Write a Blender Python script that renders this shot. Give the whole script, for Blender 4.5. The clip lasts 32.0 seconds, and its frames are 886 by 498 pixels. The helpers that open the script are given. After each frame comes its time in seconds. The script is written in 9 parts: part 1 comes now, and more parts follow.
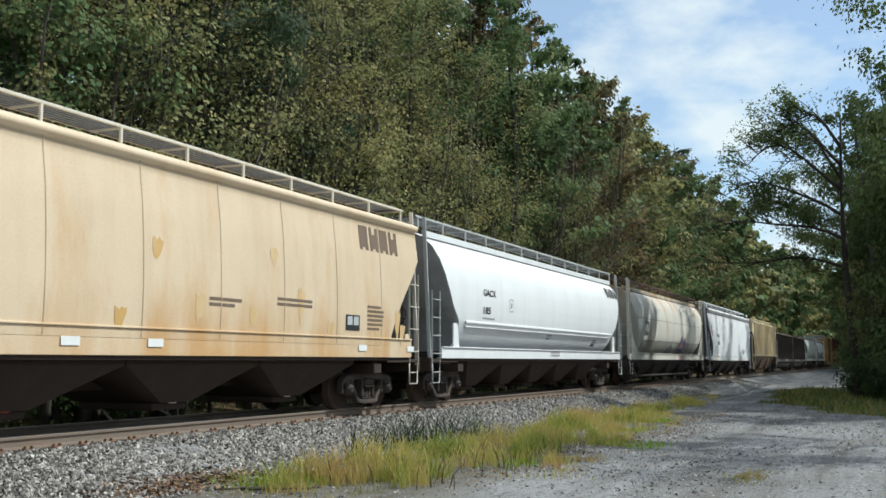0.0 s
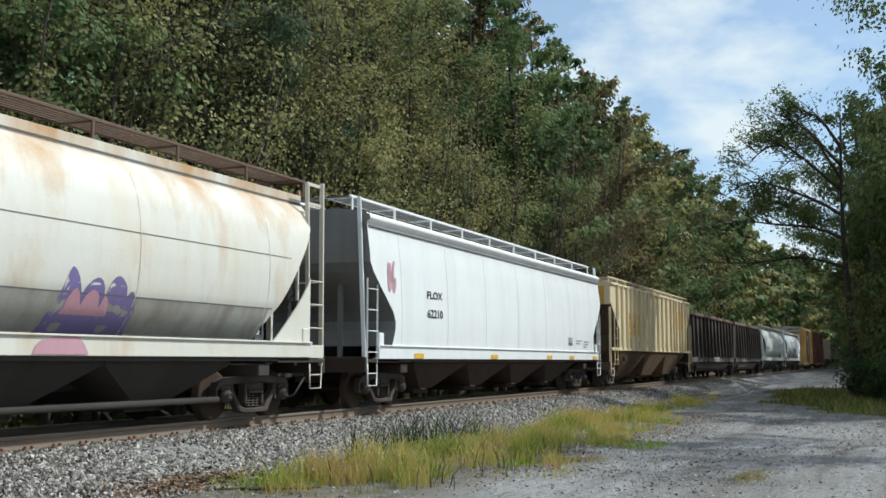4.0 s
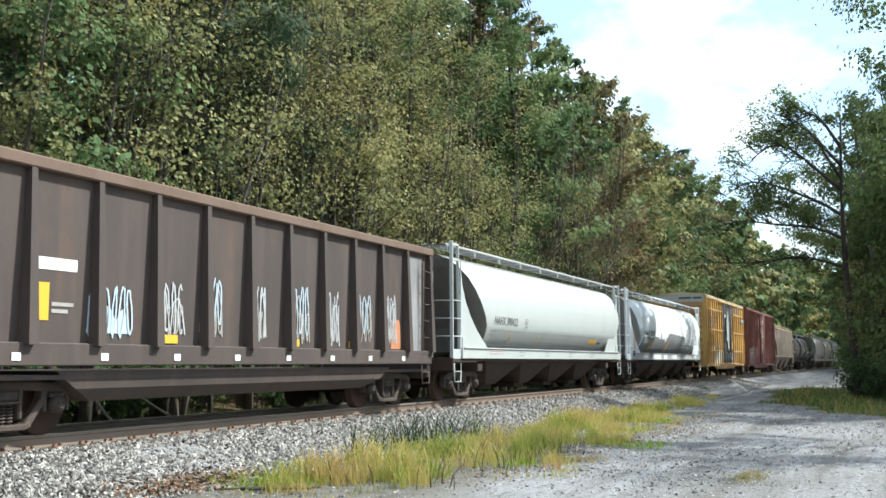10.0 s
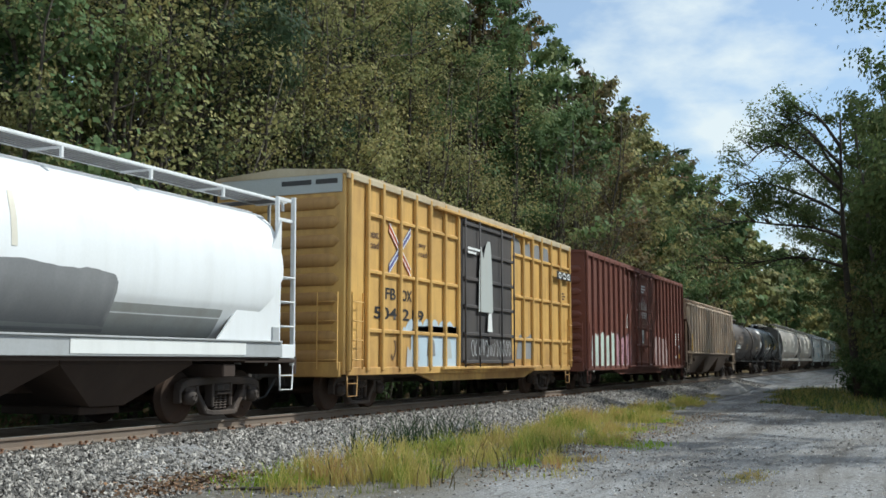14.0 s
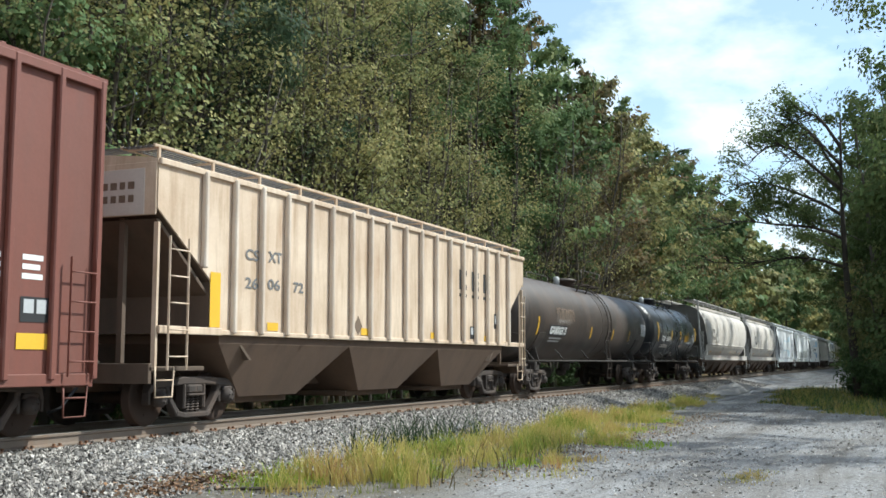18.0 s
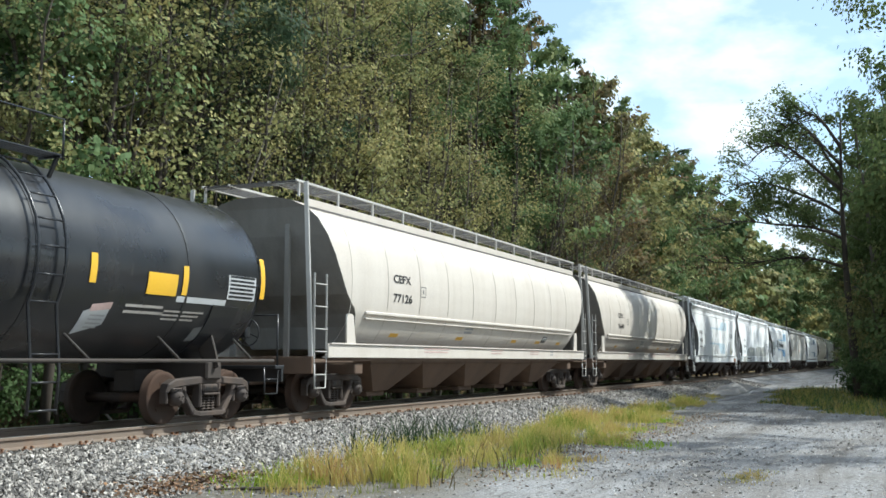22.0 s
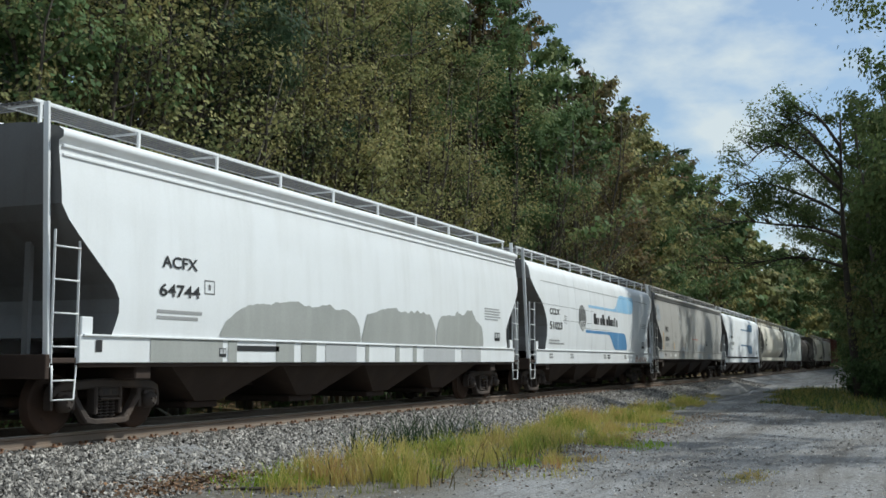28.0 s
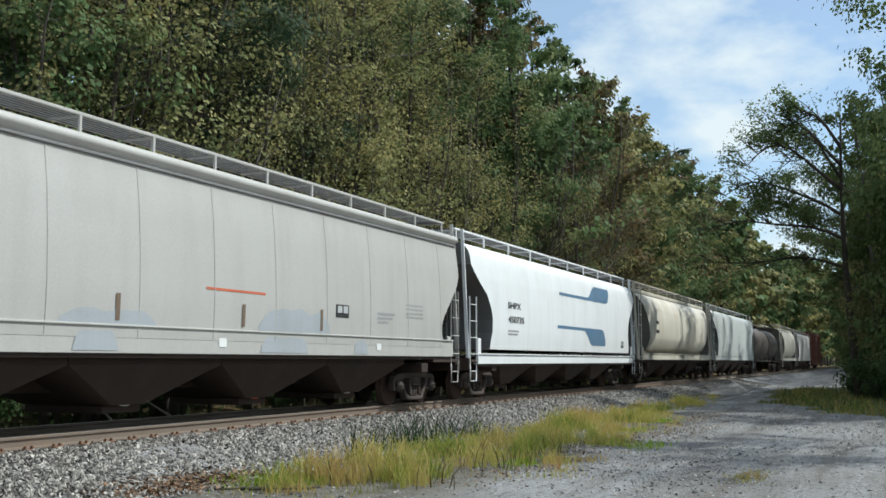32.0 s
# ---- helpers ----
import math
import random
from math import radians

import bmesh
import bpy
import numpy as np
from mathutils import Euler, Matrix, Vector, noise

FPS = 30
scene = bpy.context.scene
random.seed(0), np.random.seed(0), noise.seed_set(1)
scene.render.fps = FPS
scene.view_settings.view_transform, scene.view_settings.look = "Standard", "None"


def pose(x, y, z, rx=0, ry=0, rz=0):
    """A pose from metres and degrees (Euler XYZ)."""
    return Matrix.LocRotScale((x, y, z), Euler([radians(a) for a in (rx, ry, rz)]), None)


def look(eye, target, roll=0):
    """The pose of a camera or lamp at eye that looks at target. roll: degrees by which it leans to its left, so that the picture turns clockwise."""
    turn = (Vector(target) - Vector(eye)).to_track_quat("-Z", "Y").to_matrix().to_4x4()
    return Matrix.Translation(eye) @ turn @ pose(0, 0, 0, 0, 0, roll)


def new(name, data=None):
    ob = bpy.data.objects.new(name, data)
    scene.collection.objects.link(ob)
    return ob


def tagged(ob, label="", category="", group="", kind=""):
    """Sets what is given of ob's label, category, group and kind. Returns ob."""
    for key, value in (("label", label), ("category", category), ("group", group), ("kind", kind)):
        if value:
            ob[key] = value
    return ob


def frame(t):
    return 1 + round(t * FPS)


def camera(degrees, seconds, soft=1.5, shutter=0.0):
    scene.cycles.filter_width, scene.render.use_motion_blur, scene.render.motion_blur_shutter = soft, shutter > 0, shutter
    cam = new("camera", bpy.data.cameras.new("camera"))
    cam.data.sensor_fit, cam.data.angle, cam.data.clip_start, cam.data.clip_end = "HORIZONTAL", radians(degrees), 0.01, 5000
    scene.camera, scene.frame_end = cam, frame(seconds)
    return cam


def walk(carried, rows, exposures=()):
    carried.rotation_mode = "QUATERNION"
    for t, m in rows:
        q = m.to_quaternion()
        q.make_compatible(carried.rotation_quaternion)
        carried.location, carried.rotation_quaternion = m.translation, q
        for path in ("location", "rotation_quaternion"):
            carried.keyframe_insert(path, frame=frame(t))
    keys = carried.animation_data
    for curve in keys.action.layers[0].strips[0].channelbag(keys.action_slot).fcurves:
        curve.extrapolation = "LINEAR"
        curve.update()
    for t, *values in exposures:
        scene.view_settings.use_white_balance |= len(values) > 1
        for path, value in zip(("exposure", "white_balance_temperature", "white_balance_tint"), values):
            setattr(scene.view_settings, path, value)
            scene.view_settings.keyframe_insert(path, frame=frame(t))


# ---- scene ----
# ---------------------------------------------------------------- camera
EYE = (0.0, 0.0, 1.63)
YAW, PITCH = 23.14, 6.04
SPEED = 10.712                      # the train's speed, m/s, towards -x
RAIL_Z = 0.635                      # top of rail over the road
BODY_Z = 0.40                       # height from which the car bodies are measured
LIFT = RAIL_Z - BODY_Z              # trucks stand on the rail
TRACK_Y = 11.55                     # centre line of the track
SUN_AZ, SUN_EL = -52.0, 47.0        # direction to the sun: degrees from +x, and height
cam = camera(45.3, 32.0, soft=1.6)
_d = Vector((math.cos(radians(YAW)), math.sin(radians(YAW)), math.tan(radians(PITCH))))
AIM = look(EYE, Vector(EYE) + _d)
# the clip's camera brightens for dark cars and darkens for white ones
EXPOSURES = [(t, s, 6100, 2) for t, s in ((0, -0.05), (1, -0.14), (2, -0.2), (3, -0.02), (6, -0.25), (7, 0.0), (7.6, 0.25), (8.6, 0.85), (9.6, 0.92), (10.5, 0.6), (11.3, 0.4), (12, 0.18), (13, -0.08), (14, -0.08), (16.5, 0.35), (17.2, 0.42), (18, 0.42), (19, 0.42), (20, 0.82), (21, 0.88), (22, 0.5), (22.8, 0.15), (24, 0.05), (25, 0.02), (27.5, -0.32), (28.5, -0.36), (30, -0.48), (31, -0.3), (32, -0.06))]
walk(cam, [(0.0, AIM), (32.0, AIM)], exposures=EXPOSURES)

# ---------------------------------------------------------------- light
world = bpy.data.worlds.new("world")
scene.world = world
world.use_nodes = True


def build_world():
    nt = world.node_tree
    nt.nodes.clear()
    n = nt.nodes.new
    out, bg = n("ShaderNodeOutputWorld"), n("ShaderNodeBackground")
    sky = n("ShaderNodeTexSky")
    sky.sky_type, sky.sun_disc = "NISHITA", False
    sky.sun_elevation, sky.sun_rotation = radians(SUN_EL), radians(90 - SUN_AZ)
    sky.air_density, sky.dust_density, sky.ozone_density = 1.0, 0.6, 3.0
    tc, mp = n("ShaderNodeTexCoord"), n("ShaderNodeMapping")
    mp.inputs["Scale"].default_value = (1.6, 1.6, 3.6)
    mp.inputs["Location"].default_value = (0.7, 0.35, 0.1)
    noi, ramp = n("ShaderNodeTexNoise"), n("ShaderNodeValToRGB")
    noi.inputs["Scale"].default_value = 2.5
    noi.inputs["Detail"].default_value = 9
    noi.inputs["Roughness"].default_value = 0.55
    ramp.color_ramp.elements[0].position, ramp.color_ramp.elements[1].position = 0.45, 0.585
    ramp.color_ramp.elements[0].color = (0.31, 0.31, 0.31, 1)
    mix = n("ShaderNodeMix")
    mix.data_type = "RGBA"
    mix.inputs["B"].default_value = (8.5, 8.95, 9.3, 1)
    L = nt.links.new
    L(tc.outputs["Generated"], mp.inputs["Vector"])
    L(mp.outputs["Vector"], noi.inputs["Vector"])
    # a broad white bank stands over the end of the line, with clearer sky above the wood's crest
    last = noi.outputs["Fac"]
    for az, el, size, gain in ((9.3, 15.8, 0.9925, 0.06), (17.5, 20.0, 0.9925, -0.20), (12.6, 10.5, 0.9975, -0.12), (4.8, 6.2, 0.998, 0.10), (3.0, 19.0, 0.996, -0.08)):
        dot, fall, add = n("ShaderNodeVectorMath"), n("ShaderNodeMapRange"), n("ShaderNodeMath")
        dot.operation, add.operation = "DOT_PRODUCT", "ADD"
        dot.inputs[1].default_value = (math.cos(radians(az)) * math.cos(radians(el)), math.sin(radians(az)) * math.cos(radians(el)), math.sin(radians(el)))
        L(tc.outputs["Generated"], dot.inputs[0])
        fall.inputs["From Min"].default_value, fall.inputs["From Max"].default_value = size, 1.0
        fall.inputs["To Max"].default_value = gain
        L(dot.outputs["Value"], fall.inputs["Value"])
        L(last, add.inputs[0])
        L(fall.outputs["Result"], add.inputs[1])
        last = add.outputs[0]
    L(last, ramp.inputs["Fac"])
    L(ramp.outputs["Color"], mix.inputs["Factor"])
    hs = n("ShaderNodeHueSaturation")
    hs.inputs["Saturation"].default_value, hs.inputs["Value"].default_value = 1.1, 1.4
    L(sky.outputs["Color"], hs.inputs["Color"])
    L(hs.outputs["Color"], mix.inputs["A"])
    L(mix.outputs["Result"], bg.inputs["Color"])
    bg.inputs["Strength"].default_value = 0.104
    L(bg.outputs["Background"], out.inputs["Surface"])


build_world()
sun = new("sun", bpy.data.lights.new("sun", "SUN"))
sun.data.energy, sun.data.angle, sun.data.color = 4.55, radians(0.5), (1.0, 0.96, 0.90)
_s = Vector((math.cos(radians(SUN_AZ)) * math.cos(radians(SUN_EL)), math.sin(radians(SUN_AZ)) * math.cos(radians(SUN_EL)), math.sin(radians(SUN_EL))))
sun.matrix_basis = look(_s * 200, (0, 0, 0))

# ---------------------------------------------------------------- materials
MATS = {}


def node_mat(name):
    m = bpy.data.materials.new(name)
    m.use_nodes = True
    nt = m.node_tree
    return m, nt, nt.nodes["Principled BSDF"]


def noise_node(nt, scale, detail=4, stretch=(1, 1, 1), rough=0.55):
    tc, mp, no = nt.nodes.new("ShaderNodeTexCoord"), nt.nodes.new("ShaderNodeMapping"), nt.nodes.new("ShaderNodeTexNoise")
    mp.inputs["Scale"].default_value = stretch
    no.inputs["Scale"].default_value, no.inputs["Detail"].default_value, no.inputs["Roughness"].default_value = scale, detail, rough
    nt.links.new(tc.outputs["Object"], mp.inputs["Vector"])
    nt.links.new(mp.outputs["Vector"], no.inputs["Vector"])
    return no


def ramp_node(nt, src, stops):
    r = nt.nodes.new("ShaderNodeValToRGB")
    e = r.color_ramp.elements
    while len(e) < len(stops):
        e.new(0.5)
    for el, (p, c) in zip(e, stops):
        el.position, el.color = p, (c if len(c) == 4 else (*c, 1))
    nt.links.new(src, r.inputs["Fac"])
    return r


def mix_node(nt, fac, a, b, mode="MIX"):
    x = nt.nodes.new("ShaderNodeMix")
    x.data_type, x.blend_type = "RGBA", mode
    for key, val in (("Factor", fac), ("A", a), ("B", b)):
        if isinstance(val, (int, float)):
            x.inputs[key].default_value = val
        elif isinstance(val, tuple):
            x.inputs[key].default_value = (*val, 1)
        else:
            nt.links.new(val, x.inputs[key])
    return x.outputs["Result"]


def bump_node(nt, src, bsdf, strength=0.3, dist=0.02):
    b = nt.nodes.new("ShaderNodeBump")
    b.inputs["Strength"].default_value, b.inputs["Distance"].default_value = strength, dist
    nt.links.new(src, b.inputs["Height"])
    nt.links.new(b.outputs["Normal"], bsdf.inputs["Normal"])


def paint(name, col, grime=(0.10, 0.075, 0.05), amount=0.35, rust=0.0, rough=0.45, metal=0.0, streak=3.0, foot=None, dent=0.12):
    """Weathered paint: broad grime, streaks that run down, and rust where asked."""
    if name in MATS:
        return MATS[name]
    m, nt, b = node_mat(name)
    broad = noise_node(nt, 0.55, 5)
    st = noise_node(nt, streak, 6, (1.0, 1.0, 0.12))
    fine = noise_node(nt, 28, 4)
    f1 = ramp_node(nt, broad.outputs["Fac"], [(0.38, (0, 0, 0)), (0.75, (amount,) * 3)]).outputs["Color"]
    f2 = ramp_node(nt, st.outputs["Fac"], [(0.46, (0, 0, 0)), (0.78, (amount * 1.1,) * 3)]).outputs["Color"]
    c = mix_node(nt, f1, col, grime)
    c = mix_node(nt, f2, c, grime)
    if rust:
        rn = noise_node(nt, 1.3, 8, (1, 1, 0.35), 0.65)
        f3 = ramp_node(nt, rn.outputs["Fac"], [(0.60 - 0.12 * rust, (0, 0, 0)), (0.74, (rust,) * 3)]).outputs["Color"]
        c = mix_node(nt, f3, c, (0.30, 0.13, 0.045))
    if foot:
        # rust that has run and spread in blotches within a band of heights: low, high, colour, strength
        lo, hi, fcol, fs = foot
        tc, sp = nt.nodes.new("ShaderNodeTexCoord"), nt.nodes.new("ShaderNodeSeparateXYZ")
        nt.links.new(tc.outputs["Object"], sp.inputs[0])
        mr = nt.nodes.new("ShaderNodeMapRange")
        mr.inputs["From Min"].default_value, mr.inputs["From Max"].default_value = hi, lo
        mr.inputs["To Max"].default_value = 0.27
        nt.links.new(sp.outputs["Z"], mr.inputs["Value"])
        fn = noise_node(nt, 0.9, 7, (1, 1, 0.3), 0.6)
        ad = nt.nodes.new("ShaderNodeMath")
        ad.operation = "ADD"
        nt.links.new(fn.outputs["Fac"], ad.inputs[0])
        nt.links.new(mr.outputs["Result"], ad.inputs[1])
        f4 = ramp_node(nt, ad.outputs[0], [(0.57, (0, 0, 0)), (0.80, (fs,) * 3)]).outputs["Color"]
        c = mix_node(nt, f4, c, fcol)
    c = mix_node(nt, 0.12, c, fine.outputs["Fac"], "OVERLAY")
    nt.links.new(c, b.inputs["Base Color"])
    rr = ramp_node(nt, broad.outputs["Fac"], [(0.3, (rough,) * 3), (0.8, (min(1, rough + 0.3),) * 3)])
    nt.links.new(rr.outputs["Color"], b.inputs["Roughness"])
    b.inputs["Metallic"].default_value = metal
    bump_node(nt, broad.outputs["Fac"], b, dent, 0.05)
    MATS[name] = m
    return m


def leafy(name, stops, trans=0.3, sat=0.86, patch=0.35):
    """Leaves: every leaf has its own tone, every tree a shift."""
    if name in MATS:
        return MATS[name]
    m, nt, b = node_mat(name)
    g, oi = nt.nodes.new("ShaderNodeNewGeometry"), nt.nodes.new("ShaderNodeObjectInfo")
    clump = noise_node(nt, patch, 3)
    a = nt.nodes.new("ShaderNodeMath")
    a.operation = "MULTIPLY_ADD"
    nt.links.new(clump.outputs["Fac"], a.inputs[0])
    a.inputs[1].default_value = 2.0
    a.inputs[2].default_value = -0.62
    a2 = nt.nodes.new("ShaderNodeMath")
    a2.operation = "MULTIPLY_ADD"
    nt.links.new(g.outputs["Random Per Island"], a2.inputs[0])
    a2.inputs[1].default_value = 0.26
    nt.links.new(a.outputs[0], a2.inputs[2])
    r = ramp_node(nt, a2.outputs[0], stops)
    hsv = nt.nodes.new("ShaderNodeHueSaturation")
    mr = nt.nodes.new("ShaderNodeMapRange")
    mr.inputs["To Min"].default_value, mr.inputs["To Max"].default_value = 0.66, 1.2
    nt.links.new(oi.outputs["Random"], mr.inputs["Value"])
    hsv.inputs["Saturation"].default_value = sat
    nt.links.new(mr.outputs["Result"], hsv.inputs["Value"])
    nt.links.new(r.outputs["Color"], hsv.inputs["Color"])
    nt.links.new(hsv.outputs["Color"], b.inputs["Base Color"])
    b.inputs["Roughness"].default_value = 0.65
    b.inputs["Specular IOR Level"].default_value = 0.12
    t = nt.nodes.new("ShaderNodeBsdfTranslucent")
    nt.links.new(hsv.outputs["Color"], t.inputs["Color"])
    ms = nt.nodes.new("ShaderNodeMixShader")
    ms.inputs["Fac"].default_value = trans
    nt.links.new(b.outputs["BSDF"], ms.inputs[1])
    nt.links.new(t.outputs["BSDF"], ms.inputs[2])
    nt.links.new(ms.outputs["Shader"], nt.nodes["Material Output"].inputs["Surface"])
    MATS[name] = m
    return m


LEAF_GREEN = leafy("leaf_green", [(0.1, (0.056, 0.102, 0.032)), (0.5, (0.115, 0.19, 0.060)), (0.9, (0.21, 0.24, 0.075))], 0.40)
LEAF_DEEP = leafy("leaf_deep", [(0.1, (0.022, 0.046, 0.020)), (0.6, (0.046, 0.086, 0.036)), (0.95, (0.09, 0.125, 0.05))], 0.34)
LEAF_ROAD = leafy("leaf_roadside", [(0.1, (0.060, 0.095, 0.028)), (0.55, (0.115, 0.170, 0.046)), (0.95, (0.22, 0.235, 0.066))], 0.45)
LEAF_OLIVE = leafy("leaf_olive", [(0.1, (0.095, 0.126, 0.043)), (0.45, (0.21, 0.222, 0.08)), (0.85, (0.41, 0.345, 0.122))], 0.42, 0.92)
LEAF_TURN = leafy("leaf_turning", [(0.1, (0.070, 0.076, 0.034)), (0.45, (0.132, 0.116, 0.052)), (0.85, (0.235, 0.150, 0.062))], 0.40, 0.95)
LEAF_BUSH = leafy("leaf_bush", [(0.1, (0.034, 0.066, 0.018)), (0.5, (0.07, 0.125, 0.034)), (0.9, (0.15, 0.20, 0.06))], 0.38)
GRASS = leafy("grass_blades", [(0.0, (0.10, 0.16, 0.03)), (0.28, (0.22, 0.26, 0.06)), (0.5, (0.42, 0.37, 0.12)), (0.75, (0.46, 0.36, 0.15)), (0.95, (0.36, 0.22, 0.10))], 0.4, 1.05, 0.9)

SHORT_GRASS = leafy("short_grass", [(0.1, (0.12, 0.20, 0.03)), (0.6, (0.22, 0.32, 0.05)), (0.9, (0.36, 0.38, 0.10))], 0.4, 1.1, 0.9)


def bark_mat():
    m, nt, b = node_mat("bark")
    n1, n2 = noise_node(nt, 6, 8, (1, 1, 0.15)), noise_node(nt, 0.7, 3)
    c = ramp_node(nt, n1.outputs["Fac"], [(0.3, (0.022, 0.017, 0.012)), (0.7, (0.085, 0.068, 0.050))]).outputs["Color"]
    # about one stem in four is pale and lichened
    oi = nt.nodes.new("ShaderNodeObjectInfo")
    pale = ramp_node(nt, oi.outputs["Random"], [(0.70, (0.12, 0.12, 0.12)), (0.85, (0.8, 0.8, 0.8))]).outputs["Color"]
    grey = mix_node(nt, n2.outputs["Fac"], c, (0.20, 0.18, 0.15))
    c = mix_node(nt, pale, c, grey)
    nt.links.new(c, b.inputs["Base Color"])
    b.inputs["Roughness"].default_value = 0.95
    bump_node(nt, n1.outputs["Fac"], b, 0.6, 0.03)
    return m


BARK = bark_mat()
BARK_DARK = paint("dark_bark", (0.05, 0.04, 0.03), grime=(0.02, 0.016, 0.012), amount=0.6, rough=0.95)


def ground_mat():
    """Gravel road, grassy verge, ballast bed and leaf litter, told apart by where they lie."""
    m, nt, b = node_mat("gravel_ground")
    tc, sep = nt.nodes.new("ShaderNodeTexCoord"), nt.nodes.new("ShaderNodeSeparateXYZ")
    nt.links.new(tc.outputs["Object"], sep.inputs[0])
    big, mid, fine = noise_node(nt, 0.35, 5), noise_node(nt, 2.2, 6), noise_node(nt, 38, 5)
    vor = nt.nodes.new("ShaderNodeTexVoronoi")
    vor.inputs["Scale"].default_value = 26
    nt.links.new(tc.outputs["Object"], vor.inputs["Vector"])
    grav = ramp_node(nt, fine.outputs["Fac"], [(0.3, (0.125, 0.124, 0.125)), (0.7, (0.40, 0.398, 0.40))]).outputs["Color"]
    bw = nt.nodes.new("ShaderNodeRGBToBW")
    nt.links.new(vor.outputs["Color"], bw.inputs[0])
    grav = mix_node(nt, 0.55, grav, bw.outputs[0], "SOFT_LIGHT")
    dust = ramp_node(nt, mid.outputs["Fac"], [(0.4, (0, 0, 0)), (0.7, (0.7, 0.7, 0.7))]).outputs["Color"]
    grav = mix_node(nt, dust, grav, (0.27, 0.262, 0.252))
    dark = ramp_node(nt, big.outputs["Fac"], [(0.45, (0, 0, 0)), (0.7, (0.5, 0.5, 0.5))]).outputs["Color"]
    grav = mix_node(nt, dark, grav, (0.16, 0.145, 0.13))
    tracks = noise_node(nt, 0.9, 4, (0.12, 1.6, 1.0))
    rut = ramp_node(nt, tracks.outputs["Fac"], [(0.42, (0, 0, 0)), (0.66, (0.75, 0.75, 0.75))]).outputs["Color"]
    grav = mix_node(nt, rut, grav, (0.13, 0.115, 0.10))
    # short shadows of the uneven gravel, painted as dark dashes
    dash = noise_node(nt, 4.5, 5, (0.35, 1.5, 1.0), 0.65)
    dash_shade = ramp_node(nt, dash.outputs["Fac"], [(0.54, (0, 0, 0)), (0.64, (0.55, 0.55, 0.55))]).outputs["Color"]
    grav = mix_node(nt, dash_shade, grav, (0.095, 0.085, 0.078))
    litter = ramp_node(nt, mid.outputs["Fac"], [(0.3, (0.05, 0.04, 0.02)), (0.6, (0.11, 0.075, 0.035)), (0.8, (0.06, 0.08, 0.025))]).outputs["Color"]
    soil = ramp_node(nt, mid.outputs["Fac"], [(0.3, (0.10, 0.09, 0.072)), (0.6, (0.155, 0.142, 0.118)), (0.8, (0.22, 0.21, 0.188))]).outputs["Color"]

    def band(lo, hi, soft=0.5):
        w = nt.nodes.new("ShaderNodeMath")
        w.operation = "MULTIPLY_ADD"
        nt.links.new(mid.outputs["Fac"], w.inputs[0])
        w.inputs[1].default_value = 1.6
        nt.links.new(sep.outputs["Y"], w.inputs[2])
        r1, r2, mu = nt.nodes.new("ShaderNodeMapRange"), nt.nodes.new("ShaderNodeMapRange"), nt.nodes.new("ShaderNodeMath")
        for r, a, c in ((r1, lo, lo + soft), (r2, hi + soft, hi)):
            r.inputs["From Min"].default_value, r.inputs["From Max"].default_value = a + 0.8, c + 0.8
            nt.links.new(w.outputs[0], r.inputs["Value"])
        mu.operation = "MULTIPLY"
        nt.links.new(r1.outputs[0], mu.inputs[0])
        nt.links.new(r2.outputs[0], mu.inputs[1])
        return mu.outputs[0]

    xr = nt.nodes.new("ShaderNodeMapRange")
    xr.inputs["From Min"].default_value, xr.inputs["From Max"].default_value = 40, 30
    nt.links.new(sep.outputs["X"], xr.inputs["Value"])
    xg = nt.nodes.new("ShaderNodeMath")
    xg.operation = "MULTIPLY"
    nt.links.new(xr.outputs[0], xg.inputs[0])
    nt.links.new(band(4.9, 7.6, 0.7), xg.inputs[1])
    c = mix_node(nt, xg.outputs[0], grav, soil)
    c = mix_node(nt, band(15.2, 900, 0.8), c, litter)
    c = mix_node(nt, band(-900, -6, 2.0), c, litter)
    nt.links.new(c, b.inputs["Base Color"])
    b.inputs["Roughness"].default_value = 0.95
    b.inputs["Specular IOR Level"].default_value = 0.15
    bump_node(nt, fine.outputs["Fac"], b, 0.8, 0.03)
    return m


GROUND = ground_mat()


def stone_mat(name, lo, hi):
    m, nt, b = node_mat(name)
    g = nt.nodes.new("ShaderNodeNewGeometry")
    c = ramp_node(nt, g.outputs["Random Per Island"], [(0.0, lo), (0.35, tuple(v * 0.45 for v in hi)), (0.8, hi), (1.0, tuple(min(1, v * 1.5) for v in hi))])
    n = noise_node(nt, 30, 3)
    nt.links.new(mix_node(nt, 0.3, c.outputs["Color"], n.outputs["Fac"], "SOFT_LIGHT"), b.inputs["Base Color"])
    b.inputs["Roughness"].default_value = 0.9
    return m


BALLAST = stone_mat("ballast_stone", (0.026, 0.022, 0.019), (0.365, 0.335, 0.30))
CHIPS = stone_mat("road_chips", (0.20, 0.198, 0.198), (0.38, 0.378, 0.38))
LITTER = stone_mat("fallen_leaves", (0.09, 0.055, 0.03), (0.24, 0.135, 0.07))
STEEL_RAIL = paint("rail_steel", (0.21, 0.165, 0.13), grime=(0.16, 0.11, 0.08), amount=0.4, rust=0.25, rough=0.6, metal=0.3)
RAIL_HEAD = paint("rail_head", (0.42, 0.40, 0.38), amount=0.1, rough=0.3, metal=0.9)
DEAD_WOOD = paint("dead_wood", (0.42, 0.38, 0.31), grime=(0.2, 0.17, 0.13), amount=0.4, rough=0.9)
HEAP = paint("pale_gravel", (0.27, 0.255, 0.24), grime=(0.12, 0.11, 0.10), amount=0.6, rough=0.95, streak=9.0, dent=0.8)
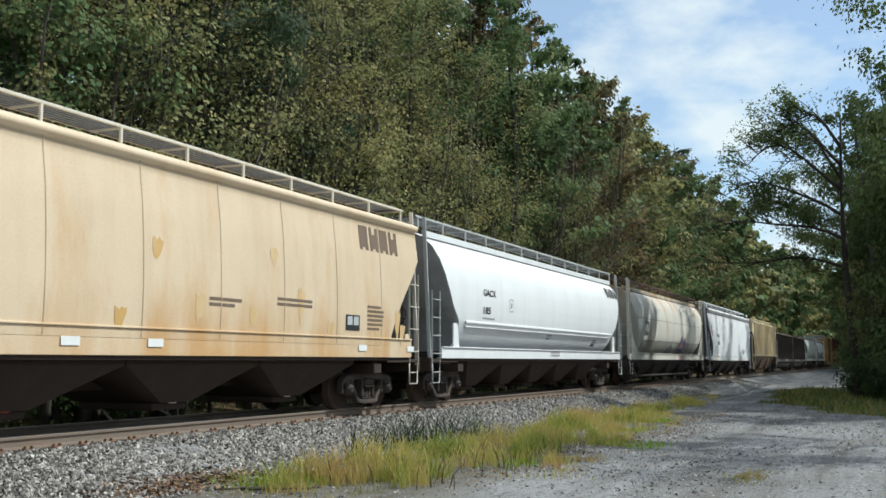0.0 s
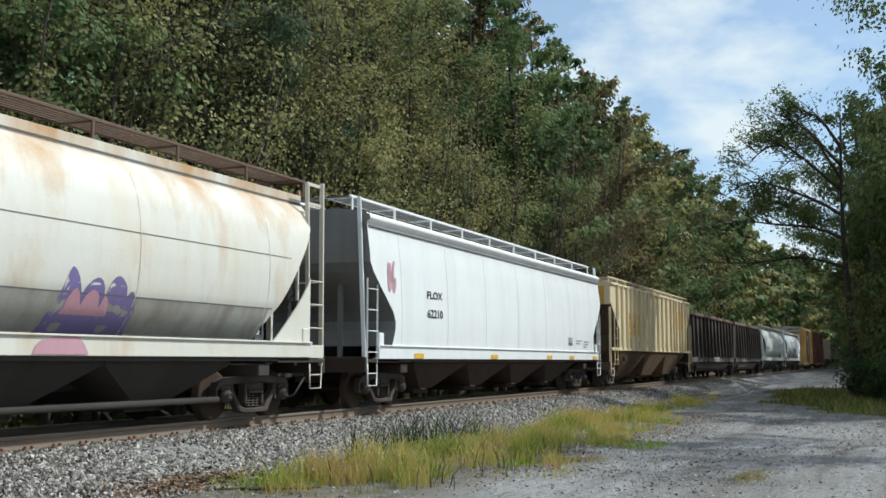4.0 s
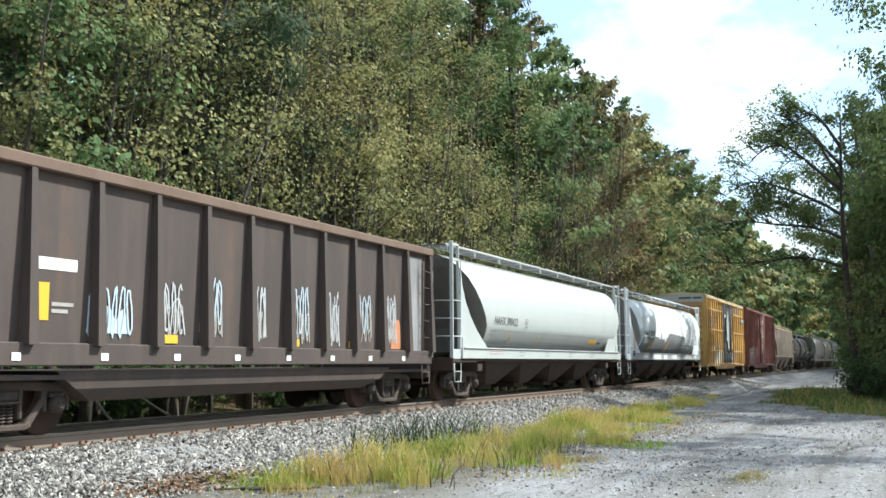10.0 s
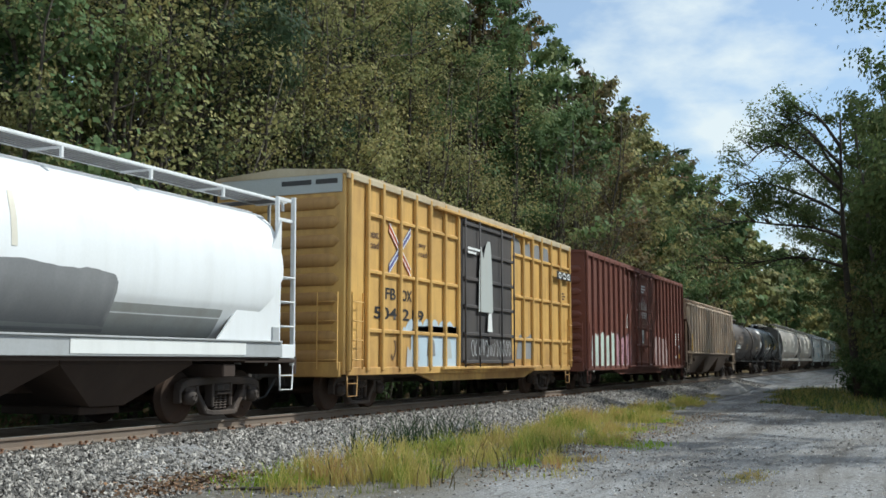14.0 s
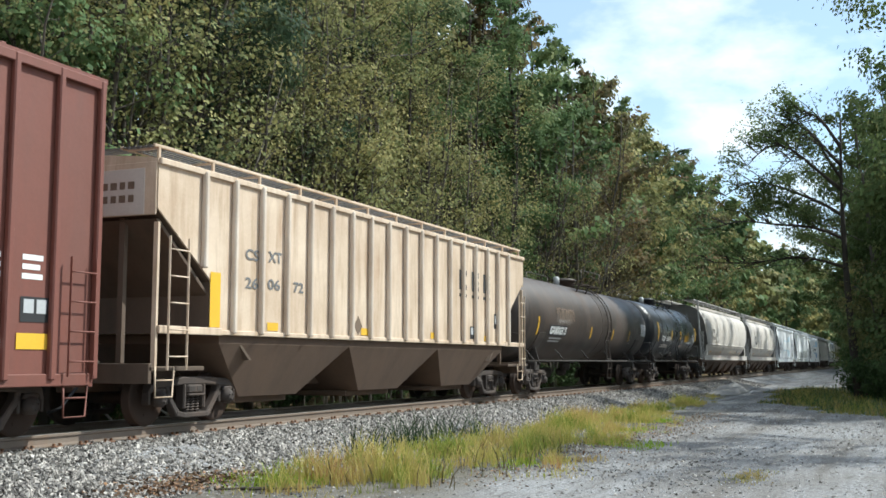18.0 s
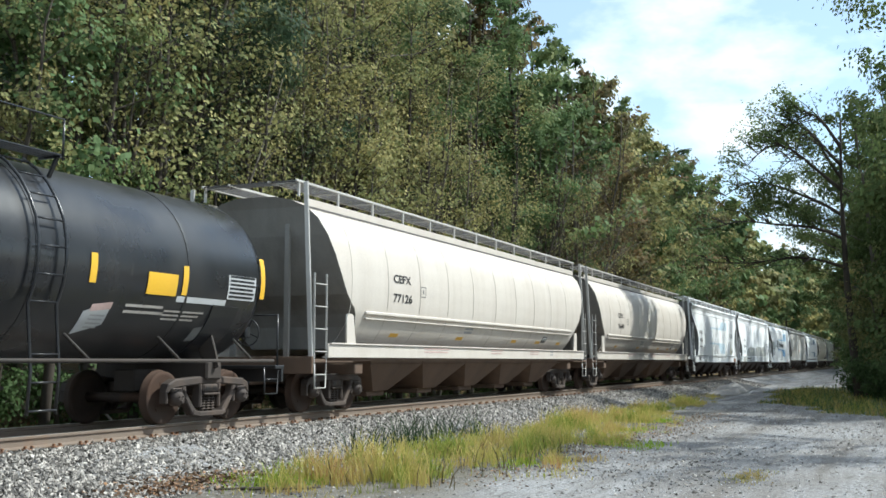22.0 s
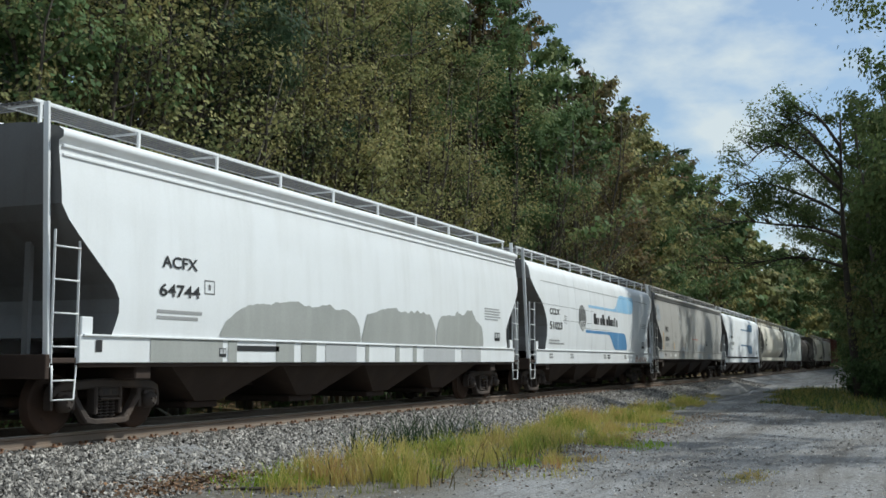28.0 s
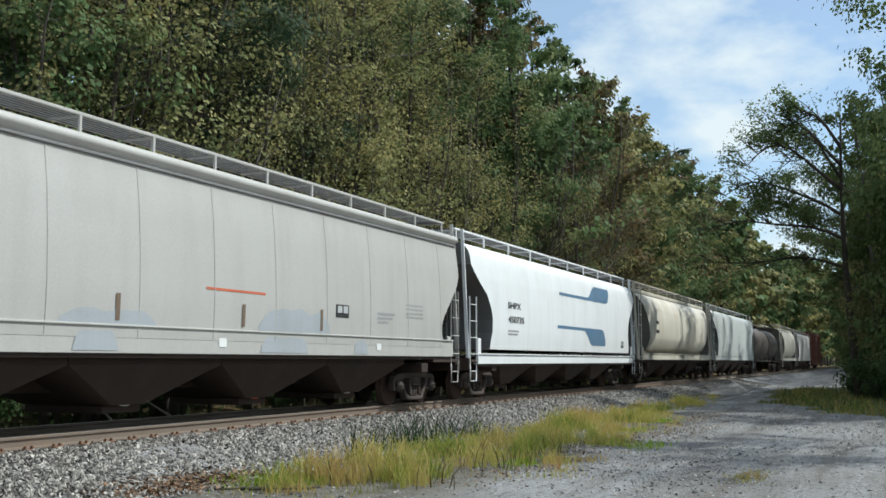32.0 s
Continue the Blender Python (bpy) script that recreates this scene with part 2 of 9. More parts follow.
PLATE_RUST = paint("rusty_tie_plate", (0.26, 0.13, 0.07), grime=(0.12, 0.07, 0.045), amount=0.5, rough=0.9)
TIE_WOOD = paint("tie_wood", (0.085, 0.065, 0.05), amount=0.4, rough=0.9)
IRON = paint("dark_iron", (0.025, 0.021, 0.019), grime=(0.065, 0.048, 0.037), amount=0.6, rough=0.7)
TRUCK_IRON = paint("truck_iron", (0.040, 0.031, 0.027), grime=(0.095, 0.064, 0.047), amount=0.7, rough=0.75)
WHEEL = paint("wheel_steel", (0.035, 0.026, 0.021), grime=(0.11, 0.055, 0.032), amount=0.45, rough=0.65, metal=0.4)
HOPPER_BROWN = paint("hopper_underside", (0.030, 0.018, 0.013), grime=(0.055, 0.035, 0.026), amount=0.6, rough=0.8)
RUSTY = paint("rust_brown", (0.17, 0.085, 0.05), grime=(0.08, 0.05, 0.035), amount=0.5, rough=0.85)
BLACK = paint("black_lettering", (0.018, 0.018, 0.02), amount=0.05, rough=0.5)
FADED = paint("faded_lettering", (0.16, 0.16, 0.16), amount=0.1, rough=0.6)
WHITE = paint("white_lettering", (0.78, 0.78, 0.76), amount=0.1, rough=0.5)
REFLECT = paint("yellow_reflector", (0.72, 0.42, 0.03), amount=0.1, rough=0.4)
GREY_COVER = paint("grey_overpaint", (0.20, 0.20, 0.205), grime=(0.32, 0.32, 0.32), amount=0.35, rough=0.6)
PALE_COVER = paint("pale_overpaint", (0.45, 0.455, 0.46), amount=0.1, rough=0.6)
GALV = paint("galvanised", (0.42, 0.43, 0.43), grime=(0.2, 0.19, 0.18), amount=0.4, rough=0.5, metal=0.5)
GRATE = paint("dark_grating", (0.13, 0.13, 0.135), grime=(0.07, 0.065, 0.06), amount=0.4, rough=0.7)
RED_LAMP = paint("red_cap", (0.55, 0.12, 0.07), amount=0.1)
BLUE_PAINT = paint("blue_stripe", (0.10, 0.27, 0.50), amount=0.15)
STEEL_BLUE = paint("steel_blue_stripe", (0.10, 0.19, 0.30), amount=0.15)


# ---------------------------------------------------------------- mesh builder
class Build:
    """Collects vertices and faces of one mesh; each face has a smooth flag and a material slot."""

    def __init__(self):
        self.v, self.f, self.s, self.m = [], [], [], []

    def add(self, verts, faces, smooth=False, slot=0):
        o = len(self.v)
        self.v += [tuple(p) for p in verts]
        for f in faces:
            self.f.append(tuple(i + o for i in f))
            self.s.append(smooth)
            self.m.append(slot)
        return self

    def box(self, c, s, bevel=0.0, rot=None, slot=0):
        """A box at c of size s with chamfered edges."""
        hx, hy, hz = s[0] / 2, s[1] / 2, s[2] / 2
        b = min(bevel, hx * 0.9, hy * 0.9, hz * 0.9)
        vs, fs = [], []
        if b <= 0:
            vs = [(x, y, z) for x in (-hx, hx) for y in (-hy, hy) for z in (-hz, hz)]
            fs = [(0, 1, 3, 2), (4, 6, 7, 5), (0, 4, 5, 1), (2, 3, 7, 6), (0, 2, 6, 4), (1, 5, 7, 3)]
        else:
            idx = {}
            for sx in (-1, 1):
                for sy in (-1, 1):
                    for sz in (-1, 1):
                        for ax in range(3):
                            p = [sx * (hx - b), sy * (hy - b), sz * (hz - b)]
                            p[ax] = (sx * hx, sy * hy, sz * hz)[ax]
                            idx[(sx, sy, sz, ax)] = len(vs)
                            vs.append(tuple(p))
            sg = (-1, 1)
            for ax in range(3):
                o1, o2 = [k for k in range(3) if k != ax]
                for q in sg:
                    ring = []
                    for a, c2 in ((-1, -1), (1, -1), (1, 1), (-1, 1)):
                        k = [0, 0, 0]
                        k[ax], k[o1], k[o2] = q, a, c2
                        ring.append(idx[(*k, ax)])
                    if (q > 0) == (ax == 1):
                        ring.reverse()
                    fs.append(tuple(ring))
                for a in sg:
                    for c2 in sg:
                        k1, k2 = [0, 0, 0], [0, 0, 0]
                        k1[ax], k2[ax] = -1, 1
                        k1[o1] = k2[o1] = a
                        k1[o2] = k2[o2] = c2
                        ring = [idx[(*k1, o1)], idx[(*k2, o1)], idx[(*k2, o2)], idx[(*k1, o2)]]
                        if (a * c2 > 0) == (ax != 1):
                            ring.reverse()
                        fs.append(tuple(ring))
            for sx in sg:
                for sy in sg:
                    for sz in sg:
                        ring = [idx[(sx, sy, sz, k)] for k in range(3)]
                        if sx * sy * sz < 0:
                            ring.reverse()
                        fs.append(tuple(ring))
        c = Vector(c)
        vs = [((rot @ Vector(p)) if rot else Vector(p)) + c for p in vs]
        return self.add(vs, fs, False, slot)

    def bar(self, p, q, w, h=None, bevel=0.0, up=(0, 0, 1), slot=0):
        """A square bar from p to q."""
        p, q = Vector(p), Vector(q)
        d = q - p
        x = d.normalized()
        u = Vector(up)
        if abs(x.dot(u)) > 0.98:
            u = Vector((0, 1, 0))
        y = u.cross(x).normalized()
        z = x.cross(y)
        return self.box((p + q) / 2, (d.length, w, h or w), bevel, Matrix((x, y, z)).transposed(), slot)

    def tube(self, pts, r, n=6, cap=True, slot=0):
        """A round rod along points; r one radius or one for each point."""
        pts = [Vector(p) for p in pts]
        rs = r if isinstance(r, (list, tuple)) else [r] * len(pts)
        vs, fs = [], []
        for i, p in enumerate(pts):
            d = (pts[min(i + 1, len(pts) - 1)] - pts[max(i - 1, 0)]).normalized()
            a = d.orthogonal().normalized() if abs(d.z) > 0.9 else d.cross(Vector((0, 0, 1))).normalized()
            b = d.cross(a)
            for k in range(n):
                t = 2 * math.pi * k / n
                vs.append(p + (a * math.cos(t) + b * math.sin(t)) * rs[i])
        for i in range(len(pts) - 1):
            for k in range(n):
                j = (k + 1) % n
                fs.append((i * n + k, i * n + j, (i + 1) * n + j, (i + 1) * n + k))
        if cap:
            fs.append(tuple(reversed(range(n))))
            fs.append(tuple((len(pts) - 1) * n + k for k in range(n)))
        return self.add(vs, fs, True, slot)

    def lathe(self, prof, axis="y", c=(0, 0, 0), n=24, slot=0, smooth=True):
        """Turns (along, radius) points about an axis."""
        vs, fs = [], []
        for a, r in prof:
            for k in range(n):
                t = 2 * math.pi * k / n
                u, w = r * math.cos(t), r * math.sin(t)
                p = {"y": (u, a, w), "x": (a, u, w), "z": (u, w, a)}[axis]
                vs.append((p[0] + c[0], p[1] + c[1], p[2] + c[2]))
        for i in range(len(prof) - 1):
            for k in range(n):
                j = (k + 1) % n
                fs.append((i * n + k, i * n + j, (i + 1) * n + j, (i + 1) * n + k))
        fs.append(tuple(reversed(range(n))))
        fs.append(tuple((len(prof) - 1) * n + k for k in range(n)))
        return self.add(vs, fs, smooth, slot)

    def rings(self, rings, closed=True, cap=True, smooth=True, slot=0):
        """Skins rings of equal length."""
        n = len(rings[0])
        vs = [p for r in rings for p in r]
        fs = []
        for i in range(len(rings) - 1):
            for k in range(n if closed else n - 1):
                j = (k + 1) % n
                fs.append((i * n + k, i * n + j, (i + 1) * n + j, (i + 1) * n + k))
        self.add(vs, fs, smooth, slot)
        if cap:
            o = len(self.v) - len(vs)
            self.f.append(tuple(o + k for k in reversed(range(n))))
            self.f.append(tuple(o + (len(rings) - 1) * n + k for k in range(n)))
            self.s += [False, False]
            self.m += [slot, slot]
        return self

    def mesh(self, name, mats):
        me = bpy.data.meshes.new(name)
        me.from_pydata(self.v, [], self.f)
        for m in (mats if isinstance(mats, (list, tuple)) else [mats]):
            me.materials.append(m)
        me.polygons.foreach_set("use_smooth", self.s)
        me.polygons.foreach_set("material_index", self.m)
        bm = bmesh.new()
        bm.from_mesh(me)
        bmesh.ops.recalc_face_normals(bm, faces=bm.faces)
        bm.to_mesh(me)
        bm.free()
        return me


MESHES = {}


def part(name, data, material, parent, label="", key=None, at=None):
    """Links a Build (or a mesh) as one mesh object under a thing or a part; key lets alike parts share a mesh."""
    if key is not None and key in MESHES:
        me = MESHES[key]
    else:
        if callable(data):
            data = data()
        me = data.mesh(name, material) if isinstance(data, Build) else data
        if key is not None:
            MESHES[key] = me
    ob = new(name, me)
    ob.parent = parent
    if at is not None:
        ob.matrix_basis = at if isinstance(at, Matrix) else Matrix.Translation(at)
    if label:
        tagged(ob, label=label)
    return ob


def thing(name, label, category, group="", kind="", at=None):
    ob = new(name)
    ob.empty_display_size = 0.3
    tagged(ob, label, category, group, kind)
    if at is not None:
        ob.matrix_basis = at
    return ob


def np_mesh(name, verts, faces, material, smooth=False):
    """A mesh from arrays: verts (n, 3), faces (m, k)."""
    me = bpy.data.meshes.new(name)
    verts, faces = np.asarray(verts, np.float32), np.asarray(faces, np.int32)
    k = faces.shape[1]
    me.vertices.add(len(verts))
    me.vertices.foreach_set("co", verts.ravel())
    me.loops.add(faces.size)
    me.loops.foreach_set("vertex_index", faces.ravel())
    me.polygons.add(len(faces))
    me.polygons.foreach_set("loop_start", np.arange(len(faces), dtype=np.int32) * k)
    me.polygons.foreach_set("use_smooth", np.full(len(faces), smooth))
    me.materials.append(material)
    me.update(calc_edges=True)
    return me


# ---------------------------------------------------------------- ground
def ground_z(x, y):
    """Height of the ground: road, foot of the ballast, bed, ditch and wooded bank."""
    ys = [-900, -60, -12, -5, 0, 7.4, 8.5, 9.95, 10.4, 12.7, 13.2, 14.4, 16.0, 20, 34, 80, 900]
    zs = [6, 3, 0.8, 0.15, 0.0, 0.0, 0.07, 0.41, 0.445, 0.445, 0.40, 0.05, 0.05, 0.7, 2.5, 5, 10]
    return float(np.interp(y, ys, zs))


def build_ground():
    xs = np.unique(np.concatenate([np.linspace(-1500, -60, 12), np.linspace(-60, 8, 20), np.linspace(8, 60, 90), np.linspace(60, 300, 60), np.linspace(300, 3000, 12)]))
    ys = np.unique(np.concatenate([np.linspace(-1500, -60, 8), np.linspace(-60, -2, 18), np.linspace(-2, 17, 64), np.linspace(17, 60, 24), np.linspace(60, 1500, 8)]))
    vs = []
    for x in xs:
        for y in ys:
            z = ground_z(x, y)
            if abs(x) < 320 and abs(y) < 70:
                a = 0.02 if -2 < y < 8 else (0.03 if y < 15 else 0.25)
                if y < -4:
                    a = 0.2
                z += a * noise.noise((x * 0.35, y * 0.5, 0)) + 0.4 * a * noise.noise((x * 1.3, y * 1.5, 5))
                if 9.6 < y < 13.6:
                    z = min(z, RAIL_Z - 0.17)
            vs.append((x, y, z))
    nx, ny = len(xs), len(ys)
    i, j = np.meshgrid(np.arange(nx - 1), np.arange(ny - 1), indexing="ij")
    a = (i * ny + j).ravel()
    fs = np.stack([a, a + ny, a + ny + 1, a + 1], 1)
    ob = new("ground", np_mesh("ground", vs, fs, GROUND, True))
    tagged(ob, "grey gravel road and verge beside a railway ballast bed", "ground", kind="structure")


build_ground()


def scatter_stones(name, n, xr, yr, size, mat, label, squash=0.95, seed=1, lift=0.3, keep=None):
    """Loose angular stones, one mesh."""
    rng = np.random.default_rng(seed)
    x, y = rng.uniform(*xr, n), rng.uniform(*yr, n)
    if keep is not None:
        k = keep(x, y, rng)
        x, y = x[k], y[k]
        n = len(x)
    z = np.array([ground_z(a, b) for a, b in zip(x, y)])
    z = np.where((y > 9.6) & (y < 13.6), np.minimum(z, RAIL_Z - 0.19), z)
    base = np.array([(1, 0, 0), (-1, 0, 0), (0, 1, 0), (0, -1, 0), (0, 0, 1), (0, 0, -1)], float)
    tri = np.array([(0, 2, 4), (2, 1, 4), (1, 3, 4), (3, 0, 4), (2, 0, 5), (1, 2, 5), (3, 1, 5), (0, 3, 5)])
    s = rng.uniform(size[0], size[1], (n, 1, 1)) * rng.uniform(0.6, 1.3, (n, 6, 1))
    v = base[None] * s + rng.normal(0, 0.25, (n, 6, 3)) * s
    ang, tilt = rng.uniform(0, 6.28, n), rng.normal(0, 0.5, n)
    ca, sa, ct, st = np.cos(ang), np.sin(ang), np.cos(tilt), np.sin(tilt)
    v = v * np.array([1, 1, squash])
    vx, vy, vz = v[..., 0], v[..., 1] * ct[:, None] - v[..., 2] * st[:, None], v[..., 1] * st[:, None] + v[..., 2] * ct[:, None]
    vx, vy = vx * ca[:, None] - vy * sa[:, None], vx * sa[:, None] + vy * ca[:, None]
    v = np.stack([vx + x[:, None], vy + y[:, None], vz + (z + lift * size[0])[:, None]], -1).reshape(-1, 3)
    f = (tri[None] + (np.arange(n) * 6)[:, None, None]).reshape(-1, 3)
    ob = new(name, np_mesh(name, v, f, mat))
    return tagged(ob, label, "gravel", kind="stuff")


def near_first(x, y, rng):
    return rng.uniform(0, 1, len(x)) < np.clip(18 / np.maximum(x, 1), 0.12, 1) ** 1.3


scatter_stones("ballast", 100000, (6, 75), (7.9, 10.55), (0.018, 0.042), BALLAST, "grey crushed stone ballast along the track", seed=3, keep=near_first)
scatter_stones("ballast", 13000, (8, 60), (10.55, 13.4), (0.02, 0.045), BALLAST, "grey crushed stone ballast between the sleepers", seed=4, keep=near_first)
scatter_stones("ballast", 9000, (14, 90), (13.4, 15.2), (0.025, 0.05), BALLAST, "grey crushed stone ballast on the far shoulder", seed=5, keep=near_first)
scatter_stones("road_gravel", 26000, (9, 50), (-3, 8.2), (0.006, 0.018), CHIPS, "loose grey chippings on the road", seed=6, keep=near_first)
scatter_stones("road_gravel", 7000, (9, 42), (-3, 7.8), (0.014, 0.034), BALLAST, "scattered larger stones on the road", squash=0.6, seed=7, keep=near_first)


def build_track():
    track = thing("railway_track", "rusty steel rails on dark wooden sleepers in ballast", "railway track", kind="structure")
    prof = [(-0.075, -0.17), (0.075, -0.17), (0.075, -0.155), (0.012, -0.13), (0.010, -0.05), (0.036, -0.035), (0.036, -0.006), (0.028, 0.0), (-0.028, 0.0), (-0.036, -0.006), (-0.036, -0.035), (-0.010, -0.05), (-0.012, -0.13), (-0.075, -0.155)]
    for sgn in (-1, 1):
        y0 = TRACK_Y + sgn * 0.755
        b = Build()
        b.rings([[(x, y0 + a, RAIL_Z + z - 0.002) for a, z in prof] for x in (-120, 380)], smooth=False)
        part("rail", b, STEEL_RAIL, track, "rust-brown steel rail")
        part("rail_head", Build().box((130, y0, RAIL_Z + 0.0005), (500, 0.058, 0.006)), RAIL_HEAD, track, "worn bright running surface")

    def tie():
        return Build().box((0, 0, 0), (0.22, 2.6, 0.18), 0.012)

    rng = random.Random(4)
    for i in range(230):
        x = -2 + i * 0.52
        part("sleeper", tie, TIE_WOOD, track, key="tie", at=pose(x + rng.uniform(-0.02, 0.02), TRACK_Y + rng.uniform(-0.04, 0.04), RAIL_Z - 0.265, 0, 0, rng.uniform(-1.2, 1.2)))
    def plate():
        k = Build().box((0, 0, 0), (0.20, 0.36, 0.022), 0.004)
        for px, py in ((-0.06, -0.10), (0.06, -0.10), (-0.06, 0.10), (0.06, 0.10)):
            k.box((px, py, 0.025), (0.03, 0.045, 0.045), 0.006)
        return k

    for i in range(130):
        for sgn in (-1, 1):
            part("tie_plate", plate, PLATE_RUST, track, key="tie_plate", at=(-2 + i * 0.52, TRACK_Y + sgn * 0.755, RAIL_Z - 0.173))
    b = Build()
    for i in range(400):
        x = 118 + i * 0.65
        b.box((x, TRACK_Y, RAIL_Z - 0.265), (0.22, 2.6, 0.18))
    tagged(part("sleepers", b, TIE_WOOD, track), kind="stuff")


build_track()

# ---------------------------------------------------------------- trees
def leaf_quads(centres, rng, size, flat=0.5, out=None):
    """One small folded rhombus for each centre; out gives the way in which each leaf tends to face."""
    n = len(centres)
    if out is None:
        u = rng.normal(0, 1, (n, 3))
        u[:, 2] *= flat
        u[:, 2] -= 0.25
        u /= np.linalg.norm(u, axis=1, keepdims=True)
        w = np.cross(u, rng.normal(0, 1, (n, 3)) + np.array([0, 0, 1.6]))
    else:
        face = out + rng.normal(0, 0.32, (n, 3)) + np.array([0, 0, 0.35])
        u = np.cross(face, rng.normal(0, 1, (n, 3)))
        u /= np.linalg.norm(u, axis=1, keepdims=True) + 1e-6
        w = np.cross(u, face)
    w /= np.linalg.norm(w, axis=1, keepdims=True) + 1e-6
    s = rng.uniform(size * 0.65, size * 1.35, (n, 1))
    a, c = centres - u * s * 0.5, centres + u * s * 0.5
    mid = centres - u * s * 0.08
    b, d = mid + w * s * 0.36, mid - w * s * 0.36
    v = np.stack([a, b, c, d], 1).reshape(-1, 3)
    f = np.arange(n * 4).reshape(-1, 4)
    return v, f


def tree_parts(seed, h, spread, base, leaves, leaf, stems=1, bare=0.0, bush=False, twigs=True, active=1.0, loose=1.0):
    """Trunk and limbs as tapered rods, and the crown's leaves along the twigs. Returns two meshes."""
    rng = random.Random(seed)
    nr = np.random.default_rng(seed)
    wood, tips = Build(), []
    for s in range(stems):
        lean = rng.uniform(-0.06, 0.06) + (rng.uniform(-0.22, 0.22) if stems > 1 else 0), rng.uniform(-0.06, 0.06) + (rng.uniform(-0.15, 0.15) if stems > 1 else 0)
        hh = h * (1 if s == 0 else rng.uniform(0.6, 0.95))
        r0 = (0.0085 * hh + 0.03) * (1 if stems == 1 else 0.7)
        pts, rs, wx, wy = [], [], 0.0, 0.0
        k = 9
        for i in range(k + 1):
            t = i / k
            wx += rng.uniform(-0.011, 0.011) * h
            wy += rng.uniform(-0.011, 0.011) * h
            pts.append(Vector((lean[0] * hh * t + wx * t, lean[1] * hh * t + wy * t, hh * 0.96 * t - (0.3 if i == 0 else 0))))
            rs.append(r0 * (1 - t) ** 0.8 + 0.012)
        rs[0] *= 1.35
        wood.tube(pts, rs, 7)
        nl = int((22 if not bush else 9) / (1 if stems == 1 else 1.6))
        for q in range(nl):
            t = base + (0.97 - base) * ((q + rng.random()) / nl)
            i = min(int(t * k), k - 1)
            p = pts[i].lerp(pts[i + 1], t * k - i)
            az = q * 2.4 + rng.uniform(-0.5, 0.5)
            u = (t - base) / (1 - base)
            reach = spread * max(0.36, math.sin(math.pi * min(1, 0.22 + 0.80 * u)) ** 0.7) * rng.uniform(0.65, 1.15)
            up = rng.uniform(0.35, 0.9)
            d = Vector((math.cos(az), math.sin(az), up)).normalized()
            lp, lr = [p], [max(0.014, rs[i] * 0.42)]
            for j in range(1, 5):
                d = (d + Vector((rng.uniform(-0.18, 0.18), rng.uniform(-0.18, 0.18), rng.uniform(-0.16, 0.12)))).normalized()
                lp.append(lp[-1] + d * reach / 4)
                lr.append(max(0.007, lr[0] * (1 - j / 4.3)))
            wood.tube(lp, lr, 4, cap=False)
            weight = rng.uniform(0.45, 1.6) if rng.random() > bare else 0.3
            for j in range(1, 5):
                for m in range(2 if not bush else 3):
                    dd = (d + Vector((rng.uniform(-1, 1), rng.uniform(-1, 1), rng.uniform(-0.5, 0.7))) * 0.9).normalized()
                    e = lp[j] + dd * reach * rng.uniform(0.14, 0.34)
                    if m < 2 and twigs:
                        wood.tube([lp[j], e], [lr[j] * 0.6, 0.004], 3, cap=False)
                    if active == 1.0 or (j > 1 and rng.random() < active):
                        tips.append((lp[j], e, weight, reach))
    wts = np.array([t[2] * t[3] for t in tips])
    pick = nr.choice(len(tips), leaves, p=wts / wts.sum())
    a = np.array([tuple(t[0]) for t in tips])[pick]
    e = np.array([tuple(t[1]) for t in tips])[pick]
    rr = np.array([t[3] for t in tips])[pick][:, None]
    tt = nr.uniform(0.25, 1.15, (leaves, 1))
    c = a + (e - a) * tt + nr.normal(0, 1, (leaves, 3)) * (0.055 * rr + 0.11) * loose * np.array([1, 1, 0.75])
    c[:, 2] = np.maximum(c[:, 2], 0.06)
    # leaves face away from the middle of their clump and from the stem
    own = c - (a + (e - a) * 0.55)
    own /= np.linalg.norm(own, axis=1, keepdims=True) + 1e-6
    away = c * np.array([1, 1, 0.0])
    away /= np.linalg.norm(away, axis=1, keepdims=True) + 1e-6
    v, f = leaf_quads(c, nr, leaf, out=0.75 * own + 0.55 * away)
    return wood, v, f


TREE_KINDS = {}


def tree_kind(key, mat, *args, **kw):
    wood, v, f = tree_parts(*args, **kw)
    TREE_KINDS[key] = (wood.mesh("trunk", BARK), np_mesh("crown", v, f, mat))


tree_kind("tall_green", LEAF_GREEN, 11, 20, 3.6, 0.16, 14000, 0.145)
tree_kind("tall_olive", LEAF_OLIVE, 12, 20, 3.4, 0.16, 13500, 0.115, stems=3, active=0.85)
tree_kind("tall_turn", LEAF_TURN, 13, 19, 3.3, 0.2, 12000, 0.125, bare=0.15)
tree_kind("tall_deep", LEAF_DEEP, 14, 21, 4.0, 0.12, 15000, 0.15)
tree_kind("slim_olive", LEAF_OLIVE, 15, 18, 3.0, 0.20, 11500, 0.11, stems=3, bare=0.3, active=0.8)
tree_kind("back_green", LEAF_GREEN, 41, 20, 4.0, 0.12, 3600, 0.335, twigs=False)
tree_kind("back_olive", LEAF_OLIVE, 47, 20, 3.9, 0.12, 3800, 0.32, twigs=False)
tree_kind("back_deep", LEAF_DEEP, 48, 20, 4.0, 0.10, 4200, 0.32, twigs=False)
tree_kind("back_turn", LEAF_TURN, 43, 20, 3.8, 0.12, 3700, 0.32, twigs=False)
tree_kind("vase_tree", LEAF_OLIVE, 44, 12.5, 2.6, 0.25, 5200, 0.105, stems=7, bare=0.5)
tree_kind("pole_tree", LEAF_OLIVE, 52, 13, 1.7, 0.45, 1300, 0.11, stems=3, bare=0.5)
tree_kind("bare_tree", LEAF_TURN, 45, 19, 3.6, 0.25, 9000, 0.12, stems=3, bare=0.35)
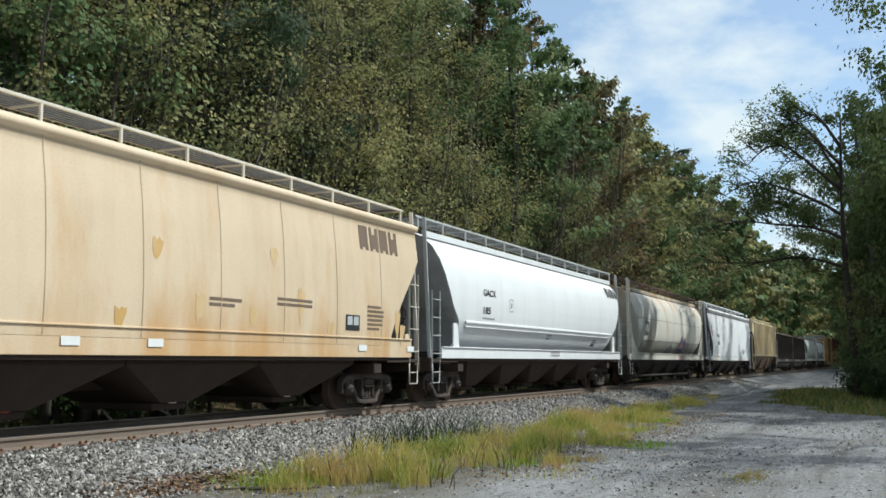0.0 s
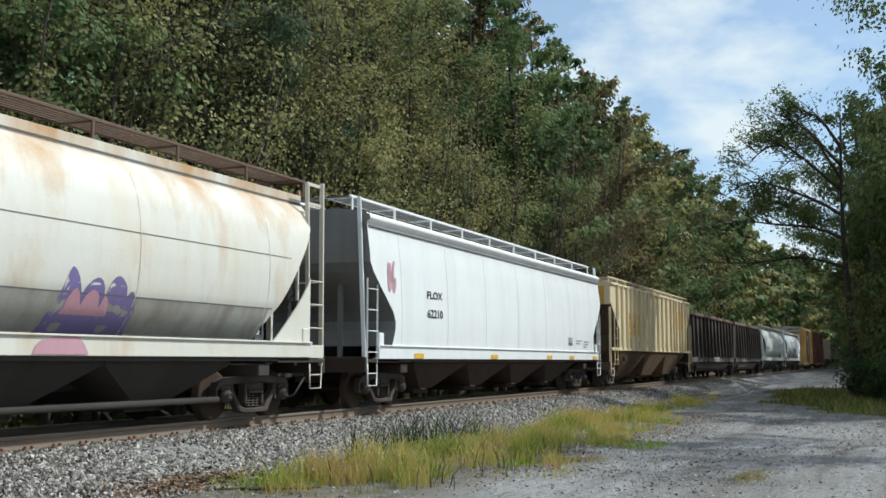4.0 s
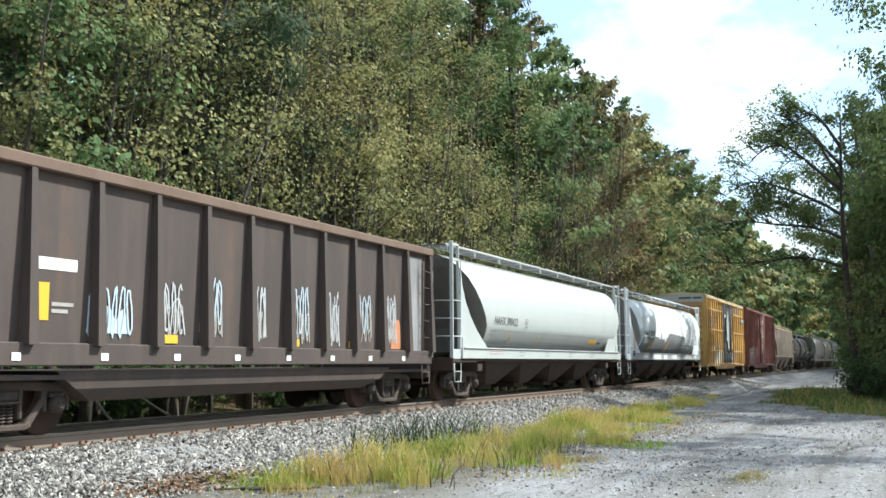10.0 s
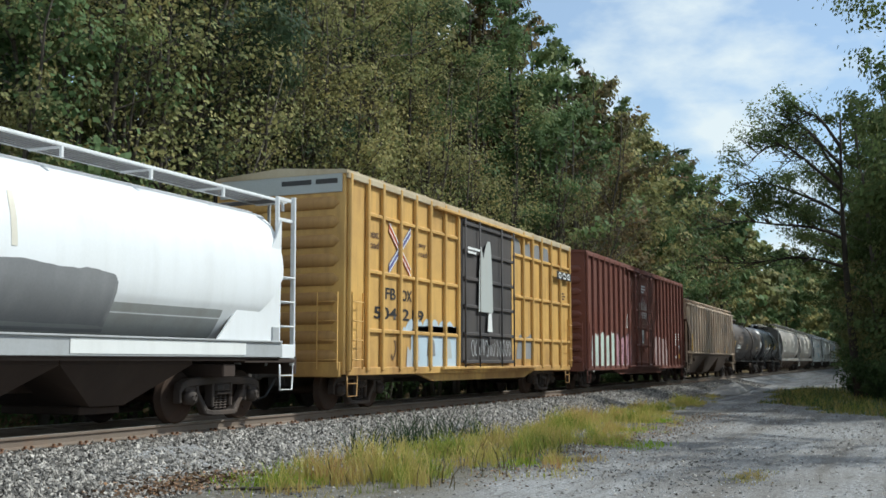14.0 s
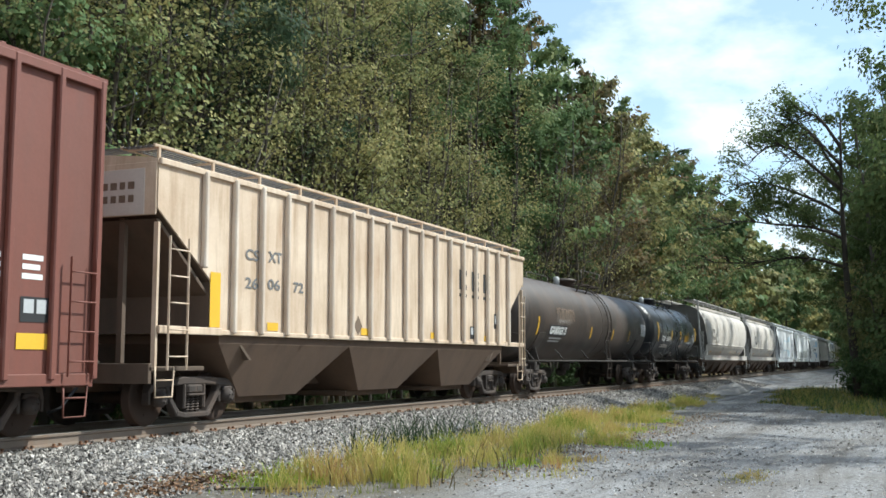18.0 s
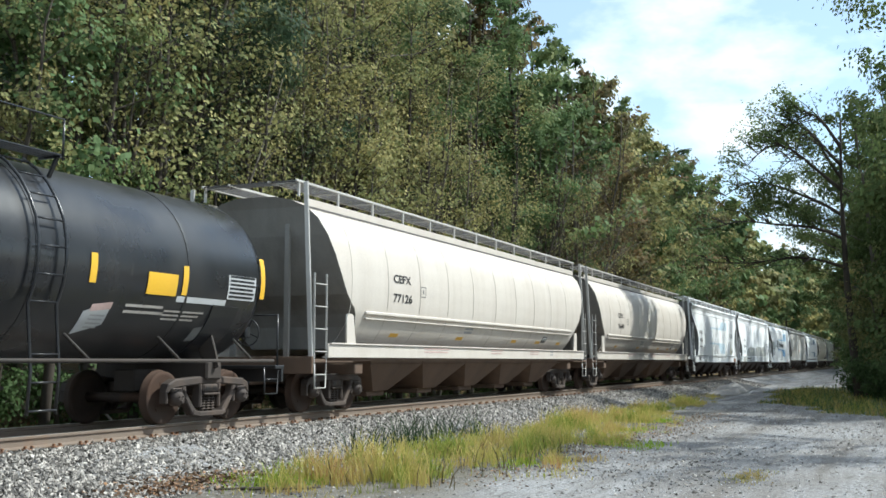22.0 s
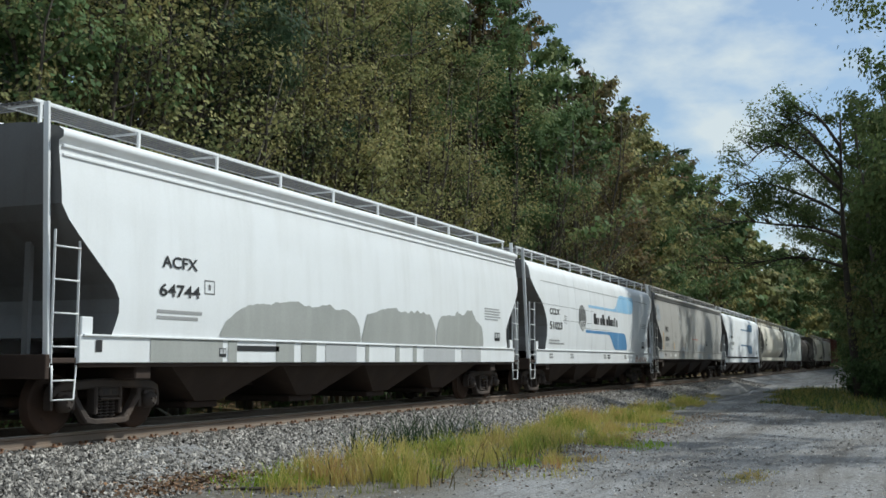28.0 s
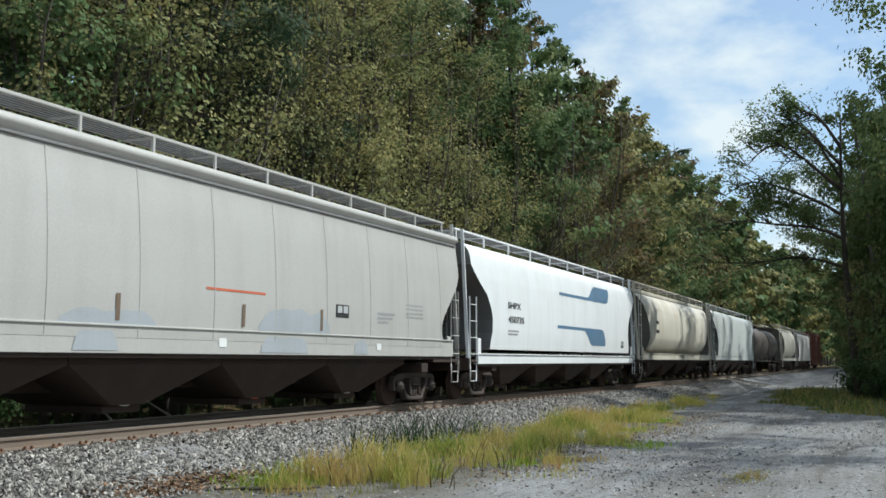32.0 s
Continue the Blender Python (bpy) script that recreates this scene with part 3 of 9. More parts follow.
tree_kind("fan_tree", LEAF_TURN, 46, 17, 4.2, 0.22, 2600, 0.11, stems=7, bare=0.6)
tree_kind("wide_green", LEAF_GREEN, 16, 14, 4.4, 0.10, 15000, 0.17, stems=2)
tree_kind("road_tree", LEAF_ROAD, 17, 12.5, 3.4, 0.10, 12000, 0.17, stems=2)
tree_kind("airy_big", LEAF_ROAD, 31, 15, 6.2, 0.25, 20000, 0.13, bare=0.12, active=0.62, loose=0.75)
tree_kind("overhang", LEAF_ROAD, 33, 15, 6.0, 0.45, 19000, 0.13, active=0.7, loose=0.8)
tree_kind("far_tree", LEAF_GREEN, 19, 17, 4.6, 0.05, 1800, 0.68, twigs=False)
tree_kind("far_turn", LEAF_OLIVE, 20, 17, 4.4, 0.05, 1800, 0.67, twigs=False)
tree_kind("bush", LEAF_BUSH, 21, 2.4, 1.3, 0.05, 2400, 0.125, stems=4, bush=True)
tree_kind("low_bush", LEAF_BUSH, 22, 1.3, 1.0, 0.05, 1700, 0.10, stems=4, bush=True)
tree_kind("sapling", LEAF_OLIVE, 23, 7.5, 1.7, 0.1, 3600, 0.13, stems=2)

TREE_LABELS = {
    "tall_green": ("tree", "tall slender deciduous tree in green leaf", "tree"),
    "tall_olive": ("tree", "tall twin-stemmed tree with olive and yellowing leaves", "tree"),
    "tall_turn": ("tree", "tall tree with thin brown and yellow autumn leaves", "tree"),
    "tall_deep": ("tree", "tall dense tree with dark green leaves", "tree"),
    "slim_olive": ("tree", "slim tree with sparse yellowing leaves and bare twigs", "tree"),
    "back_green": ("tree", "green tree standing deep in the wood", "tree"),
    "back_deep": ("tree", "dark green tree standing deep in the wood", "tree"),
    "back_olive": ("tree", "yellowing tree standing deep in the wood", "tree"),
    "back_turn": ("tree", "brown-leaved tree standing deep in the wood", "tree"),
    "vase_tree": ("tree", "many-stemmed slanting tree with few yellow leaves", "tree"),
    "pole_tree": ("tree", "cluster of slender bare stems with leaves near the top", "tree"),
    "bare_tree": ("tree", "half-bare grey tree with thin branches", "tree"),
    "fan_tree": ("tree", "nearly bare grey tree with a fan of fine branches", "tree"),
    "wide_green": ("tree", "broad green tree at the wood's edge", "tree"),
    "road_tree": ("tree", "dense dark green tree beside the gravel road", "tree"),
    "airy_big": ("tree", "tall open-branched tree reaching over the road", "tree"),
    "overhang": ("tree", "tall tree with long leafy boughs hanging over the road", "tree"),
    "far_tree": ("tree", "distant green woodland tree", "tree"),
    "far_turn": ("tree", "distant woodland tree turning yellow", "tree"),
    "bush": ("bush", "leafy green bush beside the railway", "bush"),
    "low_bush": ("bush", "low green undergrowth bush", "bush"),
    "sapling": ("sapling", "young tree with yellow-green leaves", "tree"),
}
TREE_GROUP = {"tree": "trees of the wood", "bush": "bushes along the railway", "sapling": "trees of the wood"}


def plant(key, x, y, scale=1.0, turn=0.0, z=None, group="", squash=1.0):
    name, label, cat = TREE_LABELS[key]
    trunk, crown = TREE_KINDS[key]
    t = thing(name, label, cat, group or TREE_GROUP[name])
    t.matrix_basis = pose(x, y, ground_z(x, y) - 0.05 if z is None else z, 0, 0, turn) @ Matrix.Diagonal((scale * squash, scale * squash, scale, 1))
    part("trunk", trunk, None, t)
    part("crown", crown, None, t)
    return t


TREE_TOP = {"tall_green": 20, "tall_olive": 20, "tall_turn": 19, "tall_deep": 21, "slim_olive": 18, "back_green": 20.5, "back_deep": 20.5, "back_olive": 20.5, "back_turn": 20.5, "bare_tree": 19, "far_tree": 17.5, "far_turn": 17.5}


def bearing(x, y):
    return math.degrees(math.atan2(y, x))


def crest(x, y):
    """How high the wood stands over the road at a place: its crest falls off along the line."""
    up = float(np.interp(bearing(x, y), [3.2, 6.0, 8.2, 9.2, 10.2, 11.2, 12.2, 13.4, 14.8, 15.9, 17.2, 18.3, 19.4, 20.6, 23.0, 30.0],
                         [0.092, 0.108, 0.150, 0.180, 0.206, 0.248, 0.282, 0.294, 0.290, 0.318, 0.328, 0.356, 0.376, 0.40, 0.46, 0.60]))
    return 1.63 + math.hypot(x, y) * up


def plant_wood():
    rng = random.Random(77)
    # the wood behind the track, in stretches of one character each: dark, olive, brown, green, grey and thin, golden
    stretches = ((14.2, ["back_olive", "back_green", "back_turn", "back_green"]), (15.6, ["back_olive", "back_turn", "back_green"]), (16.6, ["back_turn", "back_green"]), (18.2, ["tall_turn", "back_green"]),
                 (21.6, ["tall_green", "tall_green", "tall_turn", "tall_green"]), (23.6, ["tall_turn", "slim_olive"]), (30.5, ["tall_olive", "slim_olive", "slim_olive", "tall_olive", "tall_green"]),
                 (34.0, ["tall_olive", "slim_olive", "tall_green"]), (90, ["tall_deep", "tall_deep", "tall_deep", "tall_olive"]))
    deep = {"tall_green": "back_green", "tall_deep": "back_deep", "tall_olive": "back_olive", "slim_olive": "back_olive", "tall_turn": "back_turn"}

    def kind_at(x, y):
        for limit, kinds in stretches:
            if bearing(x, y) < limit:
                return rng.choice(kinds)

    def stand(key, x, y, lo, hi):
        s = rng.uniform(lo, hi)
        top = crest(x - 0.8, y) / TREE_TOP[key]
        plant(key, x, y, min(s, top * rng.uniform(0.93, 1.0)), rng.uniform(0, 360))

    x = 12.0
    while x < 125:
        y = rng.uniform(17.6, 20.5)
        key = kind_at(x, y)
        stand(key if x < 60 else deep.get(key, key), x, y, 1.0, 1.17)
        x += rng.uniform(2.6, 3.8) * (1 if x < 60 else 1.35)
    x = 14.0
    while x < 150:
        y = rng.uniform(22, 25.5)
        key = kind_at(x, y)
        stand(deep.get(key, key), x, y, 1.14, 1.34)
        x += rng.uniform(3.2, 4.6) * (1 if x < 60 else 1.4)
    x = 18.0
    while x < 130:
        stand(rng.choice(["far_tree", "far_turn", "far_tree"]), x, rng.uniform(28, 36), 1.35, 1.6)
        x += rng.uniform(4.5, 6.5)
    x = 128.0
    while x < 560:
        stand(rng.choice(["far_tree", "far_turn", "far_tree"]), x, rng.uniform(17.5, 22), 1.3, 1.75)
        x += rng.uniform(6, 9)
    for k, x, y, s in (("vase_tree", 21.6, 16.9, 1.25), ("vase_tree", 26.0, 17.4, 1.1), ("vase_tree", 33.5, 17.2, 0.95), ("vase_tree", 39.0, 17.2, 1.1), ("bare_tree", 61.0, 17.0, 0.86), ("bare_tree", 65.0, 17.2, 0.9), ("bare_tree", 58.0, 16.9, 0.8),
                       ("bare_tree", 36.0, 17.5, 0.95), ("vase_tree", 57.0, 16.9, 1.1), ("vase_tree", 19.0, 16.7, 1.0), ("vase_tree", 30.5, 16.8, 1.2), ("wide_green", 46.5, 16.8, 0.76), ("wide_green", 80.0, 17.0, 0.9), ("wide_green", 52.0, 17.2, 0.6), ("wide_green", 16.5, 17.6, 0.95), ("fan_tree", 55.5, 15.9, 1.0), ("fan_tree", 59.5, 16.0, 0.98), ("fan_tree", 51.5, 16.0, 0.72)):
        plant(k, x, y, s, rng.uniform(0, 360))
    x = 16.5
    while x < 62:
        plant("pole_tree", x, rng.uniform(16.0, 17.2), rng.uniform(0.75, 1.15), rng.uniform(0, 360))
        x += rng.uniform(1.6, 3.4)
    # undergrowth at the foot of the wood
    x = 10.0
    while x < 90:
        plant(rng.choice(["bush", "low_bush", "low_bush", "sapling"]), x, rng.uniform(15.9, 17.4), rng.uniform(0.8, 1.25), rng.uniform(0, 360))
        x += rng.uniform(1.5, 2.6) * (1 if x < 45 else 1.8)
    plant("overhang", 27.0, -5.4, 0.9, 100, group="trees beside the gravel road")
    plant("airy_big", 51, 0.4, 0.95, 205, group="trees beside the gravel road")
    # trees on the near side of the track, past the bend of the road
    for k, x, y, s in (("road_tree", 43.5, -2.3, 1.2), ("road_tree", 47.5, -2.3, 1.22), ("road_tree", 53, -1.6, 1.25), ("road_tree", 58, -1.4, 1.2), ("road_tree", 63, -1.0, 1.15), ("sapling", 46.5, 0.4, 0.85), ("sapling", 52, 0.9, 0.8), ("sapling", 60, 1.3, 0.9), ("airy_big", 61, 0.9, 1.03), ("airy_big", 71, 0.6, 1.05),
                       ("road_tree", 70, -1.4, 1.4), ("wide_green", 38.5, -4.9, 1.1), ("wide_green", 43, -4.0, 1.1), ("back_green", 52, -5, 0.85), ("back_green", 60, -3.6, 0.9)):
        plant(k, x, y, s, rng.uniform(0, 360), group="trees beside the gravel road")
    for k in range(36):
        x = 84 + 4.6 * k
        plant("back_green" if x < 150 else "far_tree", x, 0.050 * x - (5.2, 3.9, 4.5)[k % 3] + rng.uniform(-0.3, 0.3), rng.uniform(0.9, 1.05) * (1.0 if x < 150 else 1.15), rng.uniform(0, 360), group="trees beside the gravel road")
    for k in range(16):
        x = 126 + 8.5 * k + rng.uniform(-2, 2)
        plant("back_green" if x < 170 else "far_tree", x, 0.050 * x - rng.uniform(3.6, 4.6), min(1.1, 0.62 * x / 125) * rng.uniform(0.9, 1.1), rng.uniform(0, 360), group="trees beside the gravel road")
    for k, x, y, s in (("road_tree", 52.5, -0.4, 0.8), ("sapling", 48.2, 0.6, 0.8), ("road_tree", 48.8, -0.8, 0.8)):
        plant(k, x, y, s, rng.uniform(0, 360), group="trees beside the gravel road")
    for x, y, s in ((47.0, 0.9, 0.9), (48.6, 1.3, 0.8), (49.4, 1.0, 1.0), (38, -1.0, 0.9), (40, -0.4, 0.9), (43, 0.2, 0.9), (46, 0.3, 1.1), (50, 0.5, 1.1), (54, 0.9, 1.1), (59, 1.2, 1.2), (65, 1.5, 1.2), (36, -2.8, 0.9), (72, 1.9, 1.2), (80, 2.3, 1.3), (90, 2.8, 1.3)):
        plant("bush", x, y, s, rng.uniform(0, 360), group="bushes beside the gravel road")


plant_wood()


def leaning_tree(x, y, reach, rise, turn, seed):
    """A slender tree that leans far out of the wood, bare along its lower half."""
    rng, nr = random.Random(seed), np.random.default_rng(seed)
    wood, tips = Build(), []
    pts = [Vector((reach * (u ** 1.15), 0.25 * math.sin(5 * u), rise * (u + 0.18 * math.sin(math.pi * u)) - 0.2)) for u in [k / 10 for k in range(11)]]
    wood.tube(pts, [0.13 * (1 - 0.085 * k) for k in range(11)], 7)
    for k in range(3, 11):
        for q in range(3):
            d = Vector((rng.uniform(0.1, 0.9), rng.uniform(-0.9, 0.9), rng.uniform(0.1, 1.1))).normalized()
            mid = pts[k] + d * rng.uniform(0.5, 0.9)
            end = mid + (d + Vector((0, 0, rng.uniform(-0.3, 0.3)))) * rng.uniform(0.5, 1.0)
            wood.tube([pts[k], mid, end], [0.03, 0.018, 0.006], 4, cap=False)
            tips.append((mid, end))
    pick = nr.integers(0, len(tips), 1500)
    a, e = np.array([tuple(t[0]) for t in tips])[pick], np.array([tuple(t[1]) for t in tips])[pick]
    c = a + (e - a) * nr.uniform(0, 1.2, (1500, 1)) + nr.normal(0, 0.22, (1500, 3))
    v, f = leaf_quads(c, nr, 0.12)
    t = thing("tree", "slender leaning tree with a long bare stem", "tree", "trees of the wood")
    t.matrix_basis = pose(x, y, ground_z(x, y), 0, 0, turn)
    part("trunk", wood, BARK_DARK, t)
    part("crown", np_mesh("crown", v, f, LEAF_OLIVE), None, t)


leaning_tree(18.5, 16.8, 16.5, 13.0, -2, 5)
leaning_tree(27.0, 16.6, 9.0, 10.5, 4, 6)
leaning_tree(44.5, 16.6, -5.5, 9.0, 0, 7)


def bough_tree(x, y, h, boughs, leaves, seed):
    """A tree whose long, half-bare boughs reach out over the road on one side."""
    rng, nr = random.Random(seed), np.random.default_rng(seed)
    wood, tips = Build(), []
    stem = [Vector((0.3 * math.sin(3 * u), 0.4 * math.sin(2.2 * u), h * u - 0.2)) for u in [k / 8 for k in range(9)]]
    wood.tube(stem, [0.20 * (1 - 0.10 * k) for k in range(9)], 8)
    for z, reach, lift, side in boughs:
        u = z / h * 8
        a = stem[int(u)].lerp(stem[min(8, int(u) + 1)], u - int(u))
        pts = [a + Vector((side * q + 0.25 * math.sin(4 * q + z), reach * q, lift * math.sin(math.pi * 0.75 * q) + 0.15 * math.sin(7 * q + z))) for q in [k / 8 for k in range(9)]]
        wood.tube(pts, [0.085 * (1 - 0.1 * k) for k in range(9)], 6)
        for k in range(2, 9):
            for q in range(3):
                d = Vector((rng.uniform(-0.9, 0.9), rng.uniform(0.1, 1.0), rng.uniform(-0.25, 0.95))).normalized()
                mid = pts[k] + d * rng.uniform(0.4, 0.9)
                end = mid + (d + Vector((0, 0.2, rng.uniform(-0.4, 0.4)))) * rng.uniform(0.4, 0.9)
                wood.tube([pts[k], mid, end], [0.03, 0.02, 0.007], 4, cap=False)
                tips.append((mid, end))
    pick = nr.choice(np.arange(len(tips)), leaves, p=nr.dirichlet([0.6] * len(tips)))
    a, e = np.array([tuple(t[0]) for t in tips])[pick], np.array([tuple(t[1]) for t in tips])[pick]
    v, f = leaf_quads(a + (e - a) * nr.uniform(0, 1.25, (leaves, 1)) + nr.normal(0, 0.17, (leaves, 3)), nr, 0.13)
    t = thing("tree", "tree with long half-bare boughs reaching over the road", "tree", "trees beside the gravel road")
    t.matrix_basis = pose(x, y, ground_z(x, y))
    part("trunk", wood, BARK_DARK, t)
    part("crown", np_mesh("crown", v, f, LEAF_ROAD), None, t)


bough_tree(48.5, 1.6, 12.2, [(5.9, 5.6, 0.5, 0.5), (7.0, 4.8, 1.0, -0.8), (8.0, 5.0, 1.8, 0.6), (9.2, 3.9, 2.0, -0.4), (10.4, 3.4, 1.9, 0.7), (11.2, 2.2, 1.4, -0.5), (9.8, 2.2, 1.9, 1.5)], 6800, 71)


def stem_tree(x, y, h, r, lean, seed, mat):
    """A straight slender stem at the wood's edge with short side twigs and a thin crown high up."""
    rng, nr = random.Random(seed), np.random.default_rng(seed)
    wood, tips = Build(), []
    pts = [Vector((lean * u + 0.28 * math.sin(4.3 * u + seed), 0.1 * math.sin(4 * u + seed), h * u - 0.2)) for u in [k / 12 for k in range(13)]]
    wood.tube(pts, [r * (1 - 0.068 * k) for k in range(13)], 7)
    for k in range(3, 13):
        for q in range(1 if k < 7 else 4):
            d = Vector((rng.uniform(-1, 1), rng.uniform(-1, 0.6), rng.uniform(0.2, 0.9))).normalized()
            mid = pts[k] + d * rng.uniform(0.4, 0.8)
            end = mid + (d + Vector((0, 0, 0.3))) * rng.uniform(0.4, 0.9)
            wood.tube([pts[k], mid, end], [0.022, 0.014, 0.005], 4, cap=False)
            if k > 5:
                tips.append((mid, end))
    pick = nr.integers(0, len(tips), 900)
    a, e = np.array([tuple(t[0]) for t in tips])[pick], np.array([tuple(t[1]) for t in tips])[pick]
    v, f = leaf_quads(a + (e - a) * nr.uniform(0, 1.3, (900, 1)) + nr.normal(0, 0.25, (900, 3)), nr, 0.12)
    t = thing("tree", "slender straight-stemmed tree with a thin high crown", "tree", "trees of the wood")
    t.matrix_basis = pose(x, y, ground_z(x, y))
    part("trunk", wood, mat, t)
    part("crown", np_mesh("crown", v, f, LEAF_OLIVE), None, t)


for k, (x, y, h, r, lean) in enumerate(((17.3, 16.3, 14, 0.12, 1.0), (18.3, 16.2, 15, 0.15, 0.8), (19.3, 15.9, 14, 0.12, 1.6), (20.6, 16.1, 13, 0.08, 2.2), (22.4, 16.0, 13, 0.07, 0.6), (24.8, 16.3, 14, 0.09, -0.6),
                                        (33.8, 16.1, 14, 0.13, 0.9), (36.4, 16.3, 15, 0.08, 0.2), (40.5, 16.2, 14, 0.09, 1.4), (47.0, 16.4, 14, 0.08, 0.5))):
    stem_tree(x, y, h, r, lean, 80 + k, BARK_DARK)
for k, (x, y, h, r, lean) in enumerate(((26.4, 15.9, 13, 0.055, 0.5), (27.1, 16.1, 12, 0.05, 1.0), (28.6, 15.9, 13, 0.06, 0.3), (30.4, 16.0, 13, 0.05, 0.9), (31.6, 16.1, 12, 0.06, 0.2), (35.0, 16.0, 12, 0.05, 0.6))):
    stem_tree(x, y, h, r, lean, 95 + k, BARK)


def grass_patch(name, label, n, place, height, seed, mat=GRASS, width=0.006):
    """Many bent blades in one mesh; place(rng, n) gives x, y and a height factor."""
    rng = np.random.default_rng(seed)
    x, y, k = place(rng, n)
    n = len(x)
    z = np.array([ground_z(a, b) for a, b in zip(x, y)]) - 0.02
    h = height * k * rng.uniform(0.45, 1.15, n)
    az, bend = rng.uniform(0, 6.283, n), rng.uniform(0.1, 0.6, n) * h
    w = width * rng.uniform(0.7, 1.6, n)
    dx, dy = np.cos(az), np.sin(az)
    face = rng.uniform(0, 6.283, n)
    px, py = np.cos(face), np.sin(face)
    rows = []
    for t, ww in ((0, 1.0), (0.5, 0.85), (0.85, 0.5), (1.0, 0.08)):
        cx, cy, cz = x + dx * bend * t * t, y + dy * bend * t * t, z + h * t * (1 - 0.18 * t)
        for s in (-1, 1):
            rows.append(np.stack([cx + s * px * w * ww, cy + s * py * w * ww, cz], -1))
    v = np.stack(rows, 1).reshape(-1, 3)
    q = np.array([(0, 1, 3, 2), (2, 3, 5, 4), (4, 5, 7, 6)])
    f = (q[None] + (np.arange(n) * 8)[:, None, None]).reshape(-1, 4)
    ob = new(name, np_mesh(name, v, f, mat))
    return tagged(ob, label, "grass", kind="stuff")


def verge(rng, n):
    """The strip of grass between road and ballast, in uneven clumps with bare gravel between."""
    tx, ty, tk, ts = [], [], [], []
    while len(tx) < 640:
        x = rng.uniform(11.4, 50)
        lo, hi = np.interp(x, [11.4, 12, 13, 16, 20, 28, 40, 50], [7.2, 6.0, 5.1, 4.4, 4.7, 5.6, 6.7, 7.5]), np.interp(x, [11.4, 14, 20, 50], [7.9, 8.3, 8.25, 8.1])
        y = rng.uniform(lo - 0.3, hi)
        edge = min(1, max(0, y - lo) / 1.1 + 0.06) * min(1, (hi - y) / 0.5 + 0.2)
        patch = noise.noise((x * 0.5, y * 1.0, 3.0)) + 0.7 * noise.noise((x * 1.5, y * 2.2, 8.0))
        if patch > -0.02 and rng.uniform() < edge * (0.5 + patch):
            tx.append(x), ty.append(y)
            tk.append((0.30 + 0.75 * edge) * rng.uniform(0.35, 1.3) * min(1.15, 0.6 + patch))
            ts.append(rng.uniform(0.06, 0.26))
    i = rng.integers(0, len(tx), n)
    s = np.array(ts)[i]
    return np.array(tx)[i] + rng.normal(0, 1, n) * s, np.array(ty)[i] + rng.normal(0, 1, n) * s * 0.8, np.array(tk)[i]


def short_grass(rng, n):
    c = np.array([(12.2, 8.0), (12.6, 7.7), (13.2, 7.3), (16.5, 5.6), (21.0, 5.3), (25.0, 5.9), (14.0, 8.2), (29.0, 6.0), (19.0, 7.9), (20.5, 4.5)])[rng.integers(0, 10, n)]
    return c[:, 0] + rng.normal(0, 0.45, n), c[:, 1] + rng.normal(0, 0.22, n), rng.uniform(0.5, 1.2, n)


def tuft(rng, n):
    return 15.8 + rng.normal(0, 0.5, n), 2.0 + rng.normal(0, 0.16, n), rng.uniform(0.4, 1.0, n)


def stalks(rng, n):
    return rng.uniform(12.2, 19, n), rng.uniform(5.2, 7.2, n), rng.uniform(0.5, 1.1, n)


def weeds(rng, n):
    c = np.array([(17.0, 8.2), (17.6, 8.3), (19.0, 8.25), (20.2, 8.3), (21.0, 8.2), (15.8, 8.15), (18.3, 8.35)])[rng.integers(0, 7, n)]
    return c[:, 0] + rng.normal(0, 0.22, n), c[:, 1] + rng.normal(0, 0.12, n), rng.uniform(0.6, 1.2, n)


def wisps(rng, n):
    return rng.uniform(11, 24, n), rng.uniform(6.0, 8.7, n), rng.uniform(0.3, 0.8, n)


def right_bank(rng, n):
    x = rng.uniform(31, 62, n)
    hi = np.interp(x, [31, 43, 62], [-0.1, 4.4, 6.2]) + 0.5 * np.sin(x * 0.9) + 0.35 * np.sin(x * 2.3 + 1)
    d = np.abs(rng.normal(0, 1.9, n))
    return x, hi - d, rng.uniform(0.4, 1.2, n) * np.clip(0.25 + d / 1.3, 0, 1.0)


def far_bank(rng, n):
    return rng.uniform(10, 80, n), rng.normal(15.6, 0.6, n), rng.uniform(0.6, 1.2, n)


grass_patch("verge_grass", "tall yellow-green grass on the verge beside the road", 17500, verge, 0.47, 8)
grass_patch("verge_grass", "short vivid green grass on bare gravel", 2600, short_grass, 0.15, 18, mat=SHORT_GRASS)
grass_patch("verge_grass", "flat tuft of dry yellow grass on the road", 420, tuft, 0.10, 38)
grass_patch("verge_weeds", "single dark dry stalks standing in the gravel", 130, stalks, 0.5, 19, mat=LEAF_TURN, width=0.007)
grass_patch("verge_weeds", "dark stalks of tall weeds at the foot of the ballast", 260, weeds, 0.75, 12, mat=LEAF_DEEP, width=0.008)
grass_patch("verge_grass", "scattered thin grass on the gravel", 900, wisps, 0.28, 13)
grass_patch("verge_grass", "long grass under the trees beside the road", 7000, right_bank, 0.42, 9, width=0.010)
# bush colour among the grass puts the trees' shade into the blades
grass_patch("verge_grass", "dark green blades standing in for shaded grass under the trees beside the road", 2600, right_bank, 0.5, 29, mat=LEAF_BUSH, width=0.014)
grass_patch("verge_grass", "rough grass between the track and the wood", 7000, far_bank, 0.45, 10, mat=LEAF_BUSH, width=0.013)


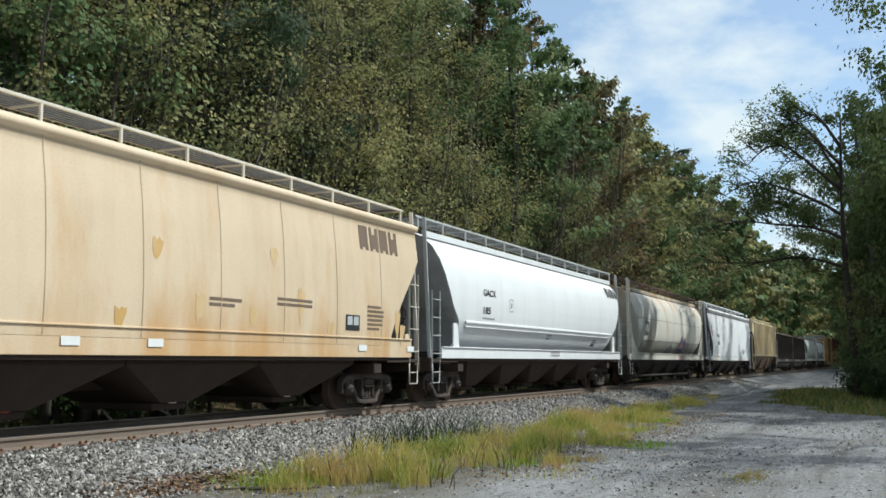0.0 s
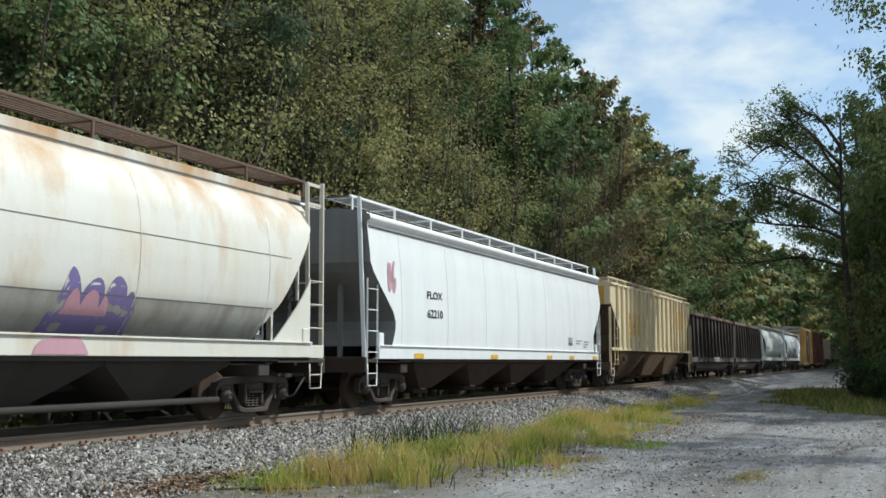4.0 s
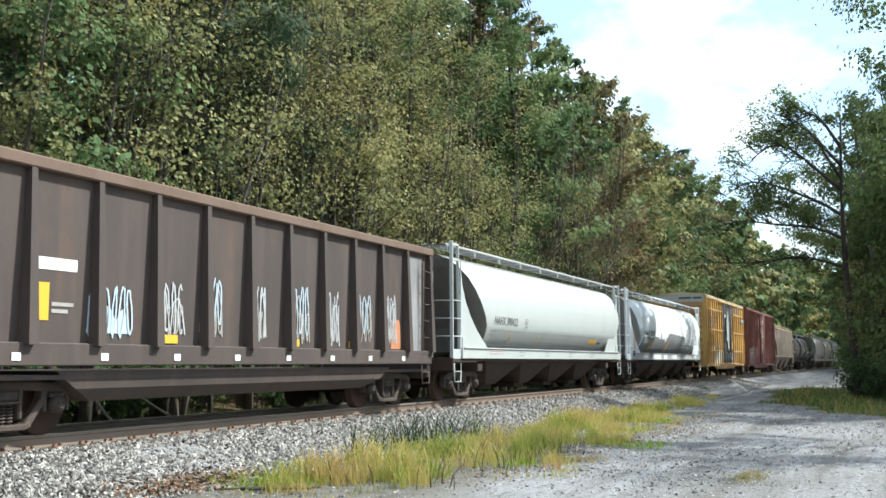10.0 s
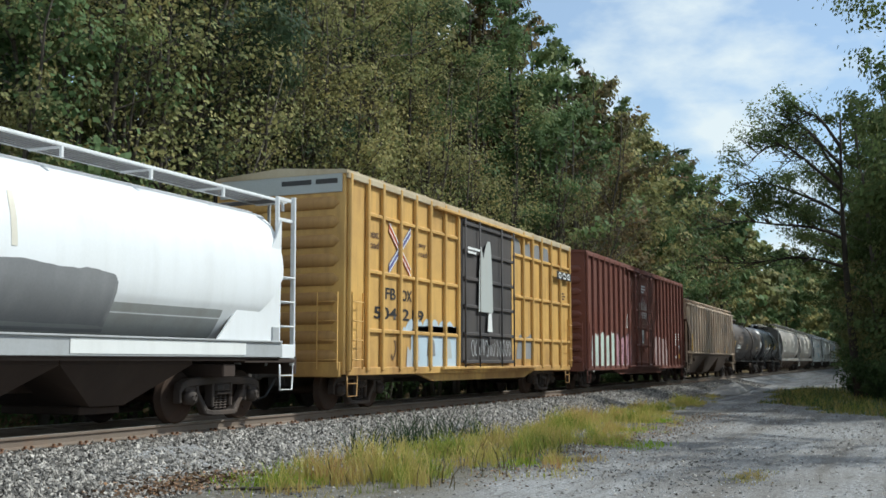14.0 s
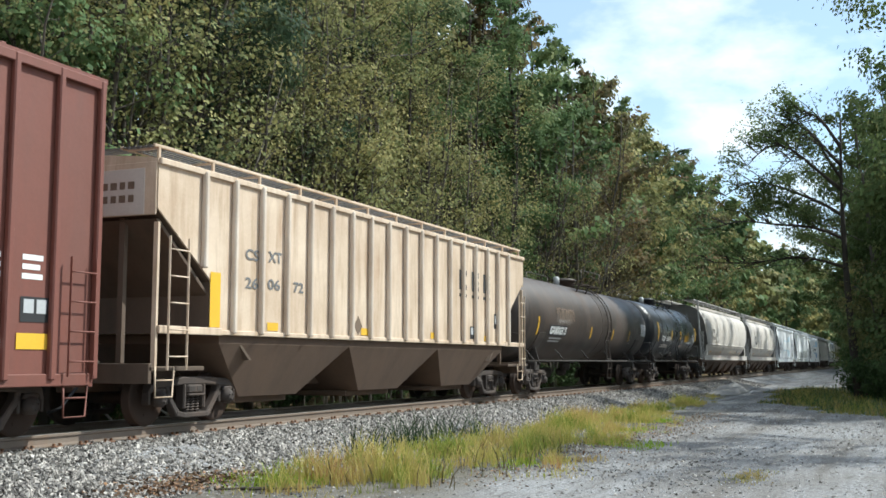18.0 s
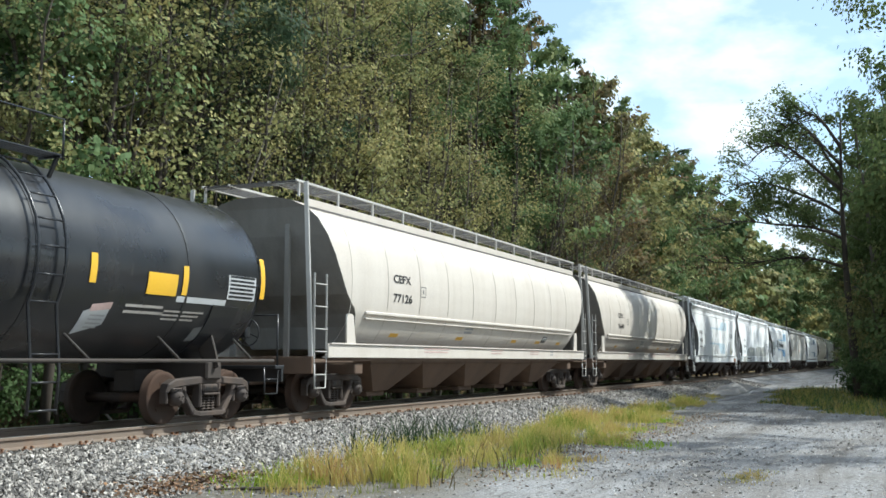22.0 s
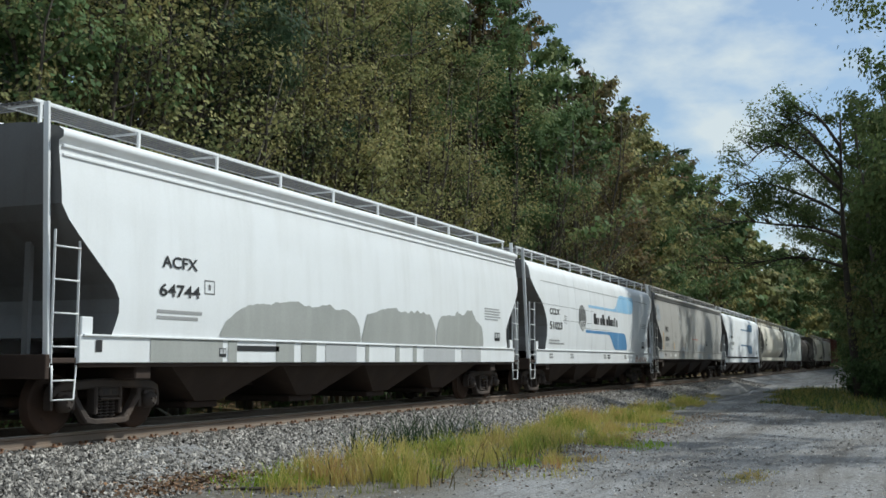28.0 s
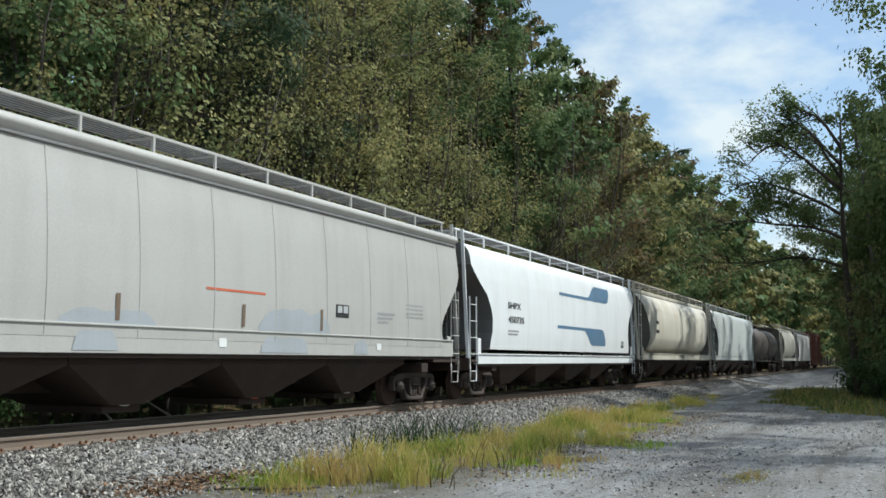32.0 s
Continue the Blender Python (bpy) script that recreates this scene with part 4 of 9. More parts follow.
def litter_patch(name, label, n, place, size, seed, mat=LITTER):
    """Fallen leaves lying about, one mesh."""
    rng = np.random.default_rng(seed)
    x, y = place(rng, n)
    z = np.array([ground_z(a, b) for a, b in zip(x, y)]) + rng.uniform(0.01, 0.05, n)
    v, f = leaf_quads(np.stack([x, y, z], 1), rng, size, flat=0.15)
    return tagged(new(name, np_mesh(name, v, f, mat)), label, "leaves", kind="stuff")


litter_patch("fallen_leaves", "brown fallen leaves beside the ballast", 1500, lambda r, n: (r.normal(11.4, 0.75, n), r.normal(8.35, 0.22, n)), 0.06, 5)
litter_patch("fallen_leaves", "dry brown leaves scattered on the verge", 1700, lambda r, n: (r.uniform(13, 34, n), r.normal(5.2, 0.45, n)), 0.04, 6)
litter_patch("fallen_leaves", "leaf litter at the foot of the wood", 5000, lambda r, n: (r.uniform(10, 70, n), r.normal(16.2, 1.0, n)), 0.12, 7)


def stick(x, y, turn, length, r):
    """A broken branch lying on the gravel."""
    rng = random.Random(int(x * 100))
    b = Build()
    pts = [Vector((length * (k / 5 - 0.5), 0.05 * rng.uniform(-1, 1), r + rng.uniform(0, 0.02))) for k in range(6)]
    b.tube(pts, [r * (1 - 0.1 * k) for k in range(6)], 6)
    t = thing("fallen_branch", "dry brown fallen branch lying on the gravel", "branch", "fallen branches")
    t.matrix_basis = pose(x, y, ground_z(x, y), 0, 0, turn)
    part("branch", b.mesh("branch", BARK), None, t)
    c = Build()
    c.tube([pts[3], pts[3] + Vector((length * 0.12, length * 0.12, 0.03)), pts[3] + Vector((length * 0.2, length * 0.25, 0.0))], [r * 0.5, r * 0.4, r * 0.2], 5)
    part("twig", c.mesh("twig", BARK), None, t)


for _x, _y, _t, _l, _r in ((11.75, 7.25, -60, 1.0, 0.022), (11.5, 7.7, -48, 0.7, 0.018), (11.2, 8.5, -30, 0.6, 0.02), (11.0, 8.9, 20, 0.5, 0.016), (21.0, 15.3, -20, 1.8, 0.04)):
    stick(_x, _y, _t, _l, _r)



def fallen_pole(x, y, z, dx, dz, sag, r):
    """A dead pale stem that slopes down to the ditch behind the track."""
    pts = [Vector((dx * u, 0.1 * math.sin(3 * u), dz * u - sag * math.sin(math.pi * u))) for u in [k / 6 for k in range(7)]]
    t = thing("fallen_branch", "pale dead stem leaning down behind the track", "branch", "fallen branches")
    t.matrix_basis = pose(x, y, z)
    part("branch", Build().tube(pts, [r * (1 - 0.07 * k) for k in range(7)], 6), DEAD_WOOD, t)


fallen_pole(20.3, 14.7, 0.0, -2.9, 1.30, 0.0, 0.028)
fallen_pole(18.2, 14.7, 0.0, -1.65, 1.30, 0.16, 0.032)


def gravel_heap(x, y, rx, ry, h, turn):
    """A long low heap of pale gravel left beside the crossing of road and track."""
    rng = np.random.default_rng(31)
    n, m = 40, 12
    v = []
    for i in range(n + 1):
        for j in range(m + 1):
            u, w = 2 * i / n - 1, 2 * j / m - 1
            q = max(0.0, 1 - u * u) * max(0.0, 1 - w * w)
            k = 0.75 + 0.5 * noise.noise((u * 5, w * 2, 2.0)) + 0.3 * noise.noise((u * 14, w * 6, 7.0))
            v.append((u * rx, w * ry, h * q ** 0.7 * max(0.2, k) - 0.03))
    f = [(i * (m + 1) + j, (i + 1) * (m + 1) + j, (i + 1) * (m + 1) + j + 1, i * (m + 1) + j + 1) for i in range(n) for j in range(m)]
    ob = new("gravel_heap", np_mesh("gravel_heap", v, f, HEAP, True))
    ob.matrix_basis = pose(x, y, ground_z(x, y), 0, 0, turn)
    tagged(ob, "long low heap of pale grey gravel beside the track", "gravel", kind="stuff")


gravel_heap(60.0, 8.4, 8.0, 0.8, 0.45, 3)

# ---------------------------------------------------------------- freight cars: shared parts
WHEELSETS = []
WHEEL_R = 0.42


def wheelset_mesh():
    b = Build()
    for s in (-1, 1):
        y = s * 0.755
        prof = [(y + s * 0.07, 0.14), (y + s * 0.065, 0.30), (y + s * 0.07, 0.355), (y + s * 0.07, WHEEL_R - 0.006), (y + s * 0.062, WHEEL_R),
                (y - s * 0.04, WHEEL_R + 0.002), (y - s * 0.048, WHEEL_R + 0.026), (y - s * 0.066, WHEEL_R + 0.022), (y - s * 0.068, 0.355), (y - s * 0.02, 0.30), (y - s * 0.07, 0.14)]
        b.lathe(prof, "y", n=22)
        b.lathe([(s * 1.0, 0.075), (s * 1.15, 0.075)], "y", n=10)
        for k in range(3):
            a = k * 2.094
            b.box((0.24 * math.cos(a), y + s * 0.068, 0.24 * math.sin(a)), (0.05, 0.012, 0.05), 0.004)
    b.lathe([(-1.0, 0.08), (1.0, 0.08)], "y", n=10)
    return b


def sweep(b, pts, wide, tall, slot=0):
    """A cast member with chamfered corners along points (x, z) in the plane of the side frame."""
    rings, n = [], len(pts)
    for i, (x, z) in enumerate(pts):
        xa, za = pts[max(i - 1, 0)]
        xb, zb = pts[min(i + 1, n - 1)]
        d = math.hypot(xb - xa, zb - za)
        nx, nz = -(zb - za) / d, (xb - xa) / d
        w, t = (v[i] if isinstance(v, (list, tuple)) else v for v in (wide, tall))
        w, t = w / 2, t / 2
        c = min(w, t) * 0.35
        rings.append([(x + nx * h, y, z + nz * h) for y, h in ((-w + c, -t), (w - c, -t), (w, -t + c), (w, t - c), (w - c, t), (-w + c, t), (-w, t - c), (-w, -t + c))])
    return b.rings(rings, smooth=False, slot=slot)


def side_frame_mesh():
    """Cast truck side frame: arched top chord, pedestals over the bearings, struts down to the spring seat."""
    b = Build()
    sweep(b, [(-1.12, 0.50), (-1.06, 0.60), (-0.92, 0.645), (-0.62, 0.665), (-0.3, 0.685), (0.3, 0.685), (0.62, 0.665), (0.92, 0.645), (1.06, 0.60), (1.12, 0.50)],
          [0.13, 0.17, 0.19, 0.18, 0.17, 0.17, 0.18, 0.19, 0.17, 0.13], [0.06, 0.11, 0.14, 0.13, 0.13, 0.13, 0.13, 0.14, 0.11, 0.06])
    for s in (-1, 1):
        sweep(b, [(s * 0.70, 0.62), (s * 0.66, 0.48), (s * 0.52, 0.31), (s * 0.40, 0.17)], [0.15, 0.15, 0.14, 0.15], [0.12, 0.10, 0.10, 0.12])
        b.box((s * 0.255, 0, 0.44), (0.075, 0.17, 0.40), 0.02)
        b.box((s * 1.115, 0, 0.43), (0.05, 0.15, 0.20), 0.015)
        b.box((s * 0.70, 0, 0.44), (0.06, 0.15, 0.24), 0.015)
        b.box((s * 0.89, 0, 0.545), (0.26, 0.20, 0.07), 0.015)
    sweep(b, [(-0.44, 0.18), (-0.30, 0.145), (0.30, 0.145), (0.44, 0.18)], [0.16, 0.24, 0.24, 0.16], [0.10, 0.08, 0.08, 0.10])
    return b


def bolster_end_mesh():
    """The end of the bolster in the side frame's window: a cast box with two dark pockets."""
    b = Build().box((0, 0, 0.555), (0.40, 0.20, 0.15), 0.03)
    for s in (-1, 1):
        b.box((s * 0.09, -0.101, 0.56), (0.11, 0.006, 0.07), 0.002, slot=1)
    b.box((0, -0.02, 0.465), (0.44, 0.22, 0.035), 0.01)
    return b


def springs_mesh():
    b = Build()
    for i in (-1, 0, 1):
        x = i * 0.125
        pts = [(x + 0.05 * math.cos(a), 0.05 * math.sin(a), 0.19 + 0.26 * a / 37.7) for a in [k * 1.0472 for k in range(37)]]
        b.tube(pts, 0.016, 4)
    return b


def bearing_mesh():
    """Roller bearing with its end cap and three cap screws."""
    b = Build().lathe([(-0.06, 0.125), (0.05, 0.125), (0.06, 0.115), (0.075, 0.112), (0.085, 0.085), (0.105, 0.08), (0.11, 0.03)], "y", n=16)
    for k in range(3):
        a = 2.094 * k + 0.5
        b.lathe([(0.10, 0.018), (0.125, 0.018)], "y", (0.05 * math.cos(a), 0, 0.05 * math.sin(a)), n=6)
    return b


def add_truck(car, x):
    truck = part("truck", lambda: Build().box((0, 0, 0.56), (0.34, 2.0, 0.20), 0.03).lathe([(0.60, 0.17), (0.74, 0.17)], "z", n=14).bar((-0.45, 0, 0.33), (0.45, 0, 0.33), 0.06).bar((-0.43, -0.75, 0.36), (-0.43, 0.75, 0.36), 0.09).bar((0.43, -0.75, 0.36), (0.43, 0.75, 0.36), 0.09), TRUCK_IRON, car, "two-axle truck with cast steel side frames", key="truck", at=(x, 0, LIFT))
    for s in (-1, 1):
        part("side_frame", side_frame_mesh, TRUCK_IRON, truck, key="side_frame", at=(0, s * 1.0, 0))
        part("bolster_end", lambda: bolster_end_mesh().mesh("bolster_end", [TRUCK_IRON, IRON]), None, truck, key="bolster_end", at=pose(0, s * 1.0, 0, 0, 0, 0 if s < 0 else 180))
        part("spring", springs_mesh, TRUCK_IRON, truck, key="springs", at=(0, s * 1.0, 0))
        for e in (-1, 1):
            part("bearing_cap", bearing_mesh, TRUCK_IRON, truck, key=("cap", s), at=pose(e * 0.89, s * 1.06, WHEEL_R, 0, 0, 0 if s > 0 else 180))
            part("brake_shoe", lambda: Build().box((0, 0, 0), (0.07, 0.12, 0.32), 0.015), IRON, truck, key="shoe", at=(e * 0.44, s * 0.755, 0.42))
    for e in (-1, 1):
        w = part("wheelset", wheelset_mesh, WHEEL, truck, "steel wheels on an axle", key="wheelset")
        w.matrix_parent_inverse = Matrix.Translation((e * 0.89, 0, WHEEL_R))
        WHEELSETS.append(w)


def add_coupler(car, x, s):
    """Draft gear, shank, knuckle and uncoupling lever at one end; s points outwards, x is the coupling plane."""
    part("coupler", lambda: Build().bar((-1.2, 0, 1.0), (-0.22, 0, 1.0), 0.15, 0.17, 0.02).box((-0.14, 0.02, 1.0), (0.24, 0.26, 0.27), 0.05).box((0.0, 0.10, 1.0), (0.16, 0.10, 0.25), 0.03).box((0.0, -0.09, 1.0), (0.12, 0.08, 0.25), 0.03), IRON, car, "steel knuckle coupler", key="coupler", at=pose(x, 0, 0, 0, 0, 0 if s > 0 else 180))
    part("air_hose", lambda: Build().tube([(-0.5, 0.28, 0.9), (-0.3, 0.30, 0.76), (-0.15, 0.26, 0.56), (0.0, 0.12, 0.48)], 0.024, 6), BLACK, car, key="hose", at=pose(x, 0, 0, 0, 0, 0 if s > 0 else 180))


def ladder_build(z0, z1, width, rungs, side=0.035, rung=0.012):
    """A ladder in the xz plane, centred on x = 0."""
    b = Build()
    for s in (-1, 1):
        b.bar((s * width / 2, 0, z0), (s * width / 2, 0, z1), side, 0.012, up=(1, 0, 0))
    for i in range(rungs):
        z = z0 + (z1 - z0) * (i + 0.5) / rungs
        b.tube([(-width / 2, -0.02, z), (width / 2, -0.02, z)], rung, 5)
    return b


def add_ladder(car, x, y, z0, z1, mat, width=0.46, rungs=None, turn=0.0, name="ladder"):
    rungs = rungs or max(2, int((z1 - z0) / 0.42))
    return part(name, lambda: ladder_build(z0, z1, width, rungs), mat, car, key=("ladder", round(z0, 2), round(z1, 2), width, rungs, mat.name), at=pose(x, y, 0, 0, 0, turn))


def add_stirrup(car, x, y, z, mat):
    part("sill_step", lambda: Build().tube([(-0.22, 0, 0.0), (-0.20, 0, -0.45), (0.20, 0, -0.45), (0.22, 0, 0.0)], 0.016, 5).tube([(-0.2, 0, -0.2), (0.2, 0, -0.2)], 0.012, 5), mat, car, key=("stirrup", mat.name), at=(x, y, z))


def add_brake_gear(car, x, y):
    part("air_reservoir", lambda: Build().lathe([(-0.55, 0.02), (-0.52, 0.14), (-0.46, 0.19), (0.46, 0.19), (0.52, 0.14), (0.55, 0.02)], "x", n=14), IRON, car, key="reservoir", at=(x, y, 0.82))
    part("brake_cylinder", lambda: Build().lathe([(-0.2, 0.15), (0.2, 0.15), (0.24, 0.10), (0.30, 0.03), (0.7, 0.03)], "x", n=12), IRON, car, key="brake_cyl", at=(x + 1.2, y * 0.4, 0.85))


def add_brake_wheel(car, x, y, z, s, mat):
    def wheel():
        b = Build()
        n = 18
        b.tube([(0, 0.24 * math.cos(2 * math.pi * k / n), 0.24 * math.sin(2 * math.pi * k / n)) for k in range(n + 1)], 0.014, 5)
        for k in range(4):
            a = k * math.pi / 2 + 0.4
            b.bar((0.0, 0, 0), (0, 0.24 * math.cos(a), 0.24 * math.sin(a)), 0.022)
        b.box((-0.08, 0, 0), (0.16, 0.14, 0.2), 0.02)
        return b

    part("brake_wheel", wheel, mat, car, key=("brake_wheel", mat.name), at=pose(x, y, z, 0, 0, 0 if s > 0 else 180))


# lettering and painted marks on a car's side
def text_mesh(text, mat, surf, x0, x1, z0, z1, bold=0.0, name="lettering"):
    """Flat letters of the built-in font, fitted into a box on the side that surf(z) describes; z0 and z1 may be pairs for a slanted line."""
    cu = bpy.data.curves.new(name, "FONT")
    cu.body, cu.size, cu.offset = text, 1.0, bold
    cu.resolution_u = 3
    ob = bpy.data.objects.new(name, cu)
    scene.collection.objects.link(ob)
    me = bpy.data.meshes.new_from_object(ob.evaluated_get(bpy.context.evaluated_depsgraph_get()))
    bpy.data.objects.remove(ob)
    co = np.array([tuple(v.co) for v in me.vertices])
    lo, hi = co.min(0), co.max(0)
    for v in me.vertices:
        u, w = (v.co.x - lo[0]) / (hi[0] - lo[0]), (v.co.y - lo[1]) / (hi[1] - lo[1])
        zz = z0 + (z1 - z0) * w
        v.co = Vector((x0 + (x1 - x0) * u, surf(zz) - 0.012, zz))
    me.materials.clear()
    me.materials.append(mat)
    return me


def decal(columns, surf, lift=0.006, rows=5):
    """A painted patch on the side: columns of (x, z0, z1), laid on surf(z)."""
    b = Build()
    vs, fs = [], []
    for x, z0, z1 in columns:
        for k in range(rows + 1):
            z = z0 + (z1 - z0) * k / rows
            vs.append((x, surf(z) - lift, z))
    n = rows + 1
    for i in range(len(columns) - 1):
        for k in range(rows):
            fs.append((i * n + k, (i + 1) * n + k, (i + 1) * n + k + 1, i * n + k + 1))
    return b.add(vs, fs, True)


def rect(x0, x1, z0, z1, surf, lift=0.006):
    return decal([(x0, z0, z1), ((x0 + x1) / 2, z0, z1), (x1, z0, z1)], surf, lift)


def bumpy(x0, x1, z0, z1, surf, seed, lobe=0.5, amp=0.22, lift=0.006, step=0.05, base=0.0):
    """A patch with a lobed upper edge and a nearly straight lower one."""
    cols = []
    n = max(4, int((x1 - x0) / step))
    for i in range(n + 1):
        x = x0 + (x1 - x0) * i / n
        edge = min(1.0, 6 * i / n, 6 * (n - i) / n) ** 0.5
        top = z0 + (z1 - z0) * edge * (1 - amp + amp * abs(math.sin(x / lobe * 1.7 + seed)) ** 0.5 + 0.18 * noise.noise((x * 2.2, seed, 0)))
        cols.append((x, z0 - base * abs(noise.noise((x * 3, seed, 4))), max(z0 + 0.02, top)))
    return decal(cols, surf, lift)


def scribble(x0, x1, z0, z1, surf, seed, strokes=5, width=0.05, lift=0.009):
    """Loose looping strokes of spray paint that spell nothing, one mesh a stroke."""
    rng = random.Random(seed)
    made = []
    for s in range(strokes):
        cx = x0 + (x1 - x0) * (s + 0.5) / strokes
        w = (x1 - x0) / strokes * rng.uniform(0.45, 0.75)
        a0, turns, flip = rng.uniform(0, 6.28), rng.uniform(0.55, 1.25), rng.choice((-1, 1))
        k = 14
        pts = []
        for i in range(k + 1):
            a = a0 + flip * turns * 6.283 * i / k
            r = 1 - 0.25 * rng.random()
            pts.append((cx + w * 0.6 * math.cos(a) * r, (z0 + z1) / 2 + (z1 - z0) / 2 * math.sin(a + 0.5 * math.sin(a0)) * r))
        vs, fs = [], []
        for i, (x, z) in enumerate(pts):
            xa, za = pts[max(i - 1, 0)]
            xb, zb = pts[min(i + 1, k)]
            d = math.hypot(xb - xa, zb - za) + 1e-6
            nx, nz = -(zb - za) / d * width / 2, (xb - xa) / d * width / 2
            for q in (-1, 1):
                vs.append((x + q * nx, surf(z + q * nz) - lift - 0.0004 * i - 0.002 * (s % 3), z + q * nz))
        fs = [(2 * i, 2 * i + 2, 2 * i + 3, 2 * i + 1) for i in range(k)]
        made.append(Build().add(vs, fs))
    return made


def ribbon(pts, surf, width, lift=0.009):
    """A painted line along points (x, z) on the side."""
    vs, k = [], len(pts) - 1
    for i, (x, z) in enumerate(pts):
        xa, za = pts[max(i - 1, 0)]
        xb, zb = pts[min(i + 1, k)]
        d = math.hypot(xb - xa, zb - za) + 1e-6
        nx, nz = -(zb - za) / d * width / 2, (xb - xa) / d * width / 2
        for q in (-1, 1):
            vs.append((x + q * nx, surf(z + q * nz) - lift - 0.0003 * i, z + q * nz))
    return Build().add(vs, [(2 * i, 2 * i + 2, 2 * i + 3, 2 * i + 1) for i in range(k)])


def blob(cx, cz, rx, rz, surf, seed, grow=1.0, lift=0.008):
    """One rounded sprayed shape with a notched outline."""
    n = 26
    ring = []
    for i in range(n):
        a = 2 * math.pi * i / n
        ca, sa = math.cos(a), math.sin(a)
        r = (abs(ca) ** 4 + abs(sa) ** 4) ** -0.25 * (1 + 0.30 * noise.noise((ca * 1.3 + seed * 3.7, sa * 1.3, seed)))
        ring.append((cx + rx * r * ca * grow + 0.12 * rx * sa, cz + rz * r * sa * grow))
    vs = [(cx, surf(cz) - lift, cz)] + [(x, surf(z) - lift, z) for x, z in ring]
    return Build().add(vs, [(0, 1 + i, 1 + (i + 1) % n) for i in range(n)])


def bars(x, z, widths, surf, h=0.05, pitch=0.09, lift=0.006):
    """Small print as plain bars, line under line."""
    b = Build()
    for i, w in enumerate(widths):
        zz = z - i * pitch
        k = rect(x, x + w, zz, zz + h, surf, lift)
        b.add(k.v, k.f)
    return b


# ---------------------------------------------------------------- covered hopper
# half profiles (y, z) from the roof's middle down to the side sill
BARREL = [(0.0, 4.44), (0.45, 4.43), (0.80, 4.36), (1.10, 4.22), (1.33, 4.0), (1.49, 3.68), (1.57, 3.3), (1.60, 2.9), (1.59, 2.55), (1.56, 2.28), (1.53, 2.18), (1.43, 1.93), (1.27, 1.70), (1.08, 1.48)]
LOWBARREL = [(0.0, 4.02), (0.45, 4.01), (0.80, 3.95), (1.08, 3.84), (1.30, 3.64), (1.46, 3.36), (1.55, 3.02), (1.585, 2.7), (1.58, 2.4), (1.55, 2.2), (1.52, 2.12), (1.43, 1.92), (1.27, 1.68), (1.08, 1.48)]
SMOOTH = [(0.0, 4.42), (0.6, 4.41), (1.0, 4.36), (1.22, 4.29), (1.36, 4.18), (1.43, 4.08), (1.47, 3.95), (1.535, 3.5), (1.57, 3.0), (1.585, 2.5), (1.585, 2.0), (1.57, 1.75), (1.55, 1.55)]
TALL = [(0.0, 4.46), (0.7, 4.45), (1.15, 4.41), (1.42, 4.34), (1.52, 4.28), (1.52, 4.19), (1.445, 4.15), (1.455, 4.0), (1.52, 3.5), (1.56, 2.9), (1.58, 2.3), (1.575, 1.9), (1.56, 1.56)]


def side_of(profile):
    zs = np.array([p[1] for p in profile][::-1])
    ys = np.array([p[0] for p in profile][::-1])

    def surf(z):
        return -float(np.interp(z, zs, ys))

    return surf


def shell(profile, half, cut, cut_far):
    """The body: the profile swept along x, its ends cut back by cut(z) at one end and cut_far(z) at the other."""
    pts = list(profile)
    fine = []
    for (y0, z0), (y1, z1) in zip(pts, pts[1:]):
        k = max(1, int(math.hypot(y1 - y0, z1 - z0) / 0.16))
        fine += [(y0 + (y1 - y0) * i / k, z0 + (z1 - z0) * i / k) for i in range(k)]
    fine.append(pts[-1])
    ring = [(y, z) for y, z in reversed(fine)] + [(-y, z) for y, z in fine[1:]]
    b = Build()
    n = len(ring)
    secs = []
    for s in (-1, 1):
        secs.append([(s * (half - (cut if s < 0 else cut_far)(z)), y, z) for y, z in ring])
    vs = secs[0] + secs[1]
    fs = [(k, k + 1, n + k + 1, n + k) for k in range(n - 1)]
    b.add(vs, fs, True)
    b.add([(x, y, z) for x, y, z in (secs[0][0], secs[0][-1], secs[1][-1], secs[1][0])], [(0, 1, 2, 3)])
    m = (n - 1) // 2
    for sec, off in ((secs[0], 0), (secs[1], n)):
        # slope sheets at the ends; most cars' second paint darkens them as shade
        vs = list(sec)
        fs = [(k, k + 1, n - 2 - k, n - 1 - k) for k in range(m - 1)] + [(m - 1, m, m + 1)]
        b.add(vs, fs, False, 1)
    return b


def cut_curve(points):
    zs = [p[0] for p in points][::-1]
    xs = [p[1] for p in points][::-1]
    return lambda z: float(np.interp(z, zs, xs))


CUT_BARREL = cut_curve([(4.5, 0.20), (4.25, 0.28), (3.9, 0.72), (3.43, 1.15), (2.8, 1.60), (2.1, 1.98), (1.7, 2.12), (1.2, 2.3)])
CUT_LOW = cut_curve([(4.1, 0.45), (3.85, 0.55), (3.65, 0.76), (3.3, 1.16), (2.9, 1.55), (2.5, 1.92), (2.13, 2.2), (1.7, 2.4), (1.3, 2.5)])
CUT_LOW_FAR = cut_curve([(4.1, 0.45), (2.75, 0.48), (2.5, 0.62), (2.13, 1.05), (1.7, 1.6), (1.3, 1.9)])
CUT_SLANT = cut_curve([(4.6, 0.05), (3.5, 0.05), (3.1, 0.40), (2.66, 0.85), (2.2, 1.25), (1.77, 1.52), (1.3, 1.6)])
CUT_LOBE = cut_curve([(4.6, 0.05), (3.25, 0.05), (3.0, 0.26), (2.7, 0.60), (2.3, 1.05), (2.1, 1.18), (1.85, 1.18), (1.6, 1.05), (1.3, 1.05)])
